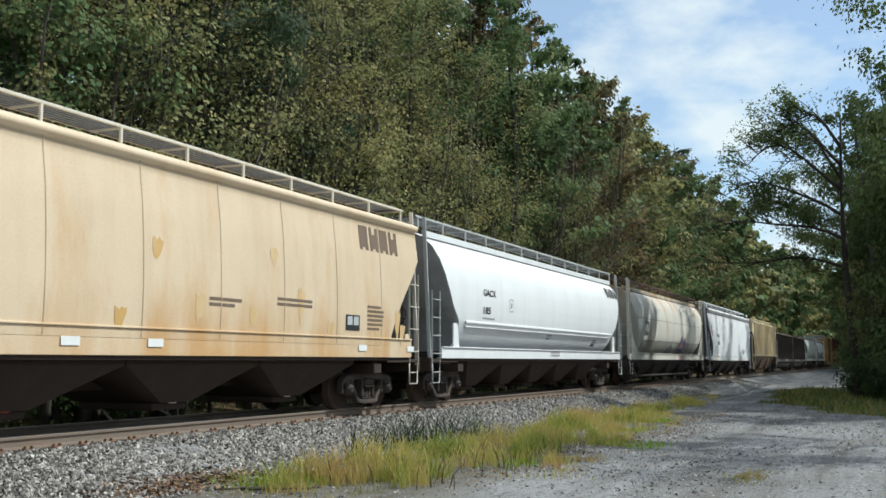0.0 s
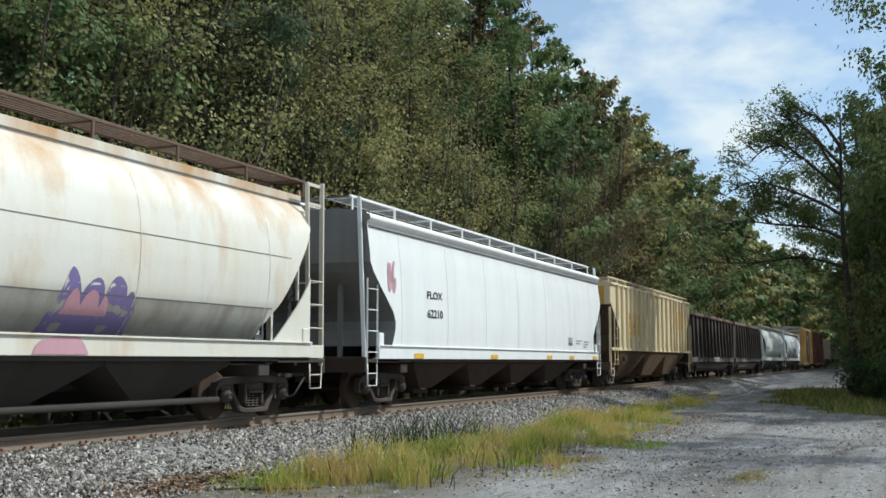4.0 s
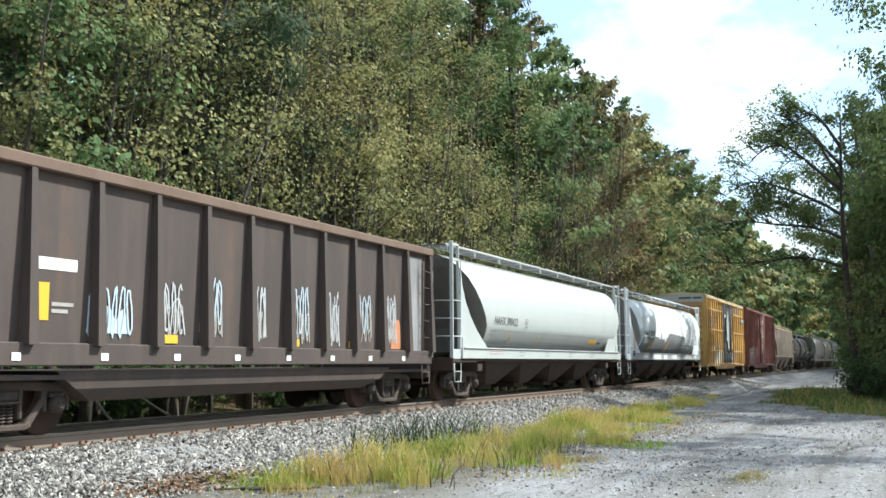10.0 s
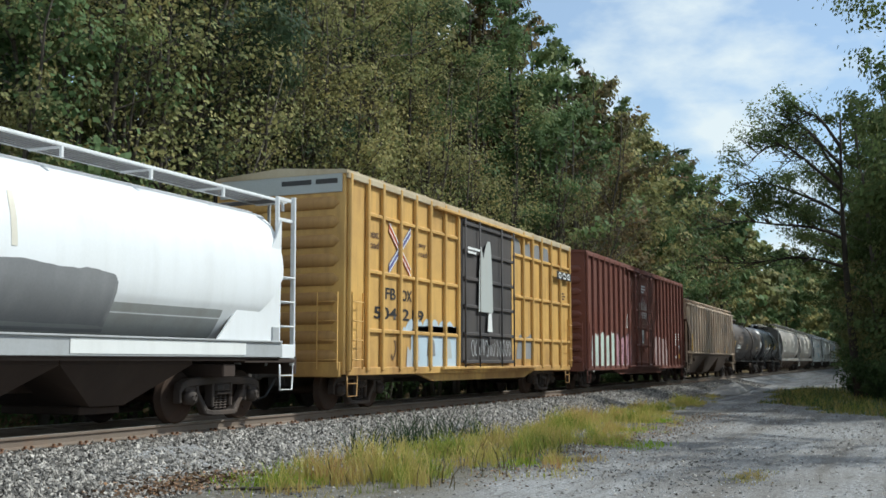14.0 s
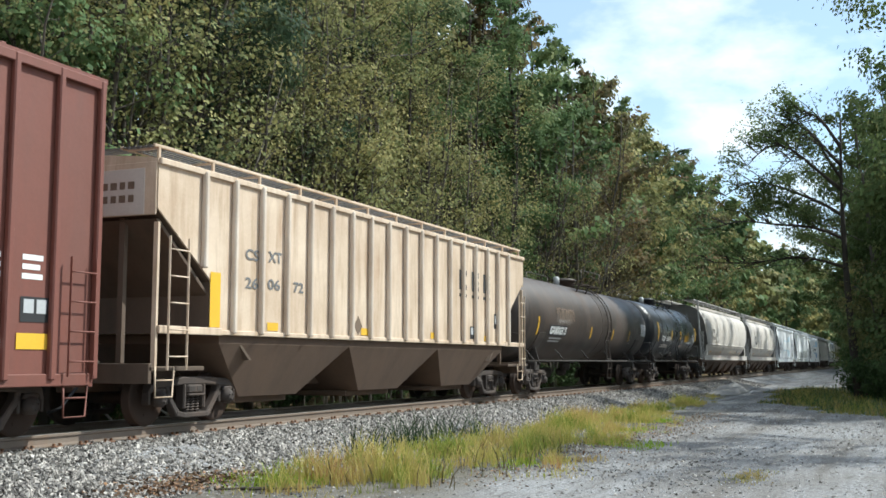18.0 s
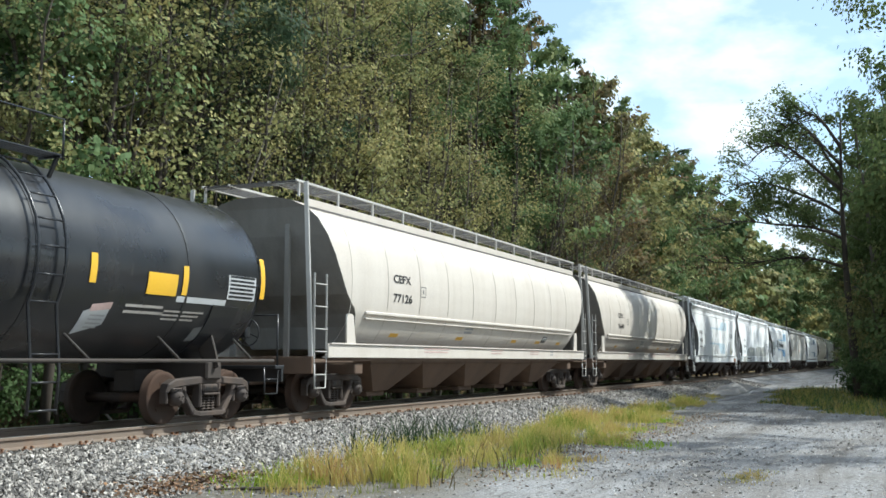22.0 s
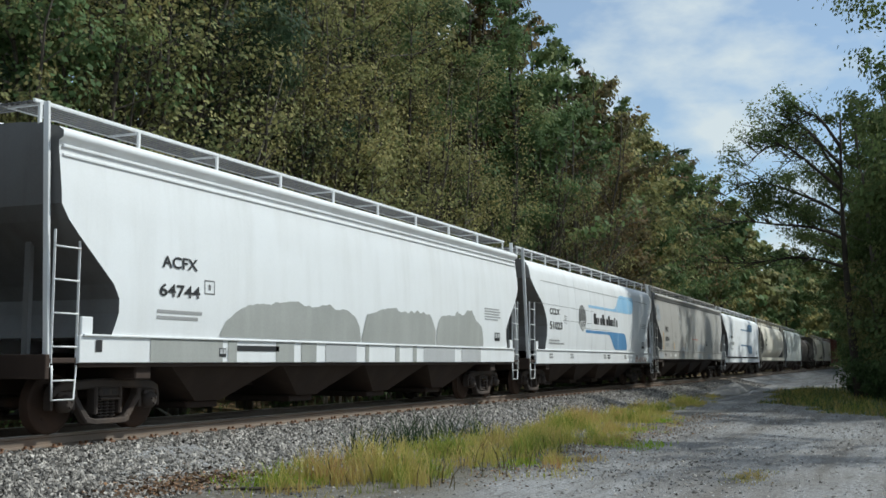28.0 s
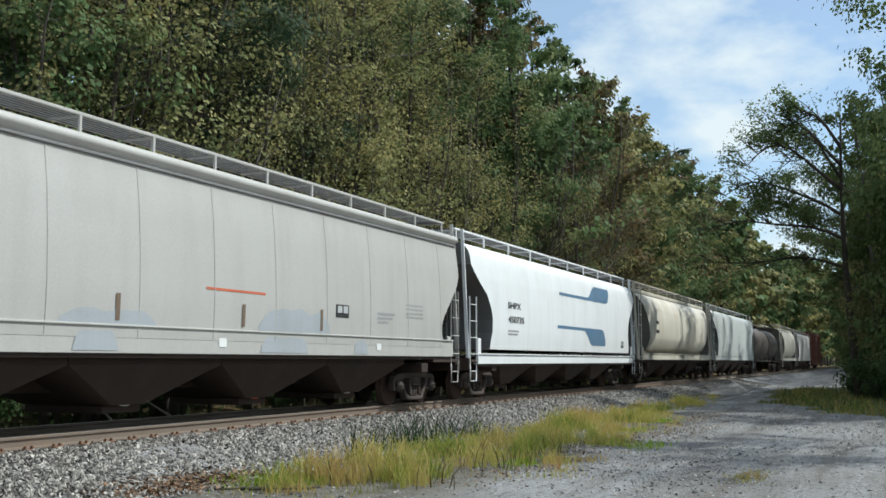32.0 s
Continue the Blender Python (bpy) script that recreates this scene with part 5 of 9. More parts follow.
CUT_BITE = cut_curve([(4.6, 0.08), (3.68, 0.08), (3.4, 0.42), (3.0, 1.05), (2.7, 1.32), (2.4, 1.46), (2.0, 1.42), (1.7, 1.3), (1.3, 1.3)])
CUT_GENTLE = cut_curve([(4.5, 0.15), (4.2, 0.32), (3.65, 0.50), (3.0, 0.82), (2.58, 1.10), (2.23, 1.55), (1.9, 1.75), (1.2, 1.9)])
CUT_STRAIGHT = cut_curve([(4.5, 0.15), (4.2, 0.22), (3.6, 0.50), (2.97, 1.0), (2.42, 1.42), (1.95, 1.82), (1.64, 2.05), (1.2, 2.2)])
PROFILES = {"barrel": (BARREL, CUT_BARREL), "gentle": (BARREL, CUT_GENTLE), "straight": (BARREL, CUT_STRAIGHT), "low": (LOWBARREL, CUT_LOW), "slant": (TALL, CUT_SLANT), "lobe": (TALL, CUT_LOBE), "bite": (SMOOTH, CUT_BITE), "bite_eave": (TALL, CUT_BITE)}


def bay_mesh(w, top, bot, half_top=1.25, half_bot=0.35, foot=0.36):
    """One discharge hopper: a steep funnel with its outlet gate."""
    b = Build()
    r1 = [(-w / 2, -half_top, top), (w / 2, -half_top, top), (w / 2, half_top, top), (-w / 2, half_top, top)]
    mid = top - 0.18
    r2 = [(-w / 2, -half_top, mid), (w / 2, -half_top, mid), (w / 2, half_top, mid), (-w / 2, half_top, mid)]
    r3 = [(-foot, -half_bot - 0.25, bot + 0.12), (foot, -half_bot - 0.25, bot + 0.12), (foot, half_bot + 0.25, bot + 0.12), (-foot, half_bot + 0.25, bot + 0.12)]
    b.rings([r1, r2, r3], smooth=False)
    b.box((0, 0, bot + 0.06), (foot * 2 + 0.14, 1.5, 0.12), 0.02)
    return b


def running_boards(car, half, z_roof, y_out, mat, post_mat, n_posts, grate_mat, drop=0.27):
    """The roof walk: a grating each side of the hatches, held up on brackets, with an edge rail."""
    z = z_roof + drop
    for s in (-1, 1):
        b = Build()
        b.bar((-half, s * y_out, z), (half, s * y_out, z), 0.045, 0.05, 0.008)
        b.bar((-half, s * (y_out - 0.62), z), (half, s * (y_out - 0.62), z), 0.03, 0.04)
        part("walkway_rail", b, post_mat, car)
        b = Build()
        for k in range(6):
            yy = s * (y_out - 0.08 - k * 0.1)
            b.bar((-half, yy, z), (half, yy, z), 0.05, 0.012)
        part("walkway_grating", b, grate_mat, car)
        for i in range(n_posts):
            x = -half + 0.12 + (2 * half - 0.24) * i / (n_posts - 1)
            part("walkway_bracket", lambda: Build().bar((0, 0, -drop), (0, 0, 0), 0.055, 0.04, 0.006).bar((0, 0.04, -0.03), (0, 0.58, -0.03), 0.04, 0.03), post_mat, car, key=("wbr", drop, post_mat.name), at=pose(x, s * y_out, z, 0, 0, 0 if s < 0 else 180))
    for e in (-1, 1):
        b = Build()
        for k in range(4):
            b.bar((e * (half - 0.06 - k * 0.11), -y_out, z + 0.002), (e * (half - 0.06 - k * 0.11), y_out, z + 0.002), 0.06, 0.012)
        part("end_walkway", b, grate_mat, car)


def covered_hopper(spec):
    """A round- or smooth-sided covered hopper car. Local x along the car, camera side at -y, z over the rail."""
    g = spec.get
    half, kind = g("half"), g("shape", "barrel")
    profile, cut = PROFILES[kind]
    surf = side_of(profile)
    top = profile[0][1]
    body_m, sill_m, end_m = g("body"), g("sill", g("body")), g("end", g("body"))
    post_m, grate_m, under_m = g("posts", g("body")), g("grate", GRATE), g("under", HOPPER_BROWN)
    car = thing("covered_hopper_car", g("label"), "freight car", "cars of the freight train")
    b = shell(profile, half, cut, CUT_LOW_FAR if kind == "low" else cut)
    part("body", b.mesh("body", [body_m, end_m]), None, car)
    # side sills, end sills, centre sill
    zs0, zs1 = g("sill_z", (1.30, 1.57))
    for s in (-1, 1):
        part("side_sill", Build().box((0, s * 1.53, (zs0 + zs1) / 2), (2 * half - 0.9, 0.05, zs1 - zs0), 0.008).bar((-half + 0.45, s * 1.47, zs0 + 0.012), (half - 0.45, s * 1.47, zs0 + 0.012), 0.12, 0.02), sill_m, car)
        part("sill_lip", Build().bar((-half + 0.5, s * 1.572, zs1), (half - 0.5, s * 1.572, zs1), 0.04, 0.03, 0.006), sill_m, car)
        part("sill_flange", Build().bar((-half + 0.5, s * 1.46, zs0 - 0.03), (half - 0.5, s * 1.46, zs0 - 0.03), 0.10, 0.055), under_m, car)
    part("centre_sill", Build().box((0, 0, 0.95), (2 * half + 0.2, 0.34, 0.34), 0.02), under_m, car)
    # seams
    for x in g("seams", []):
        cols = []
        zlo, zhi = profile[-1][1] + 0.02, top - 0.15
        zz = [zlo + (zhi - zlo) * i / 16 for i in range(17)]
        for s in (-1, 1):
            k, vs = Build(), []
            for z in zz:
                y = surf(z)
                vs += [(x - 0.012, -s * (y - 0.004), z), (x, -s * (y - 0.012), z), (x + 0.012, -s * (y - 0.004), z)]
            fs = []
            for i in range(16):
                for q in (0, 1):
                    fs.append((i * 3 + q, i * 3 + q + 1, i * 3 + q + 4, i * 3 + q + 3))
            part("seam", k.add(vs, fs, True), g("seam_mat", body_m), car)
    if g("ledge"):
        for s in (-1, 1):
            part("ledge", Build().bar((-half + 1.95, s * 1.56, 2.22), (half - 1.95, s * 1.56, 2.22), 0.05, 0.07, 0.015).bar((-half + 2.0, s * 1.535, 2.10), (half - 2.0, s * 1.535, 2.10), 0.04, 0.03, 0.008), body_m, car)
    # bands under the eave; where grey, the bar paints the eave's shadow
    if g("roof_band"):
        for z in g("roof_band"):
            for q in (-1, 1):
                part("eave_band", Build().bar((-half + 0.1, q * 1.462, z), (half - 0.1, q * 1.462, z), 0.05, 0.045, 0.01), g("band_mat", body_m), car)
    # bays
    n = g("bays", 4)
    span = 2 * half - 5.4
    for i in range(n):
        x = -span / 2 + span * (i + 0.5) / n
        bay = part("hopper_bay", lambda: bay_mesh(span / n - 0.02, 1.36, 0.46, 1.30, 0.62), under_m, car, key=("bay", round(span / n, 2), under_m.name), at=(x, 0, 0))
        if g("caps"):
            part("outlet_cap", lambda: Build().lathe([(-0.85, 0.10), (-0.62, 0.10), (-0.62, 0.13), (-0.5, 0.13)], "y", n=12), g("caps")[i % len(g("caps"))], bay, key=("ocap", g("caps")[i % len(g("caps"))].name), at=(0.0, 0, 0.66))
    if g("pipe"):
        for s in (-1, 1):
            part("outlet_pipe", Build().tube([(-half + 3.0, s * 1.05, 0.60), (half - 2.7, s * 1.05, 0.60)], 0.055, 8), under_m, car, "long pipe beneath the hopper bays")
    # slope-sheet stiffeners and end platforms
    x_end = half + 0.10
    for e in (-1, 1):
        part("end_platform", Build().box((e * (half - 0.75), 0, 1.24), (1.6, 3.02, 0.07), 0.01).box((e * (x_end - 0.03), 0, 1.16), (0.08, 3.02, 0.32), 0.01), under_m, car)
        part("bolster_web", Build().box((e * (half - 1.9), 0, 1.08), (0.35, 2.9, 0.22), 0.02), under_m, car)
        for s in (-1, 1):
            part("slope_stiffener", Build().bar((e * (half - 0.45), s * 0.62, top - 0.45), (e * (half - 0.45), s * 0.62, 1.18), 0.10, 0.07, up=(1, 0, 0)), end_m, car)
            part("corner_post", Build().bar((e * (x_end - 0.06), s * 1.46, 1.15), (e * (x_end - 0.06), s * g("post_y", 1.30), top + 0.2), 0.09, 0.05, 0.008, up=(1, 0, 0)), post_m, car)
            part("corner_gusset", Build().rings([[(e * (half - a), s * w, z) for a, z in ((1.22, 1.5), (1.62, 1.5), (1.56, 1.75), (1.50, 2.12), (1.45, 2.17), (1.26, 2.17), (1.22, 2.10))] for w in (1.50, 1.535)], smooth=False) if g("gusset") else Build().box((e * (half - 0.62), s * 1.5, 1.62), (0.22, 0.05, 0.42), 0.01), sill_m, car)
            add_stirrup(car, e * (x_end - 0.33), s * 1.50, 1.18, post_m)
        if not g("cage"):
            add_ladder(car, e * (x_end - 0.32), -1.50, 1.2, g("ladder_top", top - 0.1), post_m)
            add_ladder(car, -e * (x_end - 0.32), 1.50, 1.2, g("ladder_top", top - 0.1), post_m, turn=180)
            add_ladder(car, e * x_end, 1.2, 1.2, g("ladder_top", top - 0.1), post_m, turn=90)
        add_coupler(car, spec["ends"][0 if e < 0 else 1], e)
        if g("cage"):
            for s in (-1, 1):
                gw, gh = g("gusset_size", (1.9, 2.17))
                tri = [(e * (x_end - 0.55), 1.58 + gh), (e * (x_end - 0.55), 1.5), (e * (half - 0.45 - gw), 1.5)] + [(e * (half - 0.45 - gw * (1 - u) ** (2.3 if e < 0 else 1.3)), 1.58 + gh * u) for u in (0.0, 0.1, 0.22, 0.36, 0.52, 0.7, 0.85)]
                for k in range(3):
                    z = 1.85 + 0.44 * k
                    part("grab_rung", Build().tube([(e * (x_end - 0.06), s * 1.49, z), (e * (x_end - 0.55), s * 1.49, z)], 0.015, 6), post_m, car)
                    part("grab_rung", Build().tube([(e * (x_end - 0.02), s * 1.44, z), (e * (x_end - 0.02), s * 0.92, z)], 0.015, 6), post_m, car)
                part("end_post", Build().bar((e * (x_end - 0.06), s * 0.92, 1.15), (e * (x_end - 0.06), s * 0.92, top + 0.1), 0.05, 0.04, up=(1, 0, 0)), end_m, car)
                part("corner_plate", Build().box((e * (x_end - 0.29), s * 1.495, 1.41), (0.52, 0.02, 0.24), 0.005), body_m, car)
                part("end_gusset", Build().rings([[(x, s * 1.47, z) for x, z in tri], [(x, s * 1.50, z) for x, z in tri]], smooth=False), body_m, car)
                part("cage_post", Build().bar((e * (x_end - 0.55), s * 1.46, 1.3), (e * (x_end - 0.55), s * 1.40, top + 0.14), 0.08, 0.04, 0.006, up=(1, 0, 0)), post_m, car)
                part("cage_rail", Build().bar((e * (x_end - 0.03), s * 1.42, top - 0.25), (e * (x_end - 0.58), s * 1.42, top - 0.25), 0.05, 0.06), post_m, car)
                part("cage_rail", Build().bar((e * (x_end - 0.03), s * 1.40, top + 0.13), (e * (x_end - 0.58), s * 1.40, top + 0.13), 0.05, 0.06), post_m, car)
    add_brake_wheel(car, half + 0.12, -0.9, 2.3, 1, under_m)
    add_brake_gear(car, half - 1.3, 0.7)
    running_boards(car, half + 0.05, top - 0.06, g("walk_y", 1.08), body_m, g("rail", post_m), g("posts_n", 10), grate_m, g("walk_h", 0.30))
    if profile is BARREL:
        for s in (-1, 1):
            part("roof_rim", Build().box((0, s * 1.13, 4.30), (2 * half - 0.5, 0.03, 0.15), 0.006), body_m, car)
            part("rim_gap", Build().box((0, s * 1.15, 4.205), (2 * half - 0.5, 0.012, 0.022)), GRATE, car)
    hatch_n = g("hatches", 10)
    for i in range(hatch_n):
        x = -half + 1.2 + (2 * half - 2.4) * i / (hatch_n - 1)
        part("hatch", lambda: Build().lathe([(-0.02, 0.38), (0.04, 0.38), (0.06, 0.34), (0.08, 0.1)], "z", n=14), body_m, car, key=("hatch", body_m.name), at=(x, 0, top - 0.02))
    for e in (-1, 1):
        add_truck(car, e * (half - g("truck_in", 1.62)))
    return car, surf

# ---------------------------------------------------------------- ribbed covered hopper
def ribbed_hopper(spec):
    """A flat-sided hopper car with outside posts, cut-away lower ends and three deep bays."""
    g = spec.get
    half, body_m, under_m, post_m = g("half"), g("body"), g("under", HOPPER_BROWN), g("posts", g("body"))
    z0, z1, zr = 1.68, 4.20, 4.36
    ys = 1.52

    def surf(z):
        return -ys

    car = thing("covered_hopper_car", g("label"), "freight car", "cars of the freight train")
    cut_x = g("cut", 1.38)          # the lower corners are cut away on a slant
    zc, zd = 3.5, 2.5
    b = Build()
    # side sheets as a closed body with slanted lower ends
    out = [(-half, z1), (half, z1), (half, zc), (half - cut_x, zd), (half - cut_x, z0), (-half + cut_x, z0), (-half + cut_x, zd), (-half, zc)]
    b.rings([[(x, -ys, z) for x, z in out], [(x, ys, z) for x, z in out]], smooth=False)
    part("body", b, body_m, car)
    b = Build()
    prof = [(-ys, z1 - 0.02), (-ys, z1 + 0.05), (-1.0, zr - 0.04), (-0.5, zr), (0.5, zr), (1.0, zr - 0.04), (ys, z1 + 0.05), (ys, z1 - 0.02)]
    b.rings([[(x, y, z) for y, z in prof] for x in (-half - 0.02, half + 0.02)], smooth=False)
    part("roof", b, body_m, car)
    for s in (-1, 1):
        for x in g("rib_x"):
            lo = z0
            if half - abs(x) < cut_x:
                lo = zd + (zc - zd) * (1 - (half - abs(x)) / cut_x)
            rib = part("side_post", Build().box((x, s * (ys + 0.05), (lo + z1 + 0.02) / 2), (0.10, 0.10, z1 - lo + 0.02), 0.02), g("rib_mat", body_m), car)
        part("top_chord", Build().box((0, s * (ys + 0.02), z1 + 0.01), (2 * half, 0.07, 0.10), 0.012), body_m, car)
        part("bottom_chord", Build().box((0, s * (ys + 0.012), z0 + 0.01), (2 * (half - cut_x), 0.05, 0.08), 0.01), body_m, car)
    # three bays that show below the sides
    span = 2 * half - 3.4
    nb = g("bays", 3)
    for i in range(nb):
        x = -span / 2 + span * (i + 0.5) / nb
        part("hopper_bay", lambda: bay_mesh(span / nb - 0.01, z0 + 0.02, 0.50, 1.46, 0.75, 0.95), under_m, car, key=("rbay", round(span / nb, 2), under_m.name), at=(x, 0, 0))
    part("centre_sill", Build().box((0, 0, 0.93), (2 * half + 0.3, 0.34, 0.34), 0.02), under_m, car)
    x_end = half + 0.05
    for e in (-1, 1):
        # brown sheets, darkened as shade, that line the recess under the end, and the slope sheet behind it
        line = [(half + 0.004, zc), (half - cut_x + 0.012, zd - 0.01), (half - cut_x + 0.012, z0)]
        b = Build()
        b.add([(e * x, y, z) for x, z in line for y in (-1.50, 1.50)] + [(e * (x + 0.012), y, z) for x, z in line for y in (-1.50, 1.50)],
              [(0, 1, 3, 2), (2, 3, 5, 4), (6, 8, 9, 7), (8, 10, 11, 9), (0, 2, 8, 6), (2, 4, 10, 8), (1, 7, 9, 3), (3, 9, 11, 5), (0, 6, 7, 1), (4, 5, 11, 10)])
        part("recess_sheet", b, g("end", under_m), car)
        b = Build()
        b.add([(e * (half - 0.05), -1.45, 3.35), (e * (half - 0.05), 1.45, 3.35), (e * (half - 2.6), 1.45, 1.25), (e * (half - 2.6), -1.45, 1.25),
               (e * (half - 0.13), -1.45, 3.35), (e * (half - 0.13), 1.45, 3.35), (e * (half - 2.68), 1.45, 1.25), (e * (half - 2.68), -1.45, 1.25)],
              [(0, 1, 2, 3), (4, 7, 6, 5), (0, 4, 5, 1), (1, 5, 6, 2), (2, 6, 7, 3), (3, 7, 4, 0)])
        part("slope_sheet", b, g("end", under_m), car)
        part("end_platform", Build().box((e * (half - 0.6), 0, 1.12), (1.35, 3.0, 0.07), 0.01).box((e * x_end, 0, 1.05), (0.08, 3.0, 0.30), 0.01), g("end", under_m), car)
        for s in (-1, 1):
            part("end_post", Build().bar((e * (half - 0.12), s * 0.8, 1.12), (e * (half - 0.12), s * 0.8, 3.4), 0.1, 0.08, up=(1, 0, 0)), g("end", under_m), car)
            part("corner_post", Build().bar((e * (half - 0.06), s * 1.47, 1.1), (e * (half - 0.06), s * 1.47, 3.3), 0.08, 0.05, up=(1, 0, 0)), post_m, car)
            part("side_sill", Build().box((e * (half - 0.85), s * 1.54, 1.70), (1.6, 0.06, 0.12), 0.01), body_m, car)
            add_stirrup(car, e * (x_end - 0.33), s * 1.5, 1.15, post_m)
        part("end_sheet", Build().box((e * (half + 0.015), 0, 3.80), (0.03, 3.0, 0.80), 0.005), body_m, car)
        board = part("end_panel", Build().box((e * (half + 0.036), -0.72, 3.76), (0.012, 1.15, 0.70), 0.003), g("panel", body_m), car)
        for z, ws in ((3.86, (0.12, 0.1, 0.12, 0.11)), (3.66, (0.1, 0.12, 0.1, 0.11, 0.1))):
            for q, w in enumerate(ws):
                part("small_print", Build().box((e * (half + 0.044), -1.05 + 0.165 * q, z), (0.004, w, 0.11)), FADED_BROWN, board)
        add_ladder(car, e * (half - 0.42), -1.62, 1.1, 3.1, post_m, rungs=5)
        add_ladder(car, -e * (half - 0.42), 1.62, 1.1, 3.1, post_m, rungs=5, turn=180)
        add_ladder(car, e * (x_end + 0.02), 1.15, 1.15, 3.4, g("end", under_m), turn=90, rungs=6)
        add_coupler(car, (spec["ends"][0 if e < 0 else 1]), e)
        add_truck(car, e * (half - 1.62))
    add_brake_wheel(car, half + 0.08, -0.4, 2.4, 1, g("end", under_m))
    running_boards(car, half, z1 + 0.04, 1.42, body_m, post_m, g("posts_n", 13), RUSTY if g("rusty_walk") else GRATE, 0.22)
    part("hatch_cover", Build().box((0, 0, zr + 0.06), (2 * half - 1.2, 0.55, 0.10), 0.03), body_m, car)
    return car, surf


# ---------------------------------------------------------------- boxcar
def boxcar(spec):
    g = spec.get
    half, body_m, roof_m, door_m = g("half"), g("body"), g("roof"), g("door")
    z0, z1 = g("z0", 0.97), g("z1", 5.0)
    ys = 1.52
    dx, dw = g("door_x", 0.0), g("door_w", 3.1)

    def surf(z):
        return -ys

    car = thing("boxcar", g("label"), "freight car", "cars of the freight train")
    b = Build()
    b.box((0, 0, (z0 + z1) / 2), (2 * half, 2 * ys, z1 - z0), 0.02)
    part("body", b, body_m, car)
    b = Build()
    prof = [(-ys - 0.05, z1 - 0.02), (-ys - 0.05, z1 + 0.05), (0, z1 + 0.17), (ys + 0.05, z1 + 0.05), (ys + 0.05, z1 - 0.02)]
    b.rings([[(x, y, z) for y, z in prof] for x in (-half - 0.04, half + 0.04)], smooth=False)
    nb = 14
    for i in range(nb):
        x = -half + 0.5 + (2 * half - 1.0) * i / (nb - 1)
        for s in (-1, 1):
            b.bar((x, 0, z1 + 0.18), (x, s * (ys + 0.02), z1 + 0.06), 0.09, 0.05, 0.01)
    part("roof", b, roof_m, car)
    for s in (-1, 1):
        for x in g("ribs"):
            if abs(x - dx * -s) > dw / 2 + 0.05 or s > 0:
                part("side_post", lambda: Build().box((0, 0, (z0 + z1) / 2 + 0.03), (0.10, 0.09, z1 - z0 - 0.06), 0.018), body_m, car, key=("bpost", body_m.name, z0), at=(x, s * (ys + 0.045), 0))
        for z in g("rows", []):
            for xa, xb in g("row_spans"):
                part("side_stiffener", Build().box(((xa + xb) / 2, s * (ys + 0.03), z), (xb - xa, 0.06, 0.085), 0.015), body_m, car)
        part("side_sill", Build().box((0, s * (ys + 0.02), z0 + 0.06), (2 * half - 0.2, 0.05, 0.16), 0.01), g("sill", body_m), car)
        part("sill_reinforcement", Build().add([(-half * 0.55, s * 1.45, z0), (half * 0.55, s * 1.45, z0), (half * 0.42, s * 1.45, z0 - 0.2), (-half * 0.42, s * 1.45, z0 - 0.2), (-half * 0.55, s * 1.38, z0), (half * 0.55, s * 1.38, z0), (half * 0.42, s * 1.38, z0 - 0.2), (-half * 0.42, s * 1.38, z0 - 0.2)], [(0, 1, 2, 3), (4, 7, 6, 5), (0, 3, 7, 4), (3, 2, 6, 7), (2, 1, 5, 6)]), g("sill", body_m), car)
        part("eave", Build().box((0, s * (ys + 0.045), z1 - 0.06), (2 * half + 0.02, 0.06, 0.13), 0.012), g("eave", body_m), car)
        # sliding door with its frame, rods and ribs
        door = part("door", Build().box((-s * dx * -1, s * (ys + 0.05), (z0 + z1) / 2 + 0.02), (dw, 0.07, z1 - z0 - 0.42), 0.012), door_m, car, g("door_label", "sliding steel door"))
        X = dx
        for z in [z0 + 0.25 + (z1 - z0 - 0.55) * i / 5 for i in range(6)]:
            part("door_rib", Build().box((X, s * (ys + 0.11), z), (dw - 0.04, 0.055, 0.09), 0.014), door_m, door)
        for x in (-dw / 2 + 0.05, -dw * 0.22, dw * 0.22, dw / 2 - 0.05):
            part("lock_rod", Build().tube([(X + x, s * (ys + 0.15), z0 + 0.12), (X + x, s * (ys + 0.15), z1 - 0.16)], 0.022, 6), door_m, door)
        part("door_handle", Build().bar((X - 0.12, s * (ys + 0.17), 1.75), (X + 0.25, s * (ys + 0.17), 1.75), 0.03, 0.05).box((X - 0.14, s * (ys + 0.15), 1.75), (0.1, 0.06, 0.22), 0.01), door_m, door)
        for z in (z0 + 0.10, z1 - 0.14):
            part("door_track", Build().box((X + (0.0 if z > 2 else 0.4), s * (ys + 0.10), z), (dw * 1.9, 0.10, 0.07), 0.012), g("track", body_m), car)
        for e in (-1, 1):
            add_stirrup(car, e * (half - 0.34), s * 1.52, z0 + 0.02, body_m)
    for e in (-1, 1):
        # corrugated ends
        for i in range(9):
            z = z0 + 0.35 + i * (z1 - z0 - 0.95) / 8
            part("end_corrugation", lambda: Build().lathe([(-1.38, 0.02), (-1.25, 0.10), (1.25, 0.10), (1.38, 0.02)], "y", n=10), body_m, car, key=("corr", body_m.name), at=pose(e * (half - 0.01), 0, z) @ Matrix.Diagonal((0.8, 1, 1.35, 1)))
        if g("end_panel"):
            part("end_panel", Build().box((e * (half + 0.015), 0, z1 - 0.16), (0.03, 2.9, 0.46), 0.006), g("end_panel"), car)
        add_ladder(car, e * (half - 0.36), -1.62, z0 + 0.1, 2.6, body_m, rungs=4)
        add_ladder(car, -e * (half - 0.36), 1.62, z0 + 0.1, 2.6, body_m, rungs=4, turn=180)
        add_ladder(car, e * (half + 0.12), -1.2, z0 + 0.1, 2.6, body_m, turn=90, rungs=4)
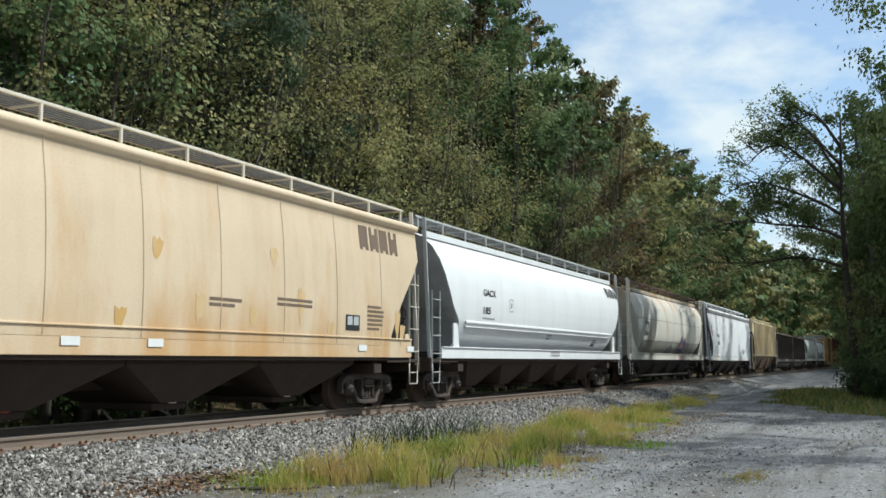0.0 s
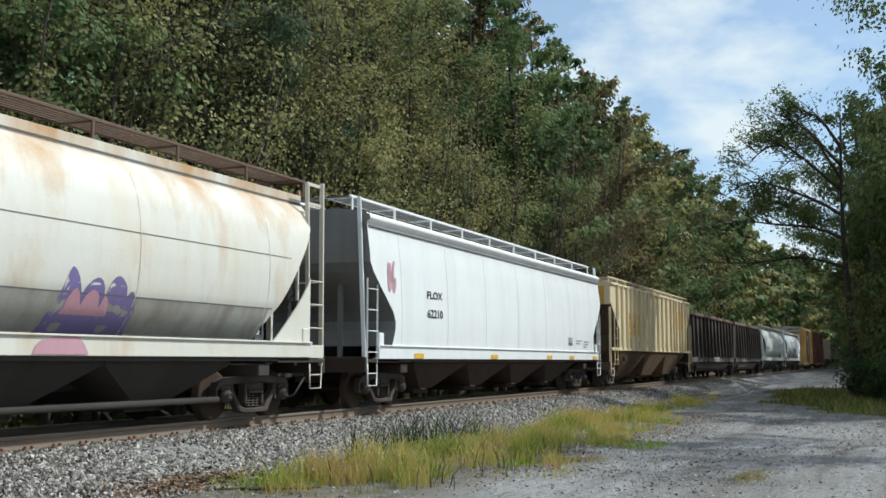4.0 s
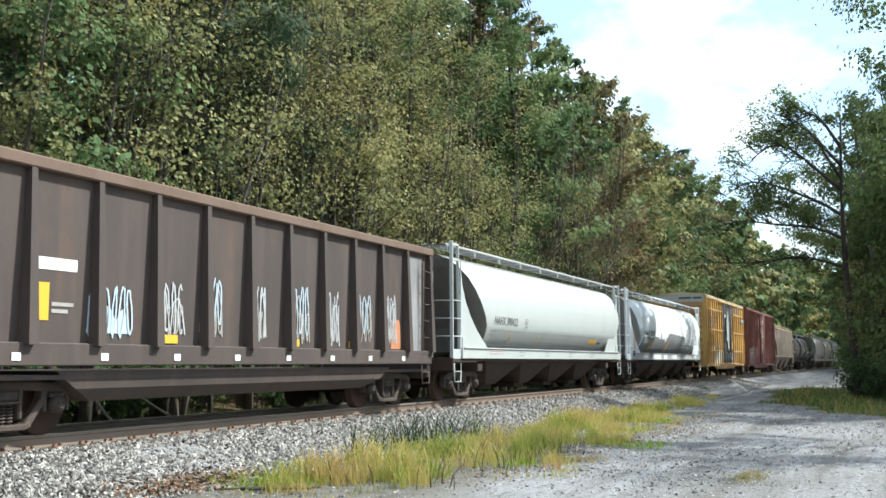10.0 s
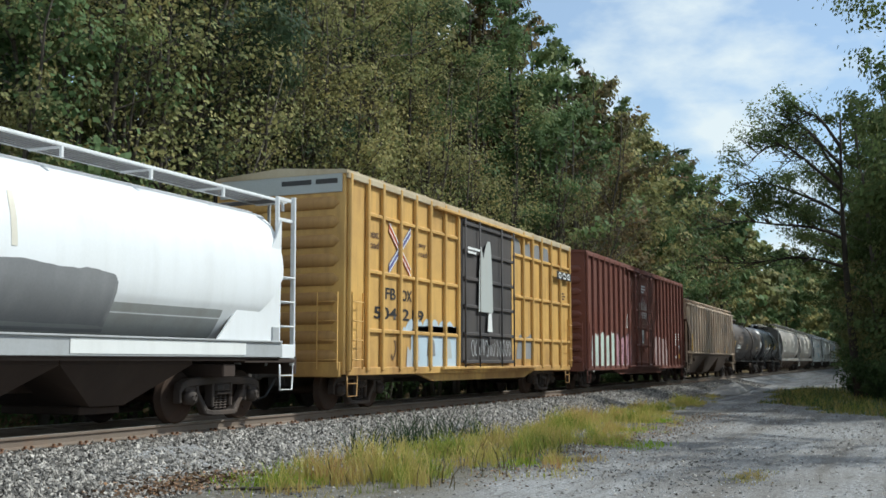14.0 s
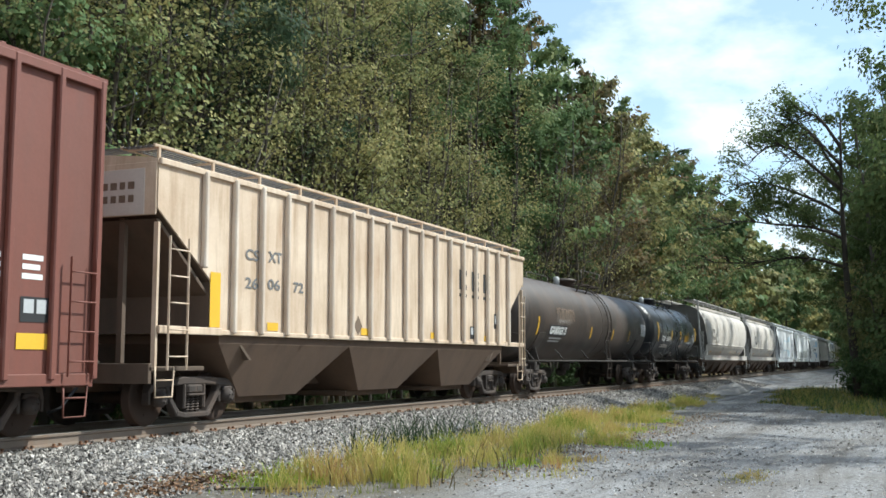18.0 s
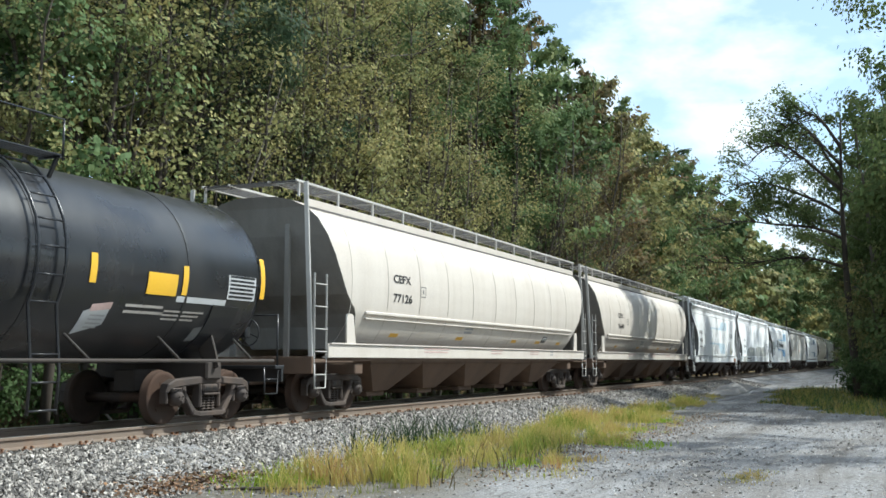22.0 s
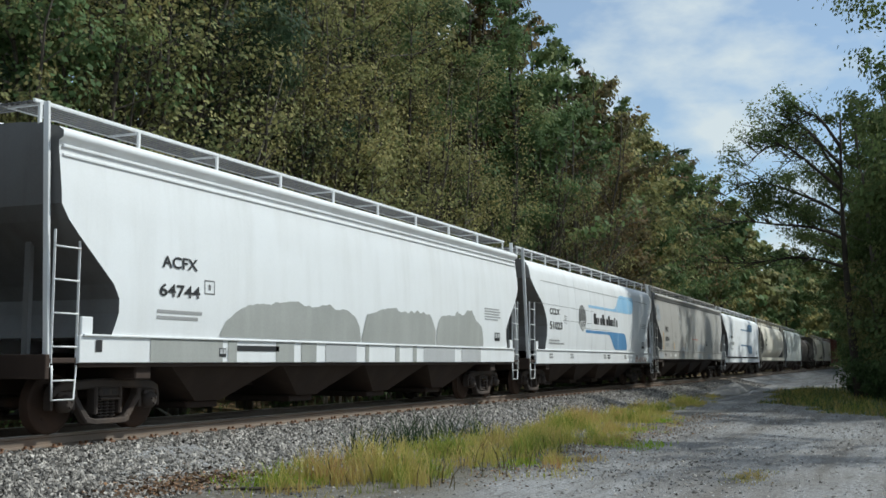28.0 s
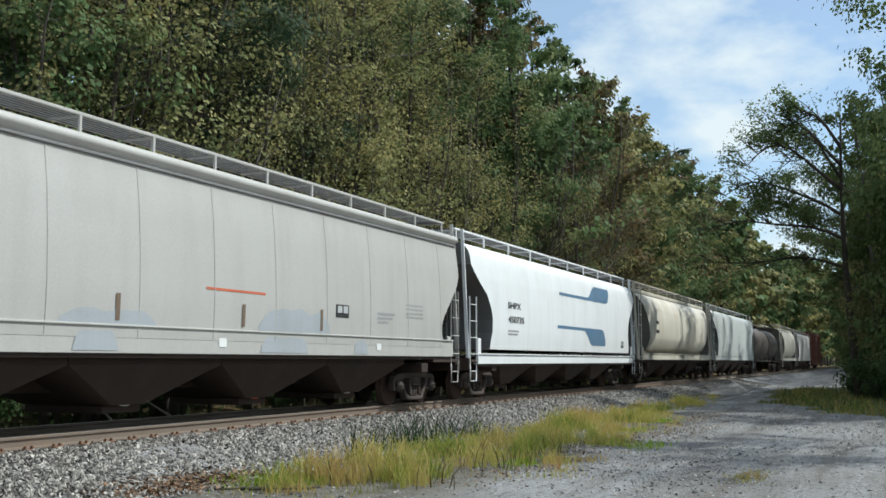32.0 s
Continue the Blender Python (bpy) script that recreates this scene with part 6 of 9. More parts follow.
        part("end_sill", Build().box((e * (half + 0.02), 0, z0 + 0.1), (0.12, 2.9, 0.3), 0.015), body_m, car)
        add_coupler(car, (spec["ends"][0 if e < 0 else 1]), e)
        add_truck(car, e * (half - 1.55))
    part("underframe", Build().box((0, 0, 0.88), (2 * half + 0.1, 0.40, 0.30), 0.02).box((0, -0.9, 0.92), (2 * half - 4, 0.1, 0.12)).box((0, 0.9, 0.92), (2 * half - 4, 0.1, 0.12)), IRON, car)
    for x in (-half * 0.35, 0, half * 0.35):
        part("cross_bearer", Build().box((x, 0, 0.86), (0.2, 2.7, 0.2), 0.02), IRON, car)
    add_brake_wheel(car, half + 0.12, -0.6, 1.9, 1, body_m)
    add_brake_gear(car, 1.5, 0.8)
    return car, surf


# ---------------------------------------------------------------- high-sided gondola
def gondola(spec):
    g = spec.get
    half, m = g("half"), g("body")
    z0, z1, ys = 1.20, 3.74, 1.42

    def surf(z):
        return -ys - 0.003

    car = thing("gondola_car", g("label"), "freight car", "cars of the freight train")
    t = 0.04
    for s in (-1, 1):
        part("side_sheet", Build().box((0, s * (ys - t / 2), (z0 + z1) / 2), (2 * half, t, z1 - z0), 0.006), m, car)
        part("top_chord", Build().box((0, s * (ys + 0.03), z1 + 0.04), (2 * half + 0.06, 0.17, 0.17), 0.02), g("chord", m), car, "rust-brown top chord")
        part("side_sill", Build().box((0, s * (ys + 0.045), z0 + 0.12), (2 * half - 0.1, 0.12, 0.30), 0.015), m, car)
        n = g("ribs", 10)
        for i in range(n):
            x = g("rib0") + 1.25 * i

            def rib():
                b = Build()
                w0, w1, d0, d1 = 0.17, 0.10, 0.20, 0.10
                r1 = [(-w0 / 2, 0, z0 + 0.24), (w0 / 2, 0, z0 + 0.24), (w0 / 2, d0, z0 + 0.24), (-w0 / 2, d0, z0 + 0.24)]
                r2 = [(-w1 / 2, 0, z1 - 0.04), (w1 / 2, 0, z1 - 0.04), (w1 / 2, d1, z1 - 0.04), (-w1 / 2, d1, z1 - 0.04)]
                return b.rings([r1, r2], smooth=False)

            part("side_post", rib, m, car, key=("grib", m.name), at=pose(x, s * ys, 0, 0, 0, 0 if s > 0 else 180))
        for e in (-1, 1):
            add_stirrup(car, e * (half - 0.30), s * 1.47, z0 - 0.02, m)
    # tub floor that hangs between the trucks
    b = Build()
    prof = [(-1.38, 1.1), (-1.34, 0.86), (-1.15, 0.68), (1.15, 0.68), (1.34, 0.86), (1.38, 1.1)]
    L0 = half - 2.9
    b.rings([[(s * (L0 + (0.9 if z > 1.0 else (0.5 if z > 0.8 else 0))), y, z) for y, z in prof] for s in (-1, 1)], smooth=False)
    part("tub", b, g("tub", m), car)
    part("floor", Build().box((0, 0, 1.02), (2 * half, 2 * ys - 0.1, 0.06)), m, car)
    for e in (-1, 1):
        part("end_sheet", Build().box((e * (half - 0.02), 0, (z0 + z1) / 2), (0.05, 2 * ys - 0.1, z1 - z0), 0.006), m, car)
        part("end_chord", Build().box((e * (half + 0.02), 0, z1 + 0.035), (0.17, 2 * ys - 0.1, 0.16), 0.02), g("chord", m), car)
        for z in (1.7, 2.3, 2.9):
            part("end_stiffener", Build().box((e * (half + 0.05), 0, z), (0.10, 2 * ys - 0.2, 0.12), 0.02), m, car)
        add_ladder(car, e * (half - 0.34), -ys - 0.08, z0, z1 - 0.25, g("ladder", m), rungs=6)
        add_ladder(car, -e * (half - 0.34), ys + 0.08, z0, z1 - 0.25, m, rungs=6, turn=180)
        add_ladder(car, e * (half + 0.14), 1.1, z0, z1 - 0.25, m, turn=90, rungs=6)
        part("end_sill", Build().box((e * (half + 0.06), 0, 1.02), (0.14, 2.8, 0.34), 0.015), m, car)
        add_coupler(car, (spec["ends"][0 if e < 0 else 1]), e)
        add_truck(car, e * (half - 1.45))
    part("centre_sill", Build().box((0, 0, 0.86), (2 * half + 0.1, 0.36, 0.3), 0.02), IRON, car)
    add_brake_wheel(car, half + 0.14, -0.7, 2.2, 1, m)
    return car, surf


# ---------------------------------------------------------------- tank car
def tank_car(spec):
    g = spec.get
    half, m, r, zc = g("half"), g("body"), g("r", 1.40), g("zc", 2.62)
    hl = half - g("inset", 0.55)

    def surf(z):
        return -math.sqrt(max(0.01, r * r - (z - zc) ** 2))

    car = thing("tank_car", g("label"), "freight car", "cars of the freight train")
    dome = [(hl, 0.02 * r), (hl - 0.01, 0.25 * r), (hl - 0.06, 0.5 * r), (hl - 0.16, 0.72 * r), (hl - 0.30, 0.88 * r), (hl - 0.46, 0.97 * r), (hl - 0.62, r)]
    prof = [(-a, q) for a, q in dome] + [(a, q) for a, q in reversed(dome)]
    part("tank", Build().lathe(prof, "x", (0, 0, zc), n=56), m, car)
    for x in g("seams", []):
        part("band", Build().lathe([(x - 0.03, r - 0.01), (x - 0.03, r + 0.008), (x + 0.03, r + 0.008), (x + 0.03, r - 0.01)], "x", (0, 0, zc), n=56, smooth=False), m, car)
    # fittings
    part("manway", Build().lathe([(zc + r - 0.1, 0.42), (zc + r + 0.20, 0.42), (zc + r + 0.20, 0.46), (zc + r + 0.27, 0.46), (zc + r + 0.31, 0.3)], "z", (g("man_x", 0.4), 0, 0), n=18), m, car)
    part("valve", Build().lathe([(zc + r - 0.05, 0.12), (zc + r + 0.28, 0.12), (zc + r + 0.33, 0.06)], "z", (g("man_x", 0.4) - 0.95, 0, 0), n=12), GALV, car)
    part("vent", Build().lathe([(zc + r - 0.05, 0.09), (zc + r + 0.22, 0.09), (zc + r + 0.26, 0.05)], "z", (g("man_x", 0.4) + 1.0, 0, 0), n=12), m, car)
    mx = g("man_x", 0.4)
    for s in (-1, 1):
        b = Build()
        for k in range(4):
            b.bar((mx - 1.3, s * (0.72 + k * 0.1), zc + r + 0.02), (mx + 1.3, s * (0.72 + k * 0.1), zc + r + 0.02), 0.06, 0.02)
        for x in (-1.25, 0, 1.25):
            b.bar((mx + x, s * 0.65, zc + r + 0.0), (mx + x, s * 1.05, zc + r + 0.0), 0.05, 0.04)
            b.bar((mx + x, s * 0.80, zc + r - 0.35), (mx + x, s * 0.98, zc + r), 0.05, 0.04)
        part("platform", b, m, car)
        b = Build()
        for x in (-1.28, 1.28):
            b.tube([(mx + x, s * 1.05, zc + r - 0.05), (mx + x, s * 1.05, zc + r + 0.52)], 0.016, 5)
        for z in (0.52,):
            b.tube([(mx - 1.28, s * 1.05, zc + r + z), (mx + 1.28, s * 1.05, zc + r + z)], 0.014, 5)
        part("safety_railing", b, m, car)
    # side ladder that follows the shell
    for s in (-1, 1):
        b = Build()
        lx = g("ladder_x", 0.4)
        for q in (-0.25, 0.25):
            pts = [(lx + q, s * 1.42, 0.55), (lx + q, s * 1.46, 1.1)] + [(lx + q, s * (r + 0.10) * math.cos(a), zc + (r + 0.10) * math.sin(a)) for a in [-0.45 + 1.55 * k / 8 for k in range(9)]]
            b.tube(pts, 0.024, 5)
        for k in range(10):
            if k < 3:
                p = (s * 1.44, 0.6 + k * 0.36)
            else:
                a = -0.42 + 1.45 * (k - 3) / 6
                p = (s * (r + 0.10) * math.cos(a), zc + (r + 0.10) * math.sin(a))
            b.tube([(lx - 0.25, p[0], p[1]), (lx + 0.25, p[0], p[1])], 0.015, 5)
        part("ladder", b, m, car)
        # walkway pipe along the frame, with struts
        part("side_rail", Build().tube([(-half + 0.25, s * 1.46, 1.24), (half - 0.25, s * 1.46, 1.24)], 0.032, 6), g("rail", m), car)
        for x in [-half + 0.9 + (2 * half - 1.8) * k / 5 for k in range(6)]:
            part("rail_strut", lambda: Build().tube([(0, 0.0, 0), (-0.28, -0.22, 0.36)], 0.024, 5), g("rail", m), car, key=("strut", s, g("rail", m).name), at=pose(x, s * 1.46, 1.24) if s > 0 else pose(x, s * 1.46, 1.24) @ Matrix.Diagonal((1, -1, 1, 1)))
    for e in (-1, 1):
        b = Build()
        xb = half - g("truck_in", 1.55)
        b.box((e * xb, 0, 1.08), (0.42, 2.3, 0.30), 0.03)
        b.bar((e * xb, -1.1, 1.1), (e * xb, -0.9, 1.75), 0.30, 0.05, up=(1, 0, 0)).bar((e * xb, 1.1, 1.1), (e * xb, 0.9, 1.75), 0.30, 0.05, up=(1, 0, 0))
        part("bolster", b, IRON, car)
        for s in (-1, 1):
            arc = [-1.30 + 0.95 * k / 7 for k in range(8)]
            sec = [(s * (r + 0.025) * math.cos(a), zc + (r + 0.025) * math.sin(a)) for a in arc] + [(s * (r - 0.02) * math.cos(a), zc + (r - 0.02) * math.sin(a)) for a in reversed(arc)]
            part("saddle", Build().rings([[(e * xb + d, y, z) for y, z in sec] for d in (-0.36, 0.36)], smooth=False), m, car)
        part("stub_sill", Build().box((e * (half - 1.1), 0, 0.92), (2.6, 0.42, 0.36), 0.02), IRON, car)
        part("end_platform", Build().box((e * (half - 0.05), 0, 1.13), (0.30, 2.95, 0.06), 0.01).box((e * (half + 0.04), 0, 1.0), (0.07, 2.95, 0.26), 0.01), m, car)
        b = Build()
        for s in (-1, 1):
            b.tube([(e * (half - 0.05), s * 1.42, 1.15), (e * (half - 0.05), s * 1.42, 2.05), (e * (half - 0.05), s * 0.5, 2.05)], 0.02, 5)
        b.tube([(e * (half - 0.05), -0.5, 2.05), (e * (half - 0.05), 0.5, 2.05)], 0.02, 5)
        part("end_railing", b, m, car)
        for s in (-1, 1):
            add_stirrup(car, e * (half - 0.3), s * 1.45, 1.12, m)
        add_coupler(car, (spec["ends"][0 if e < 0 else 1]), e)
        add_truck(car, e * (half - g("truck_in", 1.55)))
    part("outlet", Build().lathe([(zc - r - 0.32, 0.14), (zc - r - 0.22, 0.20), (zc - r + 0.1, 0.26)], "z", (mx, 0, 0), n=12), IRON, car)
    add_brake_gear(car, -0.8, 0.5)
    add_brake_wheel(car, half + 0.08, -0.7, 1.75, 1, m)
    return car, surf

# ---------------------------------------------------------------- the train
P_TAN = paint("tan_paint", (0.66, 0.52, 0.36), grime=(0.50, 0.37, 0.23), amount=0.4, rust=0.15, foot=(0.9, 2.6, (0.50, 0.25, 0.06), 0.7), dent=0.3)
P_WHITE = paint("white_paint", (0.77, 0.778, 0.785), grime=(0.55, 0.54, 0.52), amount=0.28, dent=0.2)
# shaded copy of the white paint, for the unlit end
P_WHITE_END = paint("shaded_white_end", (0.40, 0.41, 0.42), grime=(0.2, 0.19, 0.18), amount=0.5)
P_CREAM = paint("cream_paint", (0.66, 0.62, 0.53), grime=(0.36, 0.28, 0.19), amount=0.35, rust=0.15)
P_STAIN = paint("stained_white_paint", (0.66, 0.645, 0.59), grime=(0.56, 0.47, 0.33), amount=0.35, rust=0.12, foot=(4.6, 3.3, (0.45, 0.25, 0.09), 0.85), dent=0.25)
P_YELLOW = paint("pale_yellow_paint", (0.78, 0.655, 0.43), grime=(0.45, 0.31, 0.16), amount=0.32, streak=5.0, dent=0.2)
P_GOND = paint("brown_black_paint", (0.050, 0.037, 0.032), grime=(0.098, 0.068, 0.054), amount=0.65, rough=0.65, rust=0.15, dent=0.5)
P_GOND_END = paint("grey_gondola_end", (0.30, 0.29, 0.285), grime=(0.07, 0.055, 0.05), amount=0.75)
P_CHORD = paint("rusty_chord", (0.16, 0.105, 0.075), grime=(0.10, 0.06, 0.04), amount=0.5, rough=0.8)
P_GREYWHITE = paint("grey_white_paint", (0.44, 0.46, 0.445), grime=(0.40, 0.38, 0.33), amount=0.3, dent=0.25)
P_GREY_LOW = paint("grey_lower_panel", (0.36, 0.37, 0.36), grime=(0.25, 0.22, 0.18), amount=0.3)
P_BOX_YEL = paint("ochre_yellow_paint", (0.66, 0.40, 0.12), grime=(0.26, 0.14, 0.05), amount=0.5, rust=0.2, streak=5.0, foot=(0.5, 2.0, (0.24, 0.11, 0.04), 0.6), dent=0.25)
P_BOX_DOOR = paint("black_brown_door", (0.05, 0.045, 0.045), grime=(0.10, 0.08, 0.07), amount=0.5, rough=0.6)
P_BOX_ROOF = paint("pale_roof", (0.52, 0.44, 0.30), grime=(0.3, 0.2, 0.1), amount=0.5)
P_RED = paint("oxide_red_paint", (0.175, 0.056, 0.038), grime=(0.115, 0.055, 0.042), amount=0.45, rough=0.5, dent=0.5)
P_CSX = paint("dirty_cream_paint", (0.68, 0.545, 0.415), grime=(0.34, 0.22, 0.13), amount=0.75, rust=0.35, streak=5.0, dent=0.2)
P_TANKB = paint("dusty_black_paint", (0.042, 0.033, 0.028), grime=(0.095, 0.062, 0.045), amount=0.6, rough=0.42)
P_TANKN = paint("glossy_black_paint", (0.016, 0.017, 0.020), grime=(0.05, 0.046, 0.043), amount=0.3, rough=0.2, dent=0.06)
P_GREY = paint("light_grey_paint", (0.56, 0.51, 0.455), grime=(0.36, 0.30, 0.25), amount=0.28)
P_GREY2 = paint("mid_grey_paint", (0.45, 0.435, 0.41), grime=(0.32, 0.29, 0.26), amount=0.28)
# shade of pale cars' ends and under eaves, put in as grey
P_GREY_SHADE = paint("grey_shade_paint", (0.20, 0.20, 0.20), grime=(0.12, 0.10, 0.09), amount=0.4)
# deep shade in the cut-away ends of white cars, as a colour
P_DARK_END = paint("shaded_slope_sheet", (0.14, 0.14, 0.14), grime=(0.08, 0.07, 0.06), amount=0.5)
P_PURPLE = paint("purple_spray", (0.20, 0.16, 0.36), amount=0.2)
P_PINK = paint("pink_spray", (0.55, 0.30, 0.36), amount=0.2)
P_TEAL = paint("pale_green_spray", (0.60, 0.72, 0.63), amount=0.2)
P_PALEBLUE = paint("pale_blue_spray", (0.50, 0.60, 0.68), amount=0.2)
P_ORANGE = paint("orange_spray", (0.55, 0.22, 0.10), amount=0.3)
P_RUSTW = paint("rust_walkway", (0.12, 0.07, 0.05), grime=(0.1, 0.06, 0.04), amount=0.5)

# tan paint darkened to hold the shade on the car's end
P_TAN_DARK = paint("shaded_tan_slope", (0.30, 0.20, 0.11), grime=(0.12, 0.08, 0.05), amount=0.5)
FADED_PRINT = paint("fine_grey_print", (0.33, 0.33, 0.33), amount=0.2, rough=0.6)
FADED_BROWN = paint("faded_brown_lettering", (0.16, 0.11, 0.075), amount=0.2, rough=0.7)
FADED_BLACK = paint("faded_black_lettering", (0.05, 0.05, 0.05), amount=0.3, rough=0.7)
FADED_PALE = paint("faded_pale_lettering", (0.42, 0.39, 0.36), amount=0.4, rough=0.7)
P_RUST_STREAK = paint("rust_streak", (0.54, 0.33, 0.11), grime=(0.62, 0.47, 0.29), amount=0.9, rough=0.6)
P_OCHRE = paint("ochre_square", (0.66, 0.37, 0.045), grime=(0.55, 0.42, 0.2), amount=0.25)
P_BROWN_TXT = paint("brown_lettering", (0.12, 0.065, 0.03), amount=0.1, rough=0.6)
P_GREEN = paint("green_disc", (0.05, 0.22, 0.13), amount=0.2)
P_DIRT = paint("dirt_mark", (0.36, 0.26, 0.15), grime=(0.55, 0.45, 0.3), amount=0.6)
P_UNDER_TAN = paint("brown_hopper_bays", (0.18, 0.108, 0.055), grime=(0.06, 0.036, 0.021), amount=0.5, rough=0.8)
P_UNDER_BROWN = paint("rusty_hopper_bays", (0.125, 0.078, 0.052), grime=(0.07, 0.048, 0.034), amount=0.5, rough=0.8)
P_DUSTPATCH = paint("dusty_pale_patch", (0.11, 0.085, 0.07), grime=(0.05, 0.04, 0.035), amount=0.7)
# brown of the ribbed cars' ends, with their shade in the colour
P_BROWN_END = paint("shaded_brown_end", (0.12, 0.08, 0.055), grime=(0.05, 0.04, 0.03), amount=0.5, rough=0.8)
P_PALEGREY = paint("pale_grey_sill", (0.40, 0.41, 0.42), grime=(0.25, 0.24, 0.22), amount=0.3)
# grey with the shade between the cars mixed into it
P_GREY_END = paint("shaded_grey_slope", (0.22, 0.21, 0.195), grime=(0.09, 0.08, 0.07), amount=0.4)
P_XRED = paint("red_emblem", (0.55, 0.13, 0.06), amount=0.2)
P_XBLUE = paint("blue_emblem", (0.11, 0.12, 0.33), amount=0.2)
P_PALEPINK = paint("pale_pink_spray", (0.68, 0.60, 0.58), grime=(0.35, 0.22, 0.2), amount=0.5)
P_FADEBLUE = paint("faded_blue_stripe", (0.52, 0.64, 0.72), amount=0.2)
P_STAINGREEN = paint("green_brown_stain", (0.50, 0.49, 0.40), grime=(0.3, 0.25, 0.12), amount=0.5)
PALE_BLUEGREY = paint("blue_grey_overpaint", (0.38, 0.405, 0.43), amount=0.15)

FADED_BROWN2 = paint("faded_tan_spray", (0.26, 0.18, 0.12), grime=(0.10, 0.07, 0.05), amount=0.6)
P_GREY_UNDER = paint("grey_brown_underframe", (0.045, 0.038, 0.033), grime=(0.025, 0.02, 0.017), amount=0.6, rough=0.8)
P_LOBE = paint("warm_grey_overpaint", (0.31, 0.315, 0.295), grime=(0.42, 0.42, 0.40), amount=0.5, rough=0.6)
P_CSX_RIB = paint("stained_side_post", (0.66, 0.56, 0.46), grime=(0.30, 0.20, 0.13), amount=0.6, streak=6.0)
# fine shading along the seams, put in as a grey darker than the sides
P_SEAM = paint("shaded_weld_seam", (0.50, 0.455, 0.40), amount=0.3)
P_TAN_SEAM = paint("tan_weld_seam", (0.55, 0.42, 0.27), amount=0.3)
RIBS_CREAM = [-7.25, -6.42, -5.6, -4.78, -3.96, -3.14, -2.32, -1.5, -0.65, 0.2, 1.05, 1.9, 2.75, 3.6, 4.45, 5.3, 6.1, 6.95]
P_FADEPINK = paint("faded_pink_print", (0.60, 0.43, 0.40), amount=0.4)
# shade under the car's bulge and its dirt, in one mottled grey
P_BELLY_SHADE = paint("shaded_dirty_belly", (0.42, 0.41, 0.37), grime=(0.20, 0.17, 0.14), amount=0.7, rust=0.15)
P_CHALK = paint("chalky_pale_spray", (0.50, 0.42, 0.41), grime=(0.24, 0.10, 0.085), amount=0.85, streak=7.0)
P_SALMON = paint("faded_salmon_spray", (0.34, 0.20, 0.145), grime=(0.16, 0.10, 0.08), amount=0.6)
P_SKY = paint("sky_blue_stripe", (0.33, 0.55, 0.74), grime=(0.20, 0.42, 0.66), amount=0.5)
# couplings between the cars along x at the start, metres
JOINTS = [2.0, 22.53, 42.1, 61.45, 81.8, 99.4, 115.6, 130.65, 149.0, 167.5, 185.2, 204.9, 222.4, 240.05, 252.3, 272.3, 292.2, 310.05, 329.45, 347.45, 367.65, 386.9, 406.2, 426.3, 446.3, 462.5, 482.0, 500.0]
# middle and half length of each body
BODIES = [(12.35, 9.70), (32.12, 9.25), (51.67, 8.85), (71.70, 9.30), (90.88, 8.33), (107.45, 7.80), (123.0, 6.98), (139.83, 8.50), (158.1, 8.50), (176.32, 7.83), (195.2, 9.05), (213.88, 8.37), (231.2, 8.65), (246.1, 5.85),
          (262.45, 9.40), (282.08, 9.30), (301.2, 8.28), (319.75, 9.15), (338.57, 8.56), (357.5, 9.75), (377.25, 9.20), (396.6, 9.25)]
TRAIN = []


def seams(half, n, inset=2.0):
    return [-half + inset + (2 * half - 2 * inset) * i / (n - 1) for i in range(n)]


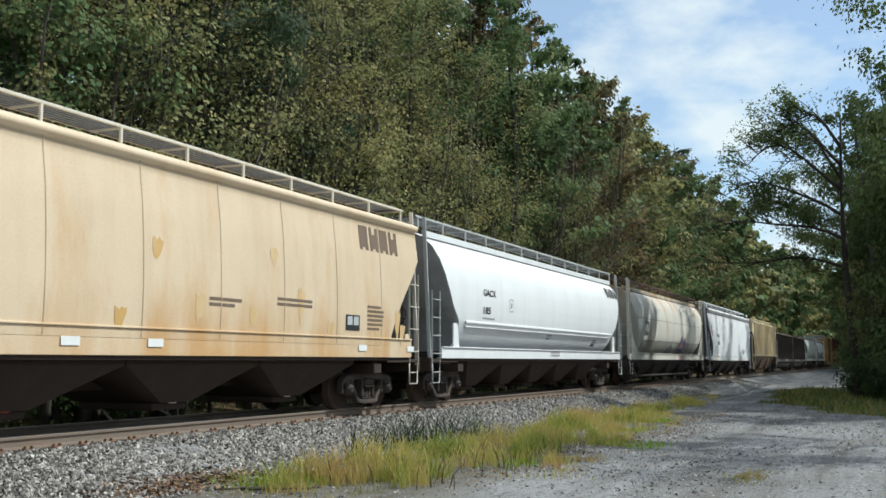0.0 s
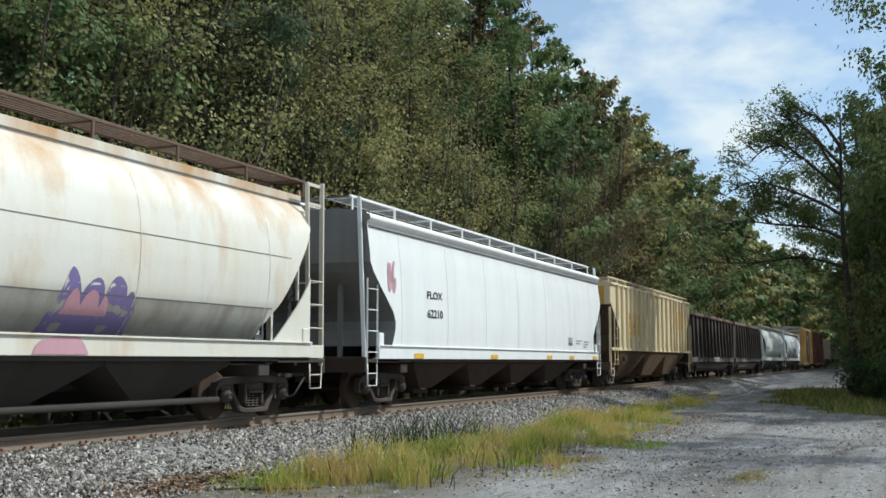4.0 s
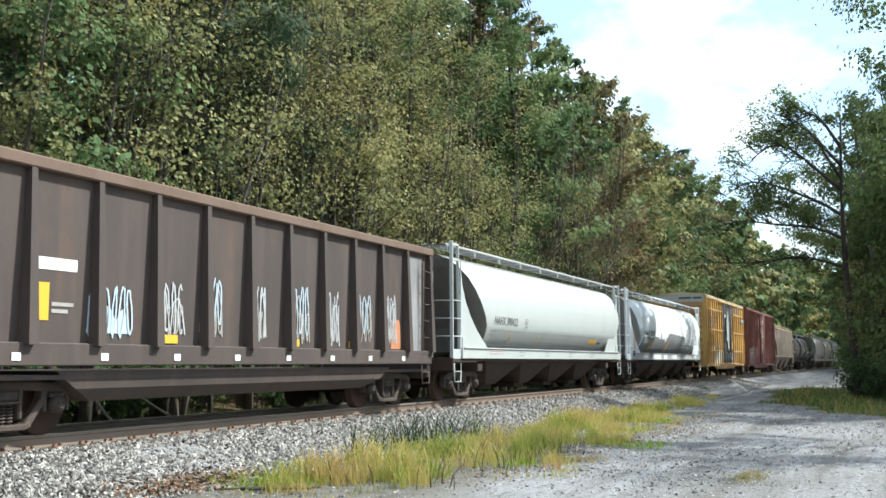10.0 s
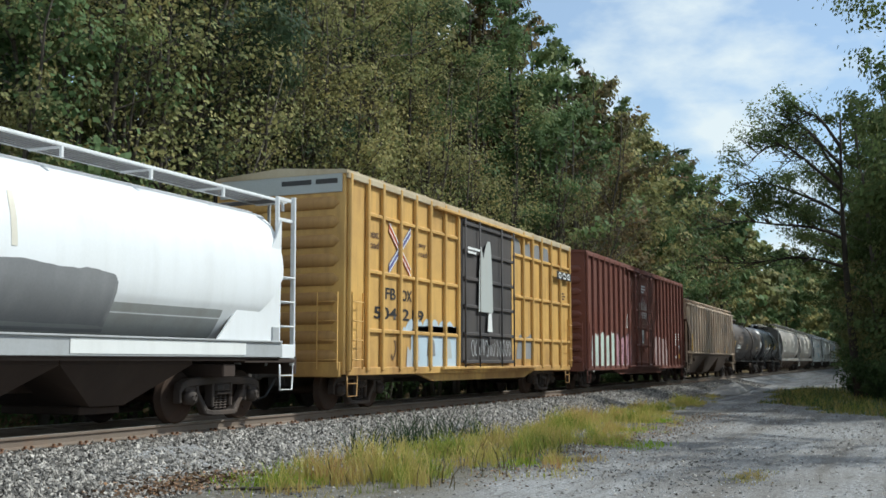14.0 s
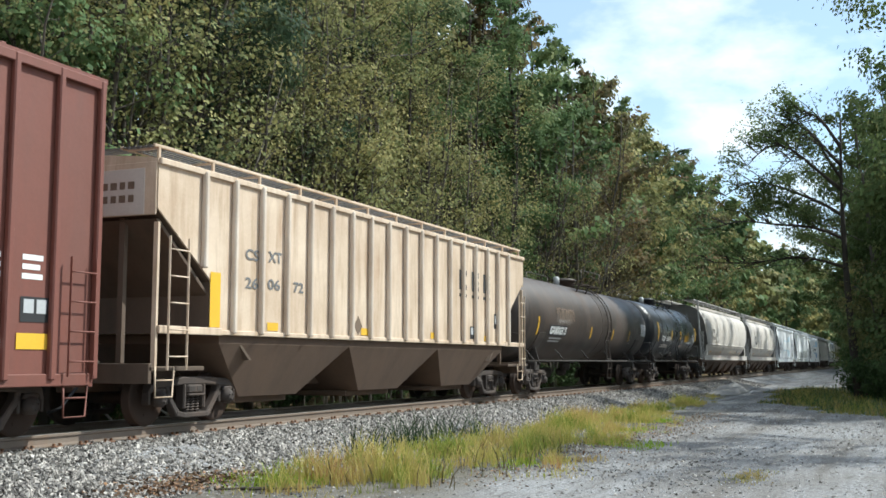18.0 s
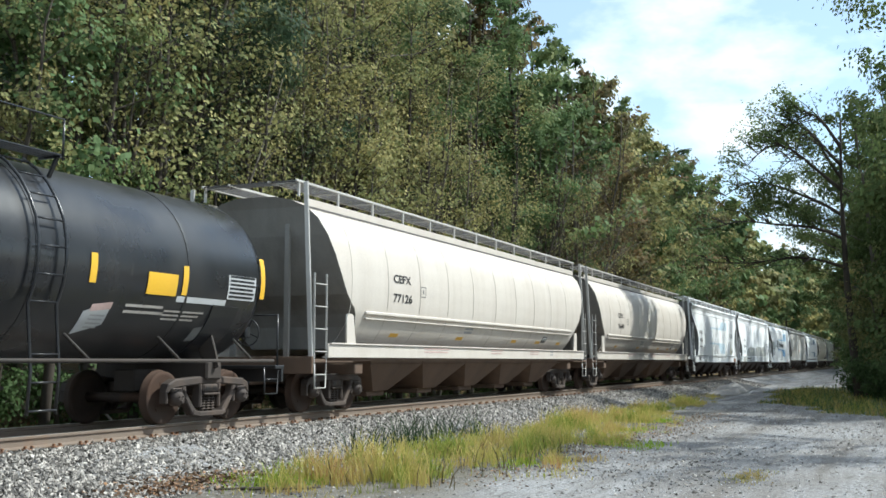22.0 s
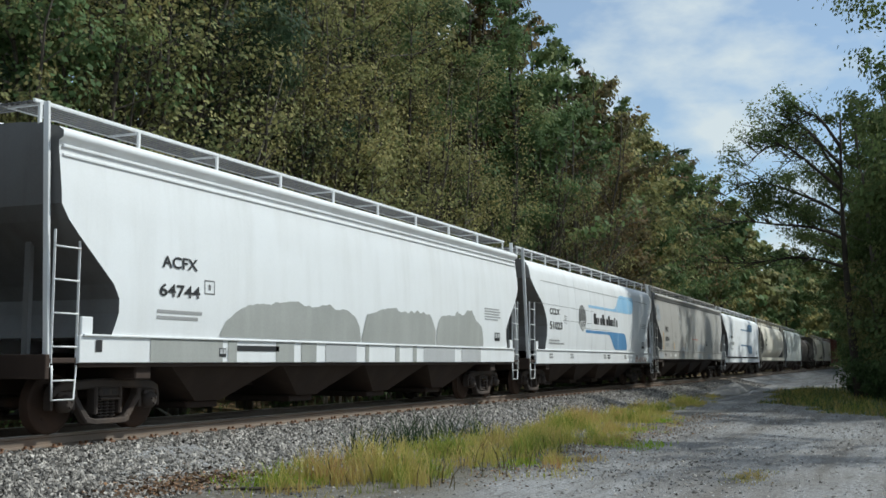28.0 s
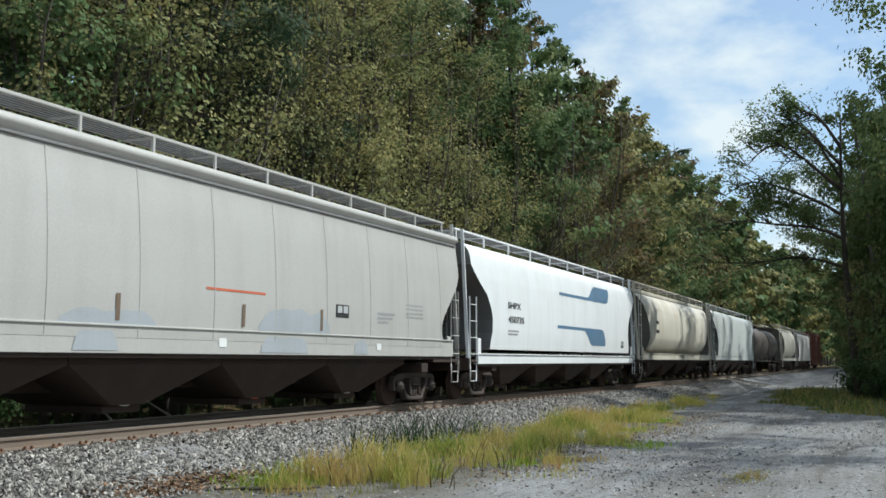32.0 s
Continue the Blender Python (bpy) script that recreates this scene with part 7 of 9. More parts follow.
SPECS = [
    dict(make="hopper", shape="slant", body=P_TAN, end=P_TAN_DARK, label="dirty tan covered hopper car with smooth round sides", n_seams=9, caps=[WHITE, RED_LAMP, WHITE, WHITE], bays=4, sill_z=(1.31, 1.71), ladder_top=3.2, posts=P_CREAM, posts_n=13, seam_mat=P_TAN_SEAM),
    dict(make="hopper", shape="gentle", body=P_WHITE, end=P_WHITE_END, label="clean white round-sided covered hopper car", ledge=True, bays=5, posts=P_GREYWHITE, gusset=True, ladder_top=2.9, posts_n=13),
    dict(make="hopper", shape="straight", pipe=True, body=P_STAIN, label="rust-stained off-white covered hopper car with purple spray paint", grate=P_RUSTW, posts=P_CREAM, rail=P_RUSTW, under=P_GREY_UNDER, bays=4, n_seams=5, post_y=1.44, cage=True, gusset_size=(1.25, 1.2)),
    dict(make="hopper", shape="lobe", body=P_WHITE, end=P_GREY_SHADE, label="white smooth-sided covered hopper car with yellow reflectors", seam_x=[-7.8 + 2.6 * k for k in range(7)], roof_band=[4.06], band_mat=P_GREY_SHADE, bays=4, caps=[WHITE], sill_z=(1.28, 1.56), ladder_top=2.95),
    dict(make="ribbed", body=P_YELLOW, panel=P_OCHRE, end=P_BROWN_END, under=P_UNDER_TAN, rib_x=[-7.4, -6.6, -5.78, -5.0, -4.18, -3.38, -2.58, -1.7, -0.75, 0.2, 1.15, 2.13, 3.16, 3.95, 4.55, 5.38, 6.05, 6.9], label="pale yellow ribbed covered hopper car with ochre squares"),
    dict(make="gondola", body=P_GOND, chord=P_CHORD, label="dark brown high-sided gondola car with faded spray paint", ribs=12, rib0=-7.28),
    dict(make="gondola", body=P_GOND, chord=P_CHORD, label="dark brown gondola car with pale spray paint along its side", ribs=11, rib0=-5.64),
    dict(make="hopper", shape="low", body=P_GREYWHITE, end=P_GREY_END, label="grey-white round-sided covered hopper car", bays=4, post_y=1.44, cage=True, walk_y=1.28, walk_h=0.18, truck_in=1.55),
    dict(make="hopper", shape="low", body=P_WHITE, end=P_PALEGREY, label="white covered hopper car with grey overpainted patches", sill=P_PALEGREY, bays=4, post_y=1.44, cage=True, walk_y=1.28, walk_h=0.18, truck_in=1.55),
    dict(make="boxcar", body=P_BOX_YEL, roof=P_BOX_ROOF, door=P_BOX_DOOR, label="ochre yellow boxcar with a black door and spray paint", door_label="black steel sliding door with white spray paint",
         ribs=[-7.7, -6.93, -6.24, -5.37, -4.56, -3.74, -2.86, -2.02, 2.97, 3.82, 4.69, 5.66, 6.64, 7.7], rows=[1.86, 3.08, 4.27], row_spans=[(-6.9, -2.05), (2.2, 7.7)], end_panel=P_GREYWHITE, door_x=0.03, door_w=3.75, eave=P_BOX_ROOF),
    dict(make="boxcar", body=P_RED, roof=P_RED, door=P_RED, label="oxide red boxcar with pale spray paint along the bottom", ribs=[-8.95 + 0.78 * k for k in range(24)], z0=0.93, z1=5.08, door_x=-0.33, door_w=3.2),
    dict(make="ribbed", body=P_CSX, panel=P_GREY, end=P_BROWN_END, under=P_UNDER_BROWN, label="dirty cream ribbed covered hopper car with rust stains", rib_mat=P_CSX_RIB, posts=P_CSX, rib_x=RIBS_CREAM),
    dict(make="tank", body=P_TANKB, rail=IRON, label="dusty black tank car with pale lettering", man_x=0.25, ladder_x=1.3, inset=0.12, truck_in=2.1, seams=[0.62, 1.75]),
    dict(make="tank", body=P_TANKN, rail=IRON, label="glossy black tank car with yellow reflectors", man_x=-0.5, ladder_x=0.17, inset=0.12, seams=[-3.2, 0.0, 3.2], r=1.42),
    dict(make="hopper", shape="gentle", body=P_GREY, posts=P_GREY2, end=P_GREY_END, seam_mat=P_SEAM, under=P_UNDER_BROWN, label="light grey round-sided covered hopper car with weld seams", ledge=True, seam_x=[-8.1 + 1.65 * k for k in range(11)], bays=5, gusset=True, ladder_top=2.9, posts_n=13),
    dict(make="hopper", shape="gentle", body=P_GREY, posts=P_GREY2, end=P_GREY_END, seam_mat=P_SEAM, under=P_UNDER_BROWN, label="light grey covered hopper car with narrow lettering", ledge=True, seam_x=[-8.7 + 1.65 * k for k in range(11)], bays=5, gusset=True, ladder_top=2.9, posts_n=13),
    dict(make="hopper", shape="bite_eave", body=P_WHITE, end=P_GREY_SHADE, label="white covered hopper car with pale blue stripes", roof_band=[4.08, 3.86], bays=4, sill_z=(1.18, 1.51), ladder_top=3.3),
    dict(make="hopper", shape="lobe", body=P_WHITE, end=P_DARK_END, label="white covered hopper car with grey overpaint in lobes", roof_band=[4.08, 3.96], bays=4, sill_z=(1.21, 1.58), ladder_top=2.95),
    dict(make="hopper", shape="bite", body=P_WHITE, end=P_GREY_SHADE, label="white covered hopper car with blue scrolls and a black emblem", seam_x=[-7.6 + 1.9 * k for k in range(9)], bays=4, sill_z=(1.16, 1.58), ladder_top=3.0, posts_n=13),
    dict(make="hopper", shape="lobe", body=P_GREY2, end=P_GREY_SHADE, label="mid-grey covered hopper car with pale patches", roof_band=[4.08], band_mat=P_GREY_SHADE, seam_x=[-7.9 + 1.82 * k for k in range(10)], caps=[RED_LAMP, WHITE], bays=4, sill_z=(1.34, 1.73), ladder_top=2.95, posts_n=13),
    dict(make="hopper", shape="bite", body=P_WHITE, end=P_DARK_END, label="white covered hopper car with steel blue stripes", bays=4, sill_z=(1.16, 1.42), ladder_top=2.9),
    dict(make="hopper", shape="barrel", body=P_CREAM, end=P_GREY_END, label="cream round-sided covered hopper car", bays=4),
    dict(make="hopper", shape="bite", body=P_GREYWHITE, end=P_GREY_SHADE, label="grey-white covered hopper car with its end in painted shade", bays=4),
    dict(make="tank", body=P_TANKB, label="dark grey tank car far back in the train"),
    dict(make="hopper", shape="barrel", body=P_CREAM, end=P_GREY_END, label="off-white covered hopper car far back in the train", bays=4),
    dict(make="hopper", shape="bite", body=P_GREY2, end=P_GREY_SHADE, label="grey covered hopper car far back in the train", bays=4),
    dict(make="boxcar", body=P_RED, roof=P_RED, door=P_RED, label="oxide red boxcar far back in the train", ribs=[-8.4 + 0.8 * k for k in range(22)], z1=4.8),
]


def build_train():
    for i, spec in enumerate(SPECS):
        a, b = JOINTS[i], JOINTS[i + 1]
        mid, half = BODIES[i] if i < len(BODIES) else ((a + b) / 2, (b - a) / 2 - 0.7)
        spec = dict(spec, half=half, ends=(a - mid, b - mid))
        if spec.get("n_seams"):
            spec["seams"] = seams(half, spec["n_seams"])
        if spec.get("seam_x"):
            spec["seams"] = [x for x in spec["seam_x"] if abs(x) < half - 1.2]
        if spec["make"] == "boxcar":
            spec["ribs"] = [x for x in spec["ribs"] if abs(x) < half]
        make = {"hopper": covered_hopper, "ribbed": ribbed_hopper, "boxcar": boxcar, "gondola": gondola, "tank": tank_car}[spec["make"]]
        car, surf = make(spec)
        TRAIN.append((car, mid, surf, spec))
        car.matrix_basis = pose(mid, TRACK_Y, BODY_Z)


build_train()


# ---------------------------------------------------------------- lettering, plates and spray paint on the cars
class Side:
    """The camera's side of one car; x is shifted by off to the car's middle."""

    def __init__(self, i, off):
        self.car, _, self.surf, self.spec = TRAIN[i]
        self.off = off
        self.sill = lambda z: -1.558

    def put(self, name, b, mat, label=""):
        return part(name, b, mat, self.car, label)

    def text(self, words, x0, x1, z0, z1, mat=BLACK, bold=0.02):
        part("lettering", text_mesh(words, mat, self.surf, x0 - self.off, x1 - self.off, z0, z1, bold), None, self.car)

    def block(self, x0, x1, z0, z1, mat, name="painted_patch", on=None, lift=0.006, slant=0.0):
        f = on or self.surf
        x0, x1 = x0 - self.off, x1 - self.off
        self.put(name, decal([(x0, z0, z1), ((x0 + x1) / 2, z0 + slant / 2, z1 + slant / 2), (x1, z0 + slant, z1 + slant)], f, lift), mat)

    def lobes(self, x0, x1, z0, z1, mat, seed, on=None, name="overpaint", **kw):
        self.put(name, bumpy(x0 - self.off, x1 - self.off, z0, z1, on or self.surf, seed, **kw), mat)

    def cover(self, z0, tops, mat, seed, lift=0.010, on=None, ragged=1.0):
        """Overpaint with a straight foot and an uneven top that goes through the given (x, z)."""
        xs, zs = [p[0] for p in tops], [p[1] for p in tops]
        n = max(8, int((xs[-1] - xs[0]) / 0.07))
        cols = []
        for i in range(n + 1):
            x = xs[0] + (xs[-1] - xs[0]) * i / n
            cols.append((x - self.off, z0, max(z0 + 0.01, float(np.interp(x, xs, zs)) + ragged * 0.022 * noise.noise((x * 6, seed, 1)) + 0.03 * noise.noise((x * 1.7, seed, 2)))))
        self.put("overpaint", decal(cols, on or self.surf, lift), mat)

    def tag(self, x0, x1, z0, z1, mat, seed, strokes=4, width=0.05, on=None):
        for b in scribble(x0 - self.off, x1 - self.off, z0, z1, on or self.surf, seed, strokes, width):
            self.put("spray_stroke", b, mat)

    def bubbles(self, x0, x1, z0, z1, n, fill, line, seed, on=None, lift=0.017, thin=0.045):
        """A row of fat rounded shapes, filled and outlined, that spell nothing."""
        rng = random.Random(seed)
        f = on or self.surf
        w = (x1 - x0) / n
        for k in range(n):
            cx, cz = x0 + w * (k + 0.5) - self.off, (z0 + z1) / 2 + rng.uniform(-0.06, 0.06)
            rx, rz = w * 0.53, (z1 - z0) / 2 * rng.uniform(0.9, 1.05)
            u = lift + 0.005 * (k % 2)
            p = self.put("spray_outline", blob(cx, cz, rx, rz, f, seed + k, 1.0, u), line)
            part("spray_fill", blob(cx, cz, rx - thin * 1.1, rz - thin * 1.1, f, seed + k, 1.0, u + 0.002), fill, p)
            h = rng.choice((-1, 1))
            ph = rng.uniform(0, 6.28)
            arc = [(cx + rx * 0.5 * h * math.sin(ph + 3.4 * i / 12), cz + rz * (0.62 - 1.25 * i / 12 + 0.18 * math.cos(ph + 2.5 * i / 12))) for i in range(13)]
            part("spray_stroke", ribbon(arc, f, thin, u + 0.0035), line, p)
            if k % 2:
                part("spray_stroke", ribbon([(cx - rx * 0.3, cz - rz * 0.7), (cx - rx * 0.1, cz - rz * 0.1), (cx + rx * 0.05, cz + rz * 0.45)], f, thin * 0.9, u + 0.0035), line, p)

    def humps(self, x0, x1, z0, z1, n, mat, seed, width=0.05, on=None):
        """A looping line that runs along in arches."""
        rng = random.Random(seed)
        f = on or self.surf
        w = (x1 - x0) / n
        for k in range(n):
            a, hi, lo = x0 + w * k - self.off, z1 - rng.uniform(0, 0.25) * (z1 - z0), z0 + rng.uniform(0, 0.3) * (z1 - z0)
            pts = [(a + w * i / 10 + 0.06 * w * math.sin(i * 1.3 + k), lo + (hi - lo) * math.sin(math.pi * i / 10) ** 0.6) for i in range(11)]
            self.put("spray_stroke", ribbon(pts, f, width * rng.uniform(0.8, 1.3), 0.009 + 0.001 * (k % 2)), mat)

    def small(self, x, z, widths, mat=FADED, h=0.05, pitch=0.09, on=None, lift=0.006):
        mat = FADED_PRINT if mat is FADED else mat
        self.put("small_print", bars(x - self.off, z, widths, on or self.surf, h, pitch, lift), mat)

    def plate(self, x0, x1, z0, z1, on=None):
        """A black data plate with a pale grid."""
        f = on or self.surf
        a, c = x0 - self.off, x1 - self.off
        p = self.put("data_plate", rect(a, c, z0, z1, f, 0.008), BLACK)
        b = Build()
        for u, v in ((0.1, 0.45), (0.55, 0.9)):
            k = rect(a + (c - a) * u, a + (c - a) * v, z0 + (z1 - z0) * 0.35, z0 + (z1 - z0) * 0.9, f, 0.013)
            b.add(k.v, k.f)
        part("plate_field", b, PALE_COVER, p)

    def reflector(self, x0, x1, z0, z1, on=None, mat=REFLECT):
        self.block(x0, x1, z0, z1, mat, "reflector", on, 0.012)

    def frame_mark(self, x0, x1, z0, z1, mat=FADED):
        """An empty outlined box."""
        b, w = Build(), 0.018
        a, c = x0 - self.off, x1 - self.off
        for q in ((a, c, z0, z0 + w), (a, c, z1 - w, z1), (a, a + w, z0, z1), (c - w, c, z0, z1)):
            k = rect(*q, self.surf)
            b.add(k.v, k.f)
        k = rect((a + c) / 2 - 0.03, (a + c) / 2 + 0.03, z0 + (z1 - z0) * 0.3, z0 + (z1 - z0) * 0.7, self.surf)
        b.add(k.v, k.f)
        self.put("stencilled_box", b, mat)


def logo_blocks(s, x0, x1, z0, z1, n, mat, lean=0.0):
    """A maker's mark as plain leaning blocks."""
    w = (x1 - x0) / n
    for k in range(n):
        a = x0 + k * w - s.off
        f = s.surf
        cols = [(a + w * u, z0 + (0.12 * (z1 - z0) if 0.3 < u < 0.6 else 0), z1 - (0.30 * (z1 - z0) if (0.3 < u < 0.6 and k % 2) else 0)) for u in (0.05, 0.28, 0.31, 0.58, 0.61, 0.86)]
        s.put("maker_mark", decal([(x + 0.0, p - lean * k, q - lean * k) for x, p, q in cols], f, 0.008), mat)


def wave_stripe(s, x0, x1, z, mat, up, w0=0.12, rise=0.55):
    """A thin stripe that swells into a rounded flag at its far end."""
    cols = []
    n = 26
    for k in range(n + 1):
        u = k / n
        x = x0 + (x1 - x0) * u - s.off
        t = min(1.0, max(0.0, (u - 0.52) / 0.18))
        t = t * t * (3 - 2 * t)
        tip = 1.0 if u < 0.9 else math.sqrt(max(0.0, 1 - ((u - 0.9) / 0.1) ** 2))
        if up:
            lo, hi = z, z + w0 + rise * t
            lo = lo + (hi - lo) * (1 - tip) * 0.6
        else:
            lo, hi = z - rise * t, z + w0
            hi = hi - (1 - tip) * (hi - lo) * 0.65
        cols.append((x, lo, hi))
    s.put("painted_stripe", decal(cols, s.surf, 0.006, rows=7), mat)


def mark_train():
    # 0: tan hopper
    s = Side(0, 0.0)
    logo_blocks(s, 6.8, 8.65, 3.52, 4.02, 4, FADED_BROWN, 0.0)
    s.plate(6.12, 6.7, 1.84, 2.15)
    s.block(-9.1, 9.1, 1.695, 1.72, FADED_BROWN, "sill_edge", on=lambda z: -1.575)
    rng = random.Random(12)
    for x, z, h in ((1.25, 2.25, 0.55), (2.75, 2.1, 0.45), (4.3, 2.5, 0.7), (8.35, 2.3, 0.8), (8.6, 2.0, 0.5), (-0.6, 1.95, 0.4), (-3.2, 2.3, 0.6), (-5.5, 2.2, 0.7), (5.4, 1.95, 0.35), (7.4, 2.0, 0.4), (-7.0, 2.4, 0.8), (0.2, 3.0, 0.3), (3.4, 3.15, 0.3)):
        cols = [(x + 0.05 * k - s.off, z - h * (0.35 + 0.65 * math.sin(math.pi * (k + 0.5) / 5)) * rng.uniform(0.6, 1.0), z + rng.uniform(-0.05, 0.08)) for k in range(6)]
        s.put("rust_streak", decal(cols, s.surf, 0.005), P_RUST_STREAK)
    s.small(7.04, 2.32, [0.6, 0.75, 0.75, 0.7, 0.7, 0.55], FADED_BROWN)
    s.small(3.6, 2.3, [1.2, 1.2], FADED_BROWN)
    s.small(1.6, 2.2, [0.9, 0.7], FADED_BROWN)
    for x in (-1.6, 0.15, 6.7, 9.0):
        s.reflector(x, x + 0.35, 1.44, 1.56, s.sill, WHITE)
    # 1: white hopper
    s = Side(1, 0.2)
    s.text("GACX", -5.92, -4.99, 2.94, 3.12)
    s.text("185", -5.92, -5.38, 2.47, 2.66)
    s.frame_mark(-3.9, -3.6, 2.6, 2.95)
    s.small(-5.95, 2.33, [0.9], FADED)
    logo_blocks(s, 7.35, 9.0, 3.62, 4.0, 4, BLACK)
    s.plate(5.4, 5.87, 1.76, 1.98)
    s.small(0.0, 1.48, [0.95, 0.95], FADED, on=s.sill)
    s.small(-0.1, 2.0, [0.5, 0.4])
    # 2: stained hopper
    s = Side(2, 0.45)
    s.text("GPFX", -5.95, -5.18, 2.82, 2.98)
    s.text("10280", -5.95, -5.1, 2.35, 2.53)
    s.frame_mark(-4.95, -4.7, 2.5, 2.75)
    s.lobes(2.24, 4.0, 1.58, 2.42, P_PURPLE, 3, name="spray_paint", lobe=0.25, amp=0.45)
    s.lobes(2.5, 3.4, 1.85, 2.2, P_PINK, 5, name="spray_paint", lobe=0.2, amp=0.7, lift=0.011)
    s.lobes(1.9, 2.9, 1.32, 1.55, P_PINK, 7, on=s.sill, name="spray_paint")
    s.lobes(-0.4, 1.05, 1.62, 2.0, GREY_COVER, 8, name="overpaint")
    s.block(-7.4, 8.0, 3.06, 3.075, FADED, "weld_line")
    # painted shade, with dirt, where the side curves under the bulge
    s.block(-6.2, 7.4, 1.62, 2.13, P_BELLY_SHADE, "dirt_band", lift=0.004)
    s.block(-6.1, 7.5, 2.13, 2.15, FADED, "weld_line")
    # 3: white hopper with reflectors
    s = Side(3, 0.6)
    s.text("FLOX", -5.84, -4.94, 2.67, 2.85)
    s.text("62210", -5.84, -4.95, 2.23, 2.43)
    s.tag(-7.9, -7.45, 2.7, 3.4, P_PINK, 4, 2, 0.08)
    s.plate(5.61, 6.03, 1.75, 2.0)
    s.small(6.47, 1.89, [0.7, 0.5], FADED)
    s.small(7.4, 1.87, [0.7, 0.6, 0.4], FADED)
    for x in (-6.5, -1.6, 3.3, 5.76, 8.67):
        s.reflector(x, x + 0.5, 1.30, 1.41, s.sill)
    # 4: yellow ribbed hopper
    s = Side(4, 0.6)
    for a, b, lo, hi in ((-5.08, -4.44, 2.29, 3.2), (-4.40, -3.70, 2.29, 3.25), (-3.46, -2.87, 2.29, 3.15), (4.62, 5.12, 2.78, 3.4), (5.22, 5.95, 2.82, 3.72), (6.05, 6.6, 2.82, 3.75)):
        s.block(a, b, lo, hi, P_OCHRE)
    s.text("NA", -4.95, -4.58, 2.93, 3.1, P_BROWN_TXT)
    s.text("HX", -4.25, -3.95, 2.93, 3.1, P_BROWN_TXT)
    s.text("65", -4.95, -4.58, 2.6, 2.78, P_BROWN_TXT)
    s.text("516", -4.3, -3.85, 2.6, 2.78, P_BROWN_TXT)
    s.put("painted_disc", decal([(-2.49 + 0.10 * math.cos(a) - s.off, 2.17 - 0.10 * abs(math.sin(a)), 2.17 + 0.10 * abs(math.sin(a))) for a in [math.pi - math.pi * k / 10 for k in range(11)]], s.surf, 0.01), P_GREEN)
    s.plate(6.12, 6.5, 1.94, 2.1)
    for x in (-2.8, 2.67):
        s.reflector(x, x + 0.1, 1.8, 2.2)
    for k in range(9):
        s.small(-6.0 + k * 1.4, 2.1 - 0.07 * (k % 3), [0.35, 0.5, 0.3], P_DIRT, h=0.05, pitch=0.1)
    # 5, 6: gondolas
    s = Side(5, 0.2)
    s.block(-5.78, -4.9, 2.4, 2.57, WHITE)
    s.block(-5.8, -5.5, 1.78, 2.22, REFLECT)
    s.small(-5.4, 1.95, [0.4, 0.45, 0.4], FADED_PALE)
    s.block(-6.75, -6.42, 1.45, 3.6, P_GOND_END)
    s.block(-7.5, -5.9, 1.22, 1.46, P_GOND_END, on=lambda z: -1.535)
    s.small(-4.4, 1.95, [0.5, 0.5, 0.4], FADED_PALE)
    for k, x in enumerate((-3.35, -2.2)):
        a = x - s.off
        s.put("spray_outline", decal([(a, 1.50, 2.24), (a + 0.14, 1.50, 2.36), (a + 0.9, 1.50 + 0.02 * k, 2.44), (a + 0.93, 1.53, 2.1)], s.surf, 0.006), P_CREAM)
        s.put("spray_fill", decal([(a + 0.04, 1.52, 2.20), (a + 0.16, 1.52, 2.31), (a + 0.84, 1.52, 2.38), (a + 0.87, 1.56, 2.05)], s.surf, 0.011), P_SALMON)
        s.put("spray_stroke", ribbon([(a + 0.3, 2.12), (a + 0.68, 2.16), (a + 0.42, 1.92), (a + 0.62, 1.9), (a + 0.36, 1.66), (a + 0.74, 1.7)], s.surf, 0.035, 0.016), P_CREAM)
    s.humps(-0.95, 0.05, 1.55, 2.2, 2, FADED_BROWN2, 13, 0.035)
    s.humps(-0.95, 0.05, 1.5, 2.0, 3, FADED_BROWN2, 18, 0.04)
    s.humps(0.35, 1.4, 1.52, 2.2, 3, FADED_PALE, 17, 0.03)
    s.lobes(0.35, 1.4, 1.50, 1.75, FADED_BROWN2, 5, name="spray_paint", lobe=0.16, amp=0.8)
    s.humps(1.75, 2.7, 2.05, 2.55, 2, FADED_PALE, 14, 0.03)
    s.humps(2.95, 3.9, 2.0, 2.6, 2, FADED_PALE, 19, 0.03)
    s.humps(4.2, 4.7, 1.9, 2.5, 1, FADED_PALE, 20, 0.025)
    s.lobes(1.75, 2.75, 1.50, 1.92, FADED_PALE, 6, name="spray_paint", lobe=0.2, amp=0.85, lift=0.006)
    s.lobes(2.95, 3.95, 1.50, 1.78, FADED_PALE, 7, name="spray_paint", lobe=0.25, amp=0.8, lift=0.006)
    for x in (-3.2, -0.7, 1.9, 3.1, 5.4):
        s.reflector(x, x + 0.45, 1.52, 1.66)
    s.bubbles(-0.3, 1.6, 1.19, 1.44, 6, FADED_BROWN2, P_CREAM, 15, on=lambda z: -1.53)
    s.bubbles(1.95, 2.6, 1.22, 1.42, 3, P_GOND, FADED_PALE, 16, on=lambda z: -1.53)
    s.frame_mark(4.45, 5.0, 1.6, 2.0, FADED_PALE)
    s.frame_mark(5.5, 6.2, 1.6, 2.05, FADED_PALE)
    for k in range(9):
        s.block(-6.5 + k * 1.6, -6.35 + k * 1.6, 1.24, 1.34, WHITE, "reflector", lambda z: -1.53)
    s = Side(6, 0.32)
    s.block(-5.28, -4.4, 2.42, 2.58, WHITE)
    s.block(-5.24, -4.9, 1.76, 2.25, REFLECT)
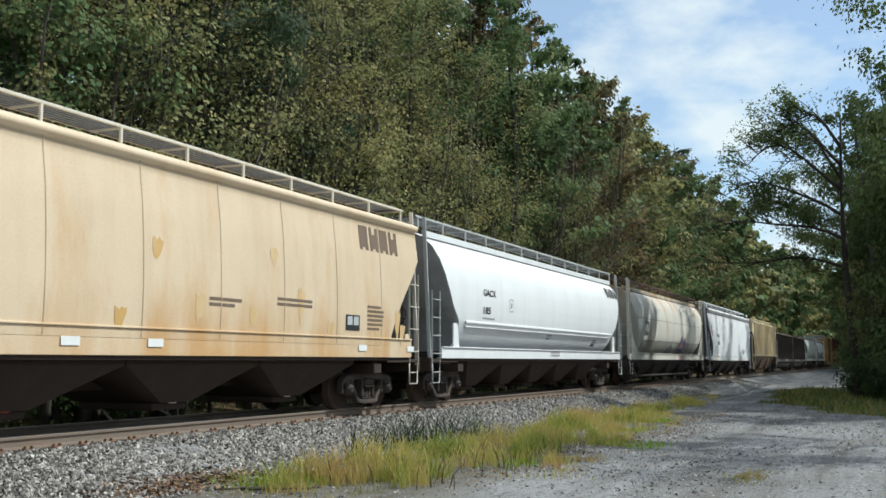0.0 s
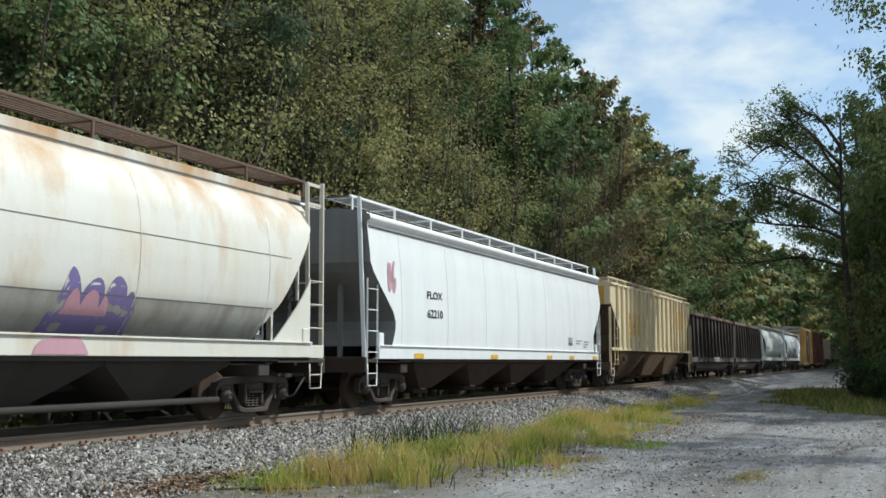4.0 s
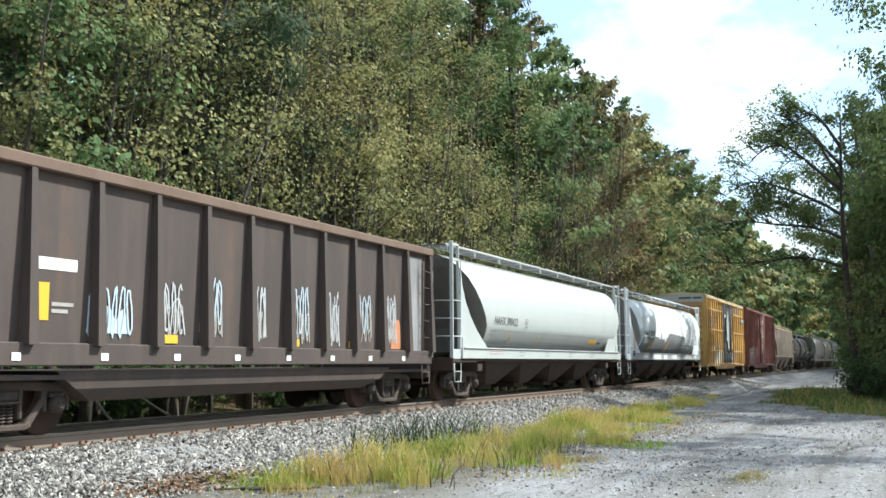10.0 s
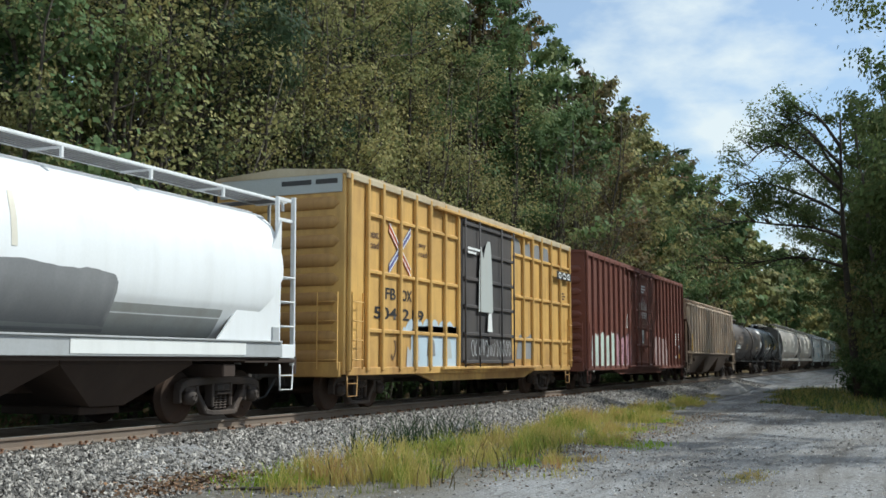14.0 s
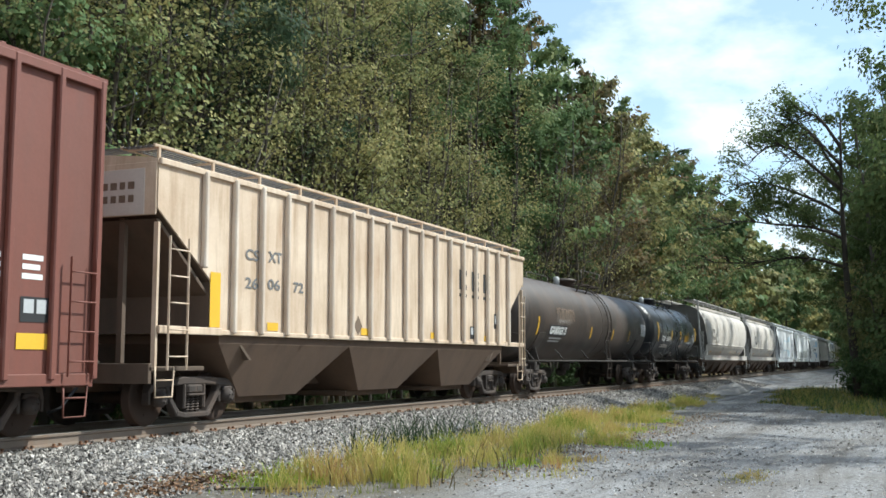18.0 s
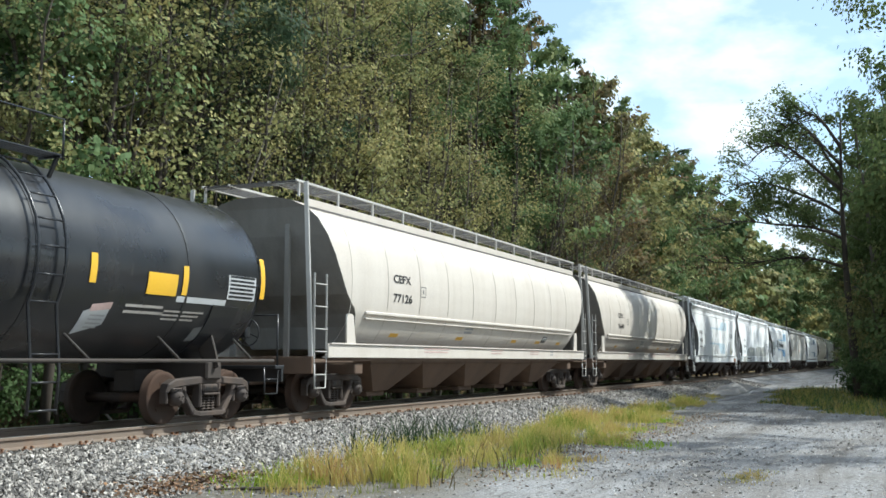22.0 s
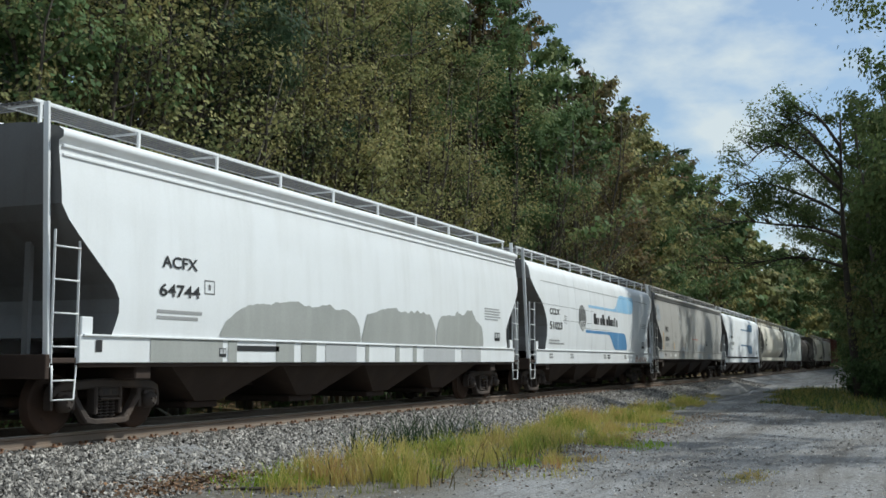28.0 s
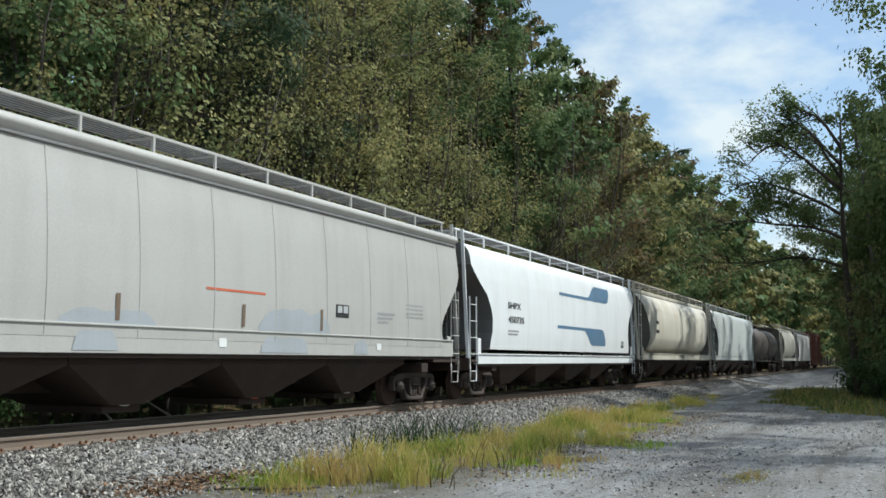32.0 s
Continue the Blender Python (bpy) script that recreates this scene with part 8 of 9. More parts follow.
    s.small(-4.85, 1.95, [0.4, 0.3], FADED_PALE)
    s.lobes(-4.2, -3.3, 1.62, 2.0, P_PALEBLUE, 2, name="spray_paint", lobe=0.2, amp=0.7)
    s.tag(-4.2, -3.25, 1.55, 2.3, P_PALEBLUE, 29, 6, 0.03)
    for k, (a, b, lo, hi) in enumerate(((-2.75, -2.05, 1.6, 2.45), (-1.65, -1.05, 1.8, 2.6), (-0.15, 0.25, 1.6, 2.55), (0.95, 1.75, 1.65, 2.65), (2.3, 2.9, 1.55, 2.65), (3.4, 4.3, 1.75, 2.65), (4.85, 5.5, 1.65, 2.7))):
        s.tag(a, b, lo, hi, P_PALEBLUE if k % 2 else PALE_COVER, 30 + k, 4, 0.03)
        s.humps(a, b, 1.52, hi - 0.1, 2 + k % 2, FADED_PALE if k % 2 else PALE_COVER, 60 + k, 0.03)
        s.tag(a, b, 1.6, lo + 0.5, FADED_PALE, 80 + k, 5, 0.022)
    for x in (-2.7, 0.9, 3.3):
        s.reflector(x, x + 0.5, 1.5, 1.63)
    s.lobes(5.25, 5.75, 1.5, 2.2, P_ORANGE, 9, name="spray_paint")
    for k in range(8):
        s.block(-5.6 + k * 1.6, -5.45 + k * 1.6, 1.24, 1.34, WHITE, "reflector", lambda z: -1.53)
    s.block(6.2, 6.85, 1.45, 3.6, P_GOND_END)
    # 7: grey-white hopper
    s = Side(7, 0.75)
    s.text("NAHX 390422", -5.06, -3.17, 2.22, 2.45, FADED)
    s.small(-5.2, 2.02, [0.55, 0.5], FADED)
    s.block(-5.0, 7.2, 1.62, 2.09, P_GREY_LOW, lift=0.004)
    s.frame_mark(-2.5, -2.25, 2.2, 2.45)
    for x in (-3.5, -0.9):
        s.reflector(x, x + 0.07, 1.66, 2.0)
    s.lobes(4.8, 5.95, 1.84, 2.0, REFLECT, 3)
    s.plate(6.1, 6.5, 1.85, 2.0)
    s.small(-5.4, 1.5, [1.0, 0.9], P_FADEPINK, on=s.sill, h=0.03, pitch=0.07)
    for x in (-3.0, -0.6, 1.9, 4.6):
        s.small(x, 1.47, [0.5, 0.4], FADED, on=s.sill, h=0.03)
    # 8: white hopper with overpaint
    s = Side(8, 0.7)
    s.text("NAHX 390131", -4.93, -2.86, 2.33, 2.57)
    s.block(-5.2, 7.0, 1.6, 2.06, P_GREY_LOW, lift=0.004)
    s.cover(1.63, [(-5.45, 1.7), (-5.3, 1.95), (-5.05, 2.24), (-4.9, 2.3), (-3.8, 2.31), (-3.65, 2.2), (-3.4, 2.29), (-1.95, 2.32), (-1.78, 2.2), (-1.57, 2.24), (-1.53, 2.54), (-1.46, 2.54), (-1.42, 2.24),
                   (-0.62, 2.24), (-0.5, 2.05), (-0.15, 2.3), (0.3, 2.52), (0.8, 2.54), (4.3, 2.45), (4.42, 2.3), (4.45, 1.66)], GREY_COVER, 1)
    s.lobes(-5.0, -3.7, 2.02, 2.2, PALE_COVER, 4, lift=0.014)
    s.reflector(-6.66, -6.55, 1.7, 2.5, lambda z: -1.5)
    for x in (-3.6, 0.1):
        s.block(x, x + 0.3, 1.66, 2.1, P_OCHRE, "painted_mark", lift=0.014, slant=0.1)
    for a, b in ((-3.15, -1.54), (-0.97, -0.16), (0.86, 2.12), (3.5, 7.6)):
        s.block(a, b, 1.335, 1.54, WHITE, "paint_patch", on=s.sill)
    s.lobes(-6.2, -4.8, 1.33, 1.5, PALE_COVER, 2.5, on=s.sill)
    for a, b in ((1.05, 1.2), (2.4, 2.5)):
        s.block(a, b, 2.65, 3.5, P_CREAM, "stain")
    s.put("emblem", rect(-7.15 - s.off, -6.75 - s.off, 1.46, 1.66, lambda z: -1.56), BLACK)
    # 9: yellow boxcar
    s = Side(9, 0.77)
    for k, (za, zb, m) in enumerate(((4.12, 3.2, P_XRED), (3.2, 4.12, P_XBLUE))):
        s.put("emblem", decal([(-5.12 + u * 1.1 - s.off, (za + (zb - za) * u) - 0.11, (za + (zb - za) * u) + 0.11) for u in (0, 0.25, 0.5, 0.75, 1)], lambda z: -1.53 - 0.004 * k, 0.006), m)
    s.text("FB", -5.27, -4.75, 2.55, 2.8, BLACK)
    s.text("OX", -4.45, -3.92, 2.55, 2.8, BLACK)
    s.text("504", -5.79, -4.7, 2.12, 2.38, BLACK)
    s.text("219", -4.42, -3.27, 2.12, 2.38, BLACK)
    for a, w in ((-1.35, 0.5), (-0.75, 0.7)):
        s.put("small_print", Build().box((-s.spec["half"] - 0.034, a + w / 2, s.spec.get("z1", 5.0) - 0.16), (0.004, w, 0.10)), FADED_BLACK)
    for u in (-0.07, 0.07):
        s.put("emblem", decal([(-5.12 + q * 1.1 - s.off, 3.2 + 0.92 * q + u - 0.02, 3.2 + 0.92 * q + u + 0.02) for q in (0, 0.5, 1)], lambda z: -1.541, 0.006), WHITE)
        s.put("emblem", decal([(-5.12 + q * 1.1 - s.off, 4.12 - 0.92 * q + u - 0.02, 4.12 - 0.92 * q + u + 0.02) for q in (0, 0.5, 1)], lambda z: -1.545, 0.006), WHITE)
    s.text("next", -6.05, -5.6, 3.80, 3.95, P_BROWN_TXT)
    s.text("load", -6.05, -5.6, 3.58, 3.73, P_BROWN_TXT)
    s.text("any", -3.55, -3.15, 3.80, 3.92, P_BROWN_TXT)
    s.text("road", -3.55, -3.1, 3.62, 3.75, P_BROWN_TXT)
    s.cover(1.0, [(-3.95, 1.9), (-3.8, 2.02), (-2.4, 2.05), (-1.15, 2.08), (-1.05, 1.8)], P_PALEBLUE, 2, 0.012)
    s.lobes(-4.4, -1.1, 1.9, 2.2, P_PALEBLUE, 9, name="spray_paint", lobe=0.25, amp=0.7, lift=0.012)
    for a, b, lo, hi, m in ((-3.75, -3.5, 1.25, 1.8, PALE_COVER), (-3.1, -2.6, 1.35, 1.75, GREY_COVER), (-2.2, -1.6, 1.3, 1.75, P_GREYWHITE), (-4.2, -3.9, 1.1, 1.6, PALE_COVER), (-2.9, -2.75, 1.05, 1.3, STEEL_BLUE)):
        s.lobes(a, b, lo, hi, m, a, name="spray_paint", lobe=0.3, amp=0.3, lift=0.016)
    d = lambda z: -1.675
    s.lobes(-0.15, 0.9, 2.5, 4.35, P_GREYWHITE, 2, on=d, name="spray_paint", lobe=0.5, amp=0.35)
    s.lobes(0.5, 0.85, 2.0, 2.5, WHITE, 5, on=d, name="spray_paint")
    s.tag(-0.7, 2.3, 1.35, 1.8, PALE_COVER, 23, 12, 0.025, on=d)
    s.small(-0.9, 4.05, [0.9, 0.6], WHITE, h=0.06, pitch=0.1, on=d)
    for k in range(4):
        s.lobes(3.0 + 0.9 * k, 3.6 + 0.9 * k, 4.3, 4.75, GREY_COVER, k, name="spray_paint", on=lambda z: -1.53)
    s.block(6.8, 8.4, 3.85, 4.1, BLACK, on=lambda z: -1.64)
    s.tag(6.9, 8.3, 3.88, 4.07, WHITE, 25, 3, 0.05, on=lambda z: -1.645)
    s.small(7.5, 3.4, [0.5, 0.6, 0.5], P_BROWN_TXT)
    s.tag(-5.0, -4.4, 1.25, 1.7, P_BROWN_TXT, 26, 2, 0.05)
    s.lobes(3.2, 4.8, 1.3, 2.0, GREY_COVER, 8, name="spray_paint", lobe=0.5)
    # 10: red boxcar
    s = Side(10, 0.9)
    s.lobes(2.2, 5.9, 0.98, 2.0, P_CHALK, 3, name="spray_paint", lobe=0.7, amp=0.35, lift=0.012, base=0.1)
    s.bubbles(2.15, 5.7, 1.0, 2.3, 4, P_CHALK, P_PALEPINK, 41, thin=0.022)
    s.tag(2.2, 5.6, 1.05, 2.15, P_PALEPINK, 141, 9, 0.02)
    s.bubbles(5.6, 6.3, 0.98, 1.8, 1, P_CHALK, P_PALEPINK, 42, thin=0.022)
    s.lobes(-7.4, -4.0, 0.98, 2.1, P_TEAL, 5, name="spray_paint", lobe=0.9, amp=0.4, lift=0.012, base=0.1)
    s.bubbles(-7.4, -4.2, 1.0, 2.3, 4, P_TEAL, WHITE, 43)
    s.lobes(-4.1, -1.5, 0.98, 1.35, WHITE, 6, name="spray_paint", lobe=0.3, amp=0.6, lift=0.013, base=0.1)
    s.bubbles(-4.3, -2.7, 1.0, 2.35, 2, P_PINK, BLACK, 44)
    s.bubbles(-2.75, -1.4, 1.0, 2.4, 2, P_PINK, BLACK, 45)
    s.tag(-2.2, -1.6, 2.5, 3.2, WHITE, 45, 4, 0.03)
    d = lambda z: -1.62
    s.tag(-0.2, 1.2, 3.0, 3.75, WHITE, 46, 7, 0.035, on=d)
    s.humps(-0.1, 1.0, 3.1, 3.95, 4, WHITE, 49, 0.03, on=d)
    s.lobes(-0.1, 1.0, 3.15, 3.5, P_CHALK, 3, on=d, name="spray_paint", lobe=0.25, amp=0.7)
    s.tag(0.5, 1.6, 2.75, 3.1, P_CHALK, 47, 4, 0.03, on=d)
    s.small(0.02, 4.36, [0.9, 0.95, 0.7], WHITE, h=0.07, pitch=0.12, on=d)
    s.block(0.3, 0.6, 1.98, 2.55, WHITE, on=d)
    s.plate(0.35, 0.52, 2.1, 2.35, d)
    s.small(7.9, 2.5, [0.35, 0.35, 0.35, 0.3, 0.35], WHITE, h=0.07, pitch=0.12)
    s.small(8.6, 2.5, [0.35, 0.3, 0.35], WHITE, h=0.07, pitch=0.12)
    s.plate(8.59, 9.08, 1.72, 2.04)
    s.reflector(8.54, 9.1, 1.38, 1.58)
    s.block(8.0, 8.3, 1.4, 1.5, WHITE)
    # 11: cream ribbed hopper
    s = Side(11, 0.85)
    for k, x in enumerate((4.28, 5.12, 5.95)):
        s.block(x, x + 0.16, 3.02, 3.52, FADED_BLACK, "maker_mark")
        s.block(x + 0.16, x + 0.5, 3.38, 3.52, FADED_BLACK, "maker_mark")
        s.block(x + 0.16, x + 0.5, 3.02, 3.16, FADED_BLACK, "maker_mark")
        if k:
            s.block(x + 0.16, x + 0.5, 3.2, 3.3, FADED_BLACK, "maker_mark")
        s.block(x, x + 0.5, 2.84, 2.92, FADED_BLACK, "maker_mark")
    s.text("CS", -5.2, -4.8, 2.93, 3.12, FADED)
    s.text("XT", -4.5, -4.05, 2.95, 3.14, FADED)
    s.text("26", -5.2, -4.8, 2.45, 2.64, FADED)
    s.text("06", -4.5, -4.1, 2.47, 2.66, FADED)
    s.text("72", -3.65, -3.3, 2.47, 2.66, FADED)
    s.reflector(-6.18, -5.9, 1.77, 2.65)
    s.plate(5.0, 5.48, 1.8, 2.12)
    s.plate(6.75, 7.2, 2.1, 2.5)
    for x in (-4.5, -1.0, 2.5, 6.0):
        s.reflector(x, x + 0.35, 1.76, 1.9)
    s.put("bare_spot", decal([(-1.3 - s.off, 1.93, 1.94), (-1.12 - s.off, 1.75, 2.15), (-0.95 - s.off, 1.93, 1.94)], s.surf, 0.008), FADED_BROWN)
    # 12: dusty tank
    s = Side(12, 0.85)
    s.block(-5.05, -3.1, 2.06, 2.40, BLACK, lift=0.007)
    s.text("GAMX6315", -4.95, -3.2, 2.10, 2.36, WHITE, 0.03)
    s.small(-4.8, 1.95, [1.3, 1.2], FADED)
    s.lobes(-4.4, -2.5, 2.5, 2.98, P_DUSTPATCH, 5, lobe=0.3, amp=0.6, name="pale_patch")
    s.tag(-4.4, -2.3, 2.55, 2.98, FADED_BROWN2, 51, 8, 0.035)
    s.humps(-4.2, -2.9, 2.44, 2.60, 6, FADED_PALE, 52, 0.025)
    s.humps(-4.3, -2.4, 2.75, 3.0, 3, FADED_BROWN2, 53, 0.025)
    for x in (-6.3, -0.13, 3.05, 5.75):
        s.reflector(x, x + 0.11, 2.05, 2.6 if x < -6 else 2.45)
    s.block(7.85, 8.7, 2.3, 2.8, PALE_COVER)
    s.small(7.95, 2.68, [0.6, 0.5, 0.6, 0.5], FADED)
    s.frame_mark(5.95, 6.3, 1.95, 2.25, FADED_PALE)
    # 13: glossy tank
    s = Side(13, 0.83)
    s.text("TILX", -2.54, -1.80, 2.2, 2.42, WHITE, 0.01)
    s.text("161070", -1.62, -0.52, 2.2, 2.42, WHITE, 0.01)
    s.small(-2.65, 1.98, [1.7, 1.8], FADED_PALE)
    for x, lo, hi in ((-3.5, 2.2, 3.05), (-0.38, 2.29, 2.71), (1.82, 2.31, 2.72), (3.88, 2.25, 2.7), (6.05, 2.3, 3.0)):
        s.reflector(x, x + 0.13, lo, hi)
    s.reflector(3.05, 3.75, 2.22, 2.55)
    s.block(5.1, 5.9, 2.25, 2.65, PALE_COVER)
    s.small(5.14, 2.61, [0.72, 0.7, 0.74, 0.68, 0.72, 0.7], P_TANKN, h=0.036, pitch=0.066, lift=0.010)
    s.block(1.9, 2.4, 1.6, 1.92, PALE_COVER, slant=0.15)
    s.block(2.02, 2.42, 1.92, 2.02, P_FADEPINK, slant=0.05)
    s.small(2.06, 1.86, [0.3, 0.28, 0.3, 0.26], FADED, h=0.022, pitch=0.055, lift=0.010)
    s.small(3.15, 2.48, [0.5, 0.44, 0.5, 0.4], P_OCHRE, h=0.024, pitch=0.055, lift=0.010)
    s.small(2.7, 2.02, [0.85, 0.9], FADED_PALE, h=0.04)
    s.small(3.8, 2.14, [1.3], PALE_COVER, h=0.09)
    s.small(3.6, 1.98, [1.0, 0.9, 0.8], FADED_PALE, h=0.028, pitch=0.06)
    s.block(4.55, 5.0, 1.55, 1.76, FADED, slant=0.06)
    # 14, 15: grey hoppers
    for i, off, a, b, sq in ((14, 0.9, "CEFX", "77126", 5.6), (15, 0.55, "CEFX", "76649", 5.77)):
        s = Side(i, off)
        s.text(a, -5.3, -4.42, 2.92, 3.10)
        s.text(b, -5.3, -4.35, 2.5, 2.69)
        s.frame_mark(-3.88, -3.6, 2.68, 2.92)
        s.plate(sq, sq + 0.45, 1.8, 1.98)
        for x in (-3.6, 0.74, 4.0):
            s.small(x, 1.5, [1.5 if x < 0 else 0.9, 1.4 if x < 0 else 0.8], P_FADEPINK, on=s.sill, h=0.03, pitch=0.07)
        s.small(-0.88, 2.02, [0.55, 0.5], FADED)
        for x in (-5.0, -1.2, 2.94, 5.12, 7.26):
            s.reflector(x, x + 0.42, 1.76, 1.84, mat=P_OCHRE)
        s.small(6.0, 1.5, [0.3, 0.25], FADED, on=s.sill)
    # 16: white with pale blue stripes
    s = Side(16, 0.62)
    s.text("ACFX", -5.89, -4.92, 2.75, 2.92)
    s.text("51025", -5.89, -4.92, 2.32, 2.49)
    wave_stripe(s, -2.0, 4.4, 3.12, P_FADEBLUE, True, 0.10, 0.42)
    wave_stripe(s, -2.4, 3.3, 2.22, P_FADEBLUE, False, 0.10, 0.52)
    s.plate(6.0, 6.45, 1.76, 2.0)
    s.small(5.31, 2.95, [1.3, 1.5, 1.4, 1.5, 1.3], FADED, h=0.035, pitch=0.07)
    s.block(-6.0, -5.0, 2.02, 2.08, GREY_COVER)
    s.lobes(5.3, 6.2, 1.65, 2.4, P_STAINGREEN, 4, lobe=0.3, amp=0.8, name="stain")
    s.lobes(6.96, 8.1, 1.2, 1.42, RUSTY, 4, on=s.sill, name="rust_patch")
    for x in (-5.9, -2.8, 0.6):
        s.small(x, 1.42, [0.35, 0.3], BLACK, on=s.sill, h=0.04)
    # 17: white with grey lobes
    s = Side(17, 0.55)
    s.text("ACFX", -6.5, -5.63, 2.62, 2.8)
    s.text("64744", -6.56, -5.57, 2.19, 2.38)
    s.frame_mark(-5.45, -5.18, 2.28, 2.5)
    s.small(-6.6, 1.94, [1.1, 1.0], FADED)
    s.cover(1.62, [(-5.0, 1.66), (-4.85, 1.88), (-4.5, 2.06), (-4.3, 2.12), (-4.1, 2.20), (-3.5, 2.20), (-3.4, 2.27), (-2.6, 2.29), (-2.4, 2.23), (-1.8, 2.26), (-1.5, 2.31), (-1.2, 2.22), (-0.75, 2.24), (-0.4, 2.1), (-0.2, 1.9), (-0.15, 1.7)], P_LOBE, 1, ragged=2.2)
    s.cover(1.62, [(-0.1, 1.75), (0.0, 1.95), (0.1, 2.18), (0.6, 2.26), (0.75, 2.32), (1.5, 2.38), (1.6, 2.30), (2.6, 2.34), (3.3, 2.31), (3.5, 2.1), (3.62, 1.95)], P_LOBE, 2, ragged=2.2)
    s.cover(1.62, [(3.68, 1.95), (3.8, 2.2), (3.95, 2.3), (4.8, 2.34), (4.95, 2.46), (5.4, 2.36), (5.6, 2.5), (5.95, 2.5), (6.2, 2.3), (6.65, 2.1), (6.75, 1.75)], P_LOBE, 3, ragged=2.2)
    s.small(6.85, 2.6, [1.1, 1.2, 1.1, 1.2, 1.0], FADED, h=0.035, pitch=0.07)
    s.plate(7.6, 8.0, 1.78, 2.0)
    for a, b in ((-6.7, -4.9), (-4.75, -4.5), (-3.3, -2.7), (-2.45, -1.9), (-1.55, -0.3), (0.1, 0.25), (1.5, 1.7), (2.4, 2.6), (3.0, 4.85), (5.3, 6.6)):
        s.block(a, b, 1.22, 1.57, P_LOBE if a < -5 or b - a < 0.7 else PALE_COVER, "overpaint", on=s.sill)
    s.small(-4.5, 1.40, [1.3], BLACK, on=s.sill, h=0.09)
    s.plate(-5.0, -4.8, 1.3, 1.44, s.sill)
    s.put("stencilled_oval", rect(-7.85 - s.off, -7.72 - s.off, 1.36, 1.52, s.sill), BLACK)
    # 18: white with scrolls and emblem
    s = Side(18, 0.64)
    s.text("CCLX", -6.19, -5.16, 2.7, 2.9, BLACK)
    s.text("51023", -6.22, -4.89, 2.24, 2.48, BLACK)
    s.frame_mark(-4.62, -4.36, 2.46, 2.7)
    s.small(-6.28, 1.86, [1.1, 1.6], FADED)
    wave_stripe(s, -1.58, 5.4, 3.12, P_SKY, True, 0.09, 0.6)
    wave_stripe(s, -2.08, 4.0, 2.22, BLUE_PAINT, False, 0.10, 0.55)
    for k, (w, lo, hi) in enumerate(((0.34, 2.55, 2.93), (0.24, 2.55, 2.80), (0.15, 2.55, 2.80), (0.24, 2.55, 2.80), (0.28, 2.55, 2.93), (0.15, 2.55, 2.80), (0.24, 2.55, 2.80), (0.26, 2.55, 2.93), (0.24, 2.55, 2.80), (0.2, 2.55, 2.80), (0.16, 2.55, 2.88), (0.2, 2.55, 2.80))):
        x = -0.98 + 0.297 * k
        s.block(x, x + w, lo, hi, BLACK, "maker_mark")
    s.put("emblem", decal([(-2.45 + 0.46 * math.cos(a) - s.off, 2.72 - 0.44 * math.sin(a), 2.72 + 0.44 * math.sin(a)) for a in [math.pi - math.pi * k / 16 for k in range(17)]], s.surf, 0.008), BLACK)
    for k in range(-3, 4):
        line = [(-2.45 - s.off + k * 0.125 * math.cos(a) ** 0.8, 2.70 + 0.41 * math.sin(a)) for a in [-1.25 + 2.6 * q / 12 for q in range(13)]]
        s.put("emblem_stripe", ribbon(line, s.surf, 0.022, 0.012), WHITE)
    for k in range(6):
        z = 2.33 + 0.05 * k
        w = 0.44 * math.sqrt(max(0.05, 1 - ((z - 2.72) / 0.44) ** 2))
        s.block(-2.45 - w, -2.45 + w, z, z + 0.014, WHITE, "emblem_stripe", lift=0.013)
    s.block(-7.9, -1.0, 2.99, 3.0, FADED_BLACK, "scratch", lift=0.005)
    s.block(-4.8, -1.3, 2.545, 2.555, FADED_BLACK, "scratch", lift=0.005)
    s.block(-2.4, 1.5, 2.36, 2.37, FADED_BLACK, "scratch", lift=0.005)
    s.plate(6.63, 7.15, 1.76, 2.03)
    s.small(6.6, 2.75, [1.0, 1.1, 1.0], FADED, h=0.03, pitch=0.07)
    s.block(-6.9, 8.2, 3.70, 3.715, FADED, "weld_line")
    for x in (-6.2, -3.9, 0.4, 1.0, 3.6, 5.6):
        s.small(x, 1.42, [0.35, 0.4], FADED if x != 1.0 else BLACK, on=s.sill, h=0.06)
    s.tag(5.5, 7.7, 1.2, 1.40, P_ORANGE, 61, 8, 0.03, on=s.sill)
    # 19: grey hopper
    s = Side(19, 0.25)
    s.text("FINX", -7.51, -6.83, 2.62, 2.85)
    s.text("10754", -7.59, -6.73, 2.16, 2.38)
    s.small(-7.6, 2.02, [0.8, 0.8], FADED)
    s.frame_mark(-5.27, -5.02, 2.36, 2.6)
    s.lobes(-9.2, -8.4, 3.1, 3.85, PALE_BLUEGREY, 3, lobe=0.5, amp=0.2)
    for x, lo, hi in ((-8.1, 1.78, 2.62), (-5.6, 1.81, 2.17), (-2.7, 1.8, 2.18), (0.4, 1.8, 2.17), (3.0, 1.8, 2.2)):
        s.reflector(x, x + 0.09, lo, hi, mat=P_OCHRE if x < -5 else FADED_BROWN)
    s.small(-0.6, 2.36, [1.7], P_XRED, h=0.04)
    s.plate(3.6, 4.12, 2.08, 2.33)
    s.small(5.4, 2.2, [0.8, 0.7, 0.5], FADED)
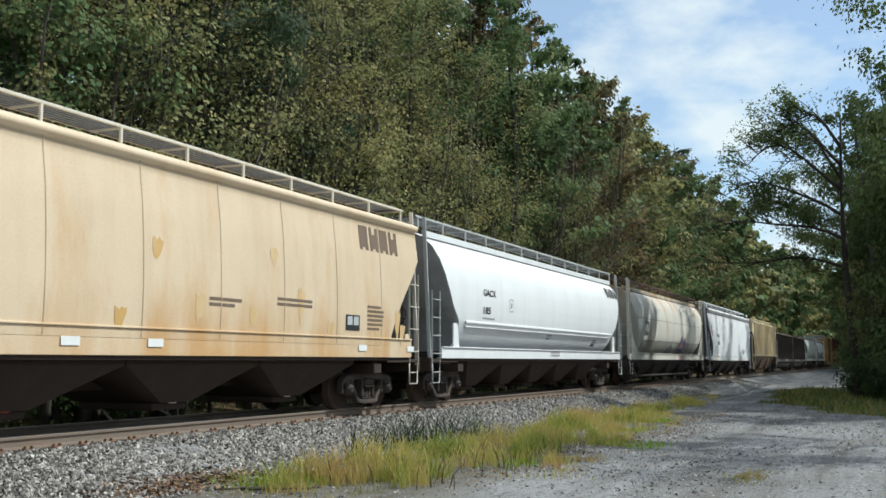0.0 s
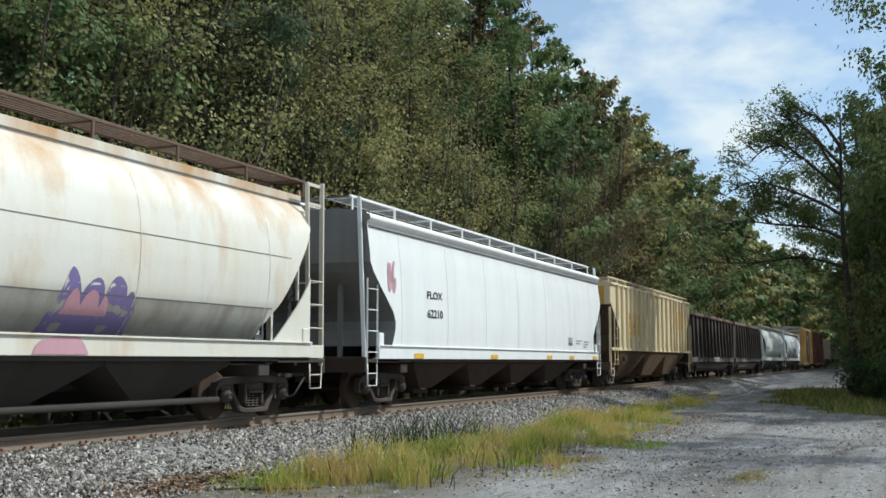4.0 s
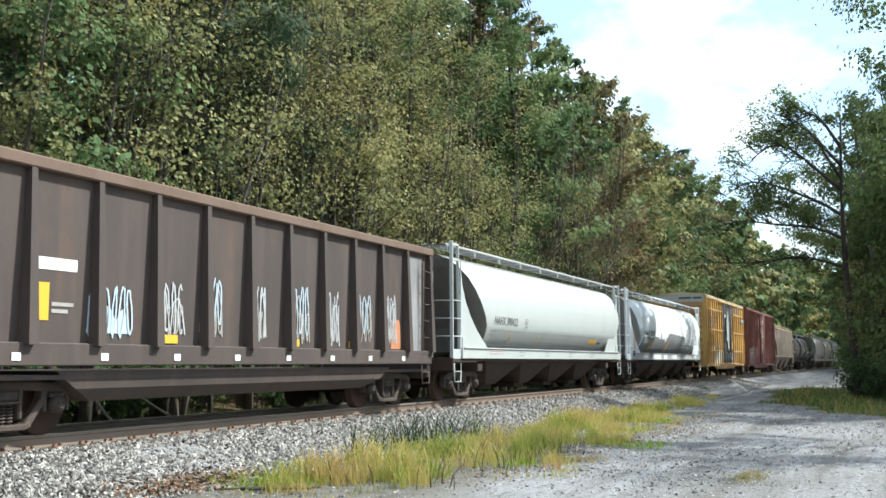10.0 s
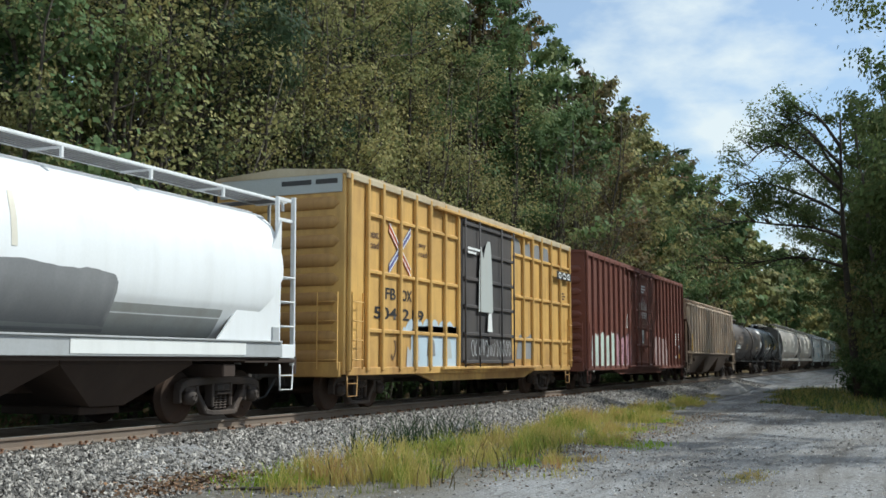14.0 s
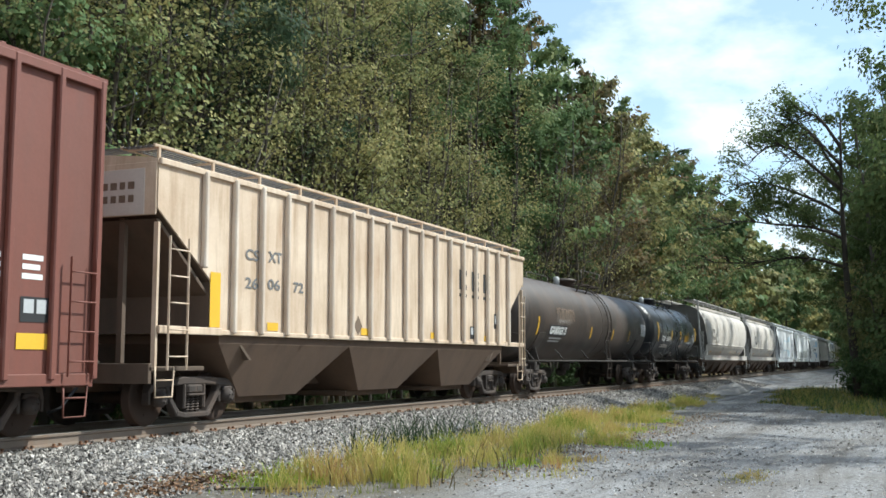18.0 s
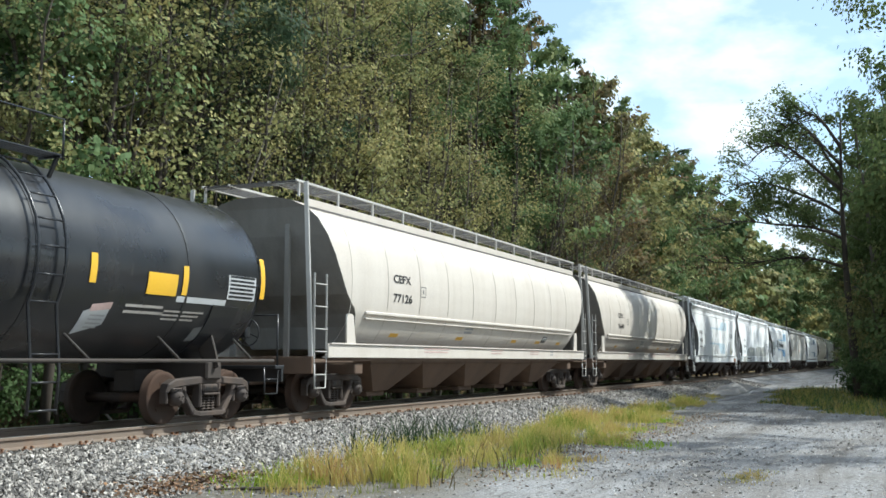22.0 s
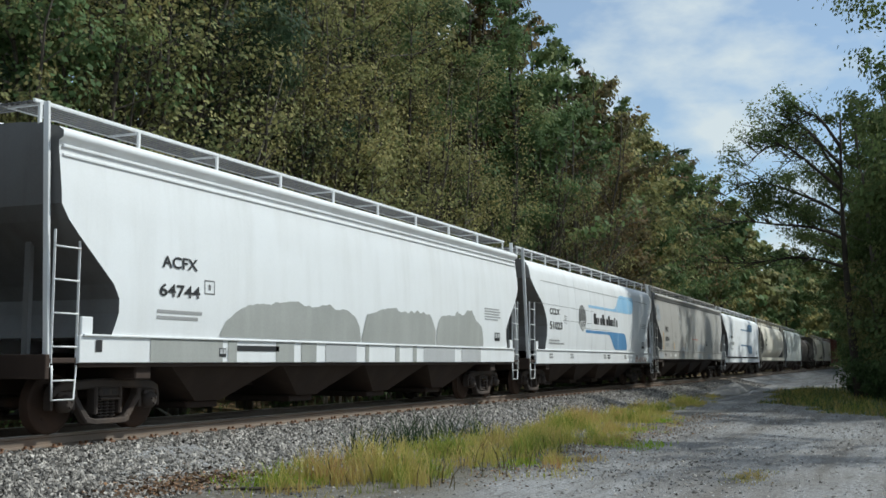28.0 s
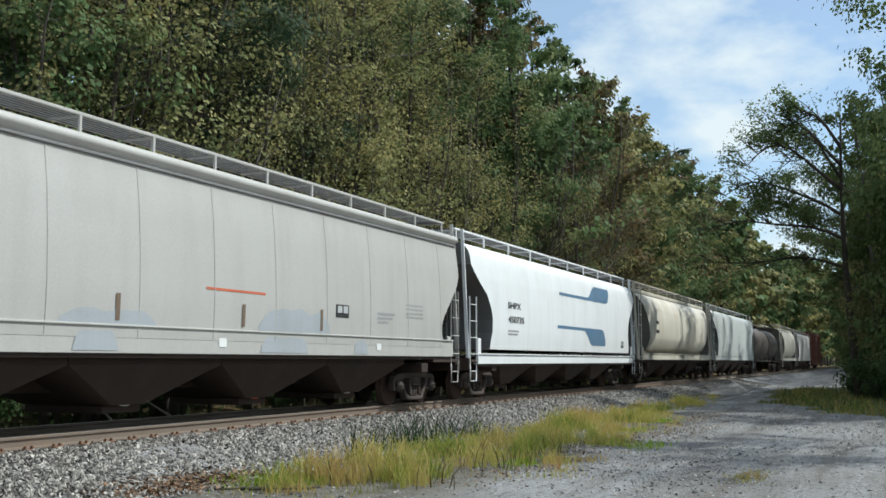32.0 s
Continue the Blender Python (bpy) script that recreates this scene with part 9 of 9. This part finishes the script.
    s.small(6.8, 2.45, [0.9, 0.9, 0.9, 0.9], FADED, h=0.04)
    s.lobes(0.9, 3.4, 1.75, 2.15, PALE_BLUEGREY, 5, lobe=0.9)
    s.lobes(-3.8, -1.8, 1.74, 1.95, PALE_BLUEGREY, 6, lobe=0.9)
    s.block(-5.39, -4.92, 1.46, 1.58, WHITE, on=s.sill)
    for a, b in ((-8.9, -8.0), (-3.5, -2.6), (1.0, 2.6), (4.4, 5.0)):
        s.lobes(a, b, 1.38, 1.68, PALE_BLUEGREY, a, on=s.sill)
    for x in (-7.6, -6.4, -0.2, 5.4):
        s.block(x, x + 0.2, 1.46, 1.6, WHITE if x > -7 else BLACK, on=s.sill)
    # 20: white with steel blue stripes
    s = Side(20, 0.05)
    s.text("SHPX", -6.48, -5.38, 2.7, 2.88)
    s.text("450735", -6.49, -5.14, 2.3, 2.49)
    wave_stripe(s, -1.45, 5.0, 3.36, STEEL_BLUE, True, 0.10, 0.45)
    wave_stripe(s, -1.8, 4.2, 2.28, STEEL_BLUE, False, 0.10, 0.5)
    s.small(-6.5, 2.05, [0.9, 0.8], FADED)
    s.plate(6.6, 7.0, 1.75, 2.0)
    # 21: cream
    s = Side(21, 0.0)
    s.small(-6.2, 2.9, [0.6, 0.0, 0.7], BLACK, h=0.14, pitch=0.2)


mark_train()

# ---------------------------------------------------------------- what moves
def motions():
    times = [0, 1 / 30, 0.1, 1, 8, 16, 24, 31, 31.9, 32 - 1 / 30, 32]
    for car, x0, surf, spec in TRAIN:
        walk(car, [(t, pose(x0 - SPEED * t, TRACK_Y, BODY_Z)) for t in times])
    # all wheelsets roll alike
    first = WHEELSETS[0]
    turn = -math.degrees(SPEED / WHEEL_R / FPS)
    walk(first, [(k / FPS, pose(0, 0, 0, 0, k * turn, 0)) for k in range(32 * FPS + 1)])
    for w in WHEELSETS[1:]:
        w.rotation_mode = "QUATERNION"
        keys = w.animation_data_create()
        keys.action = first.animation_data.action
        keys.action_slot = first.animation_data.action_slot


motions()
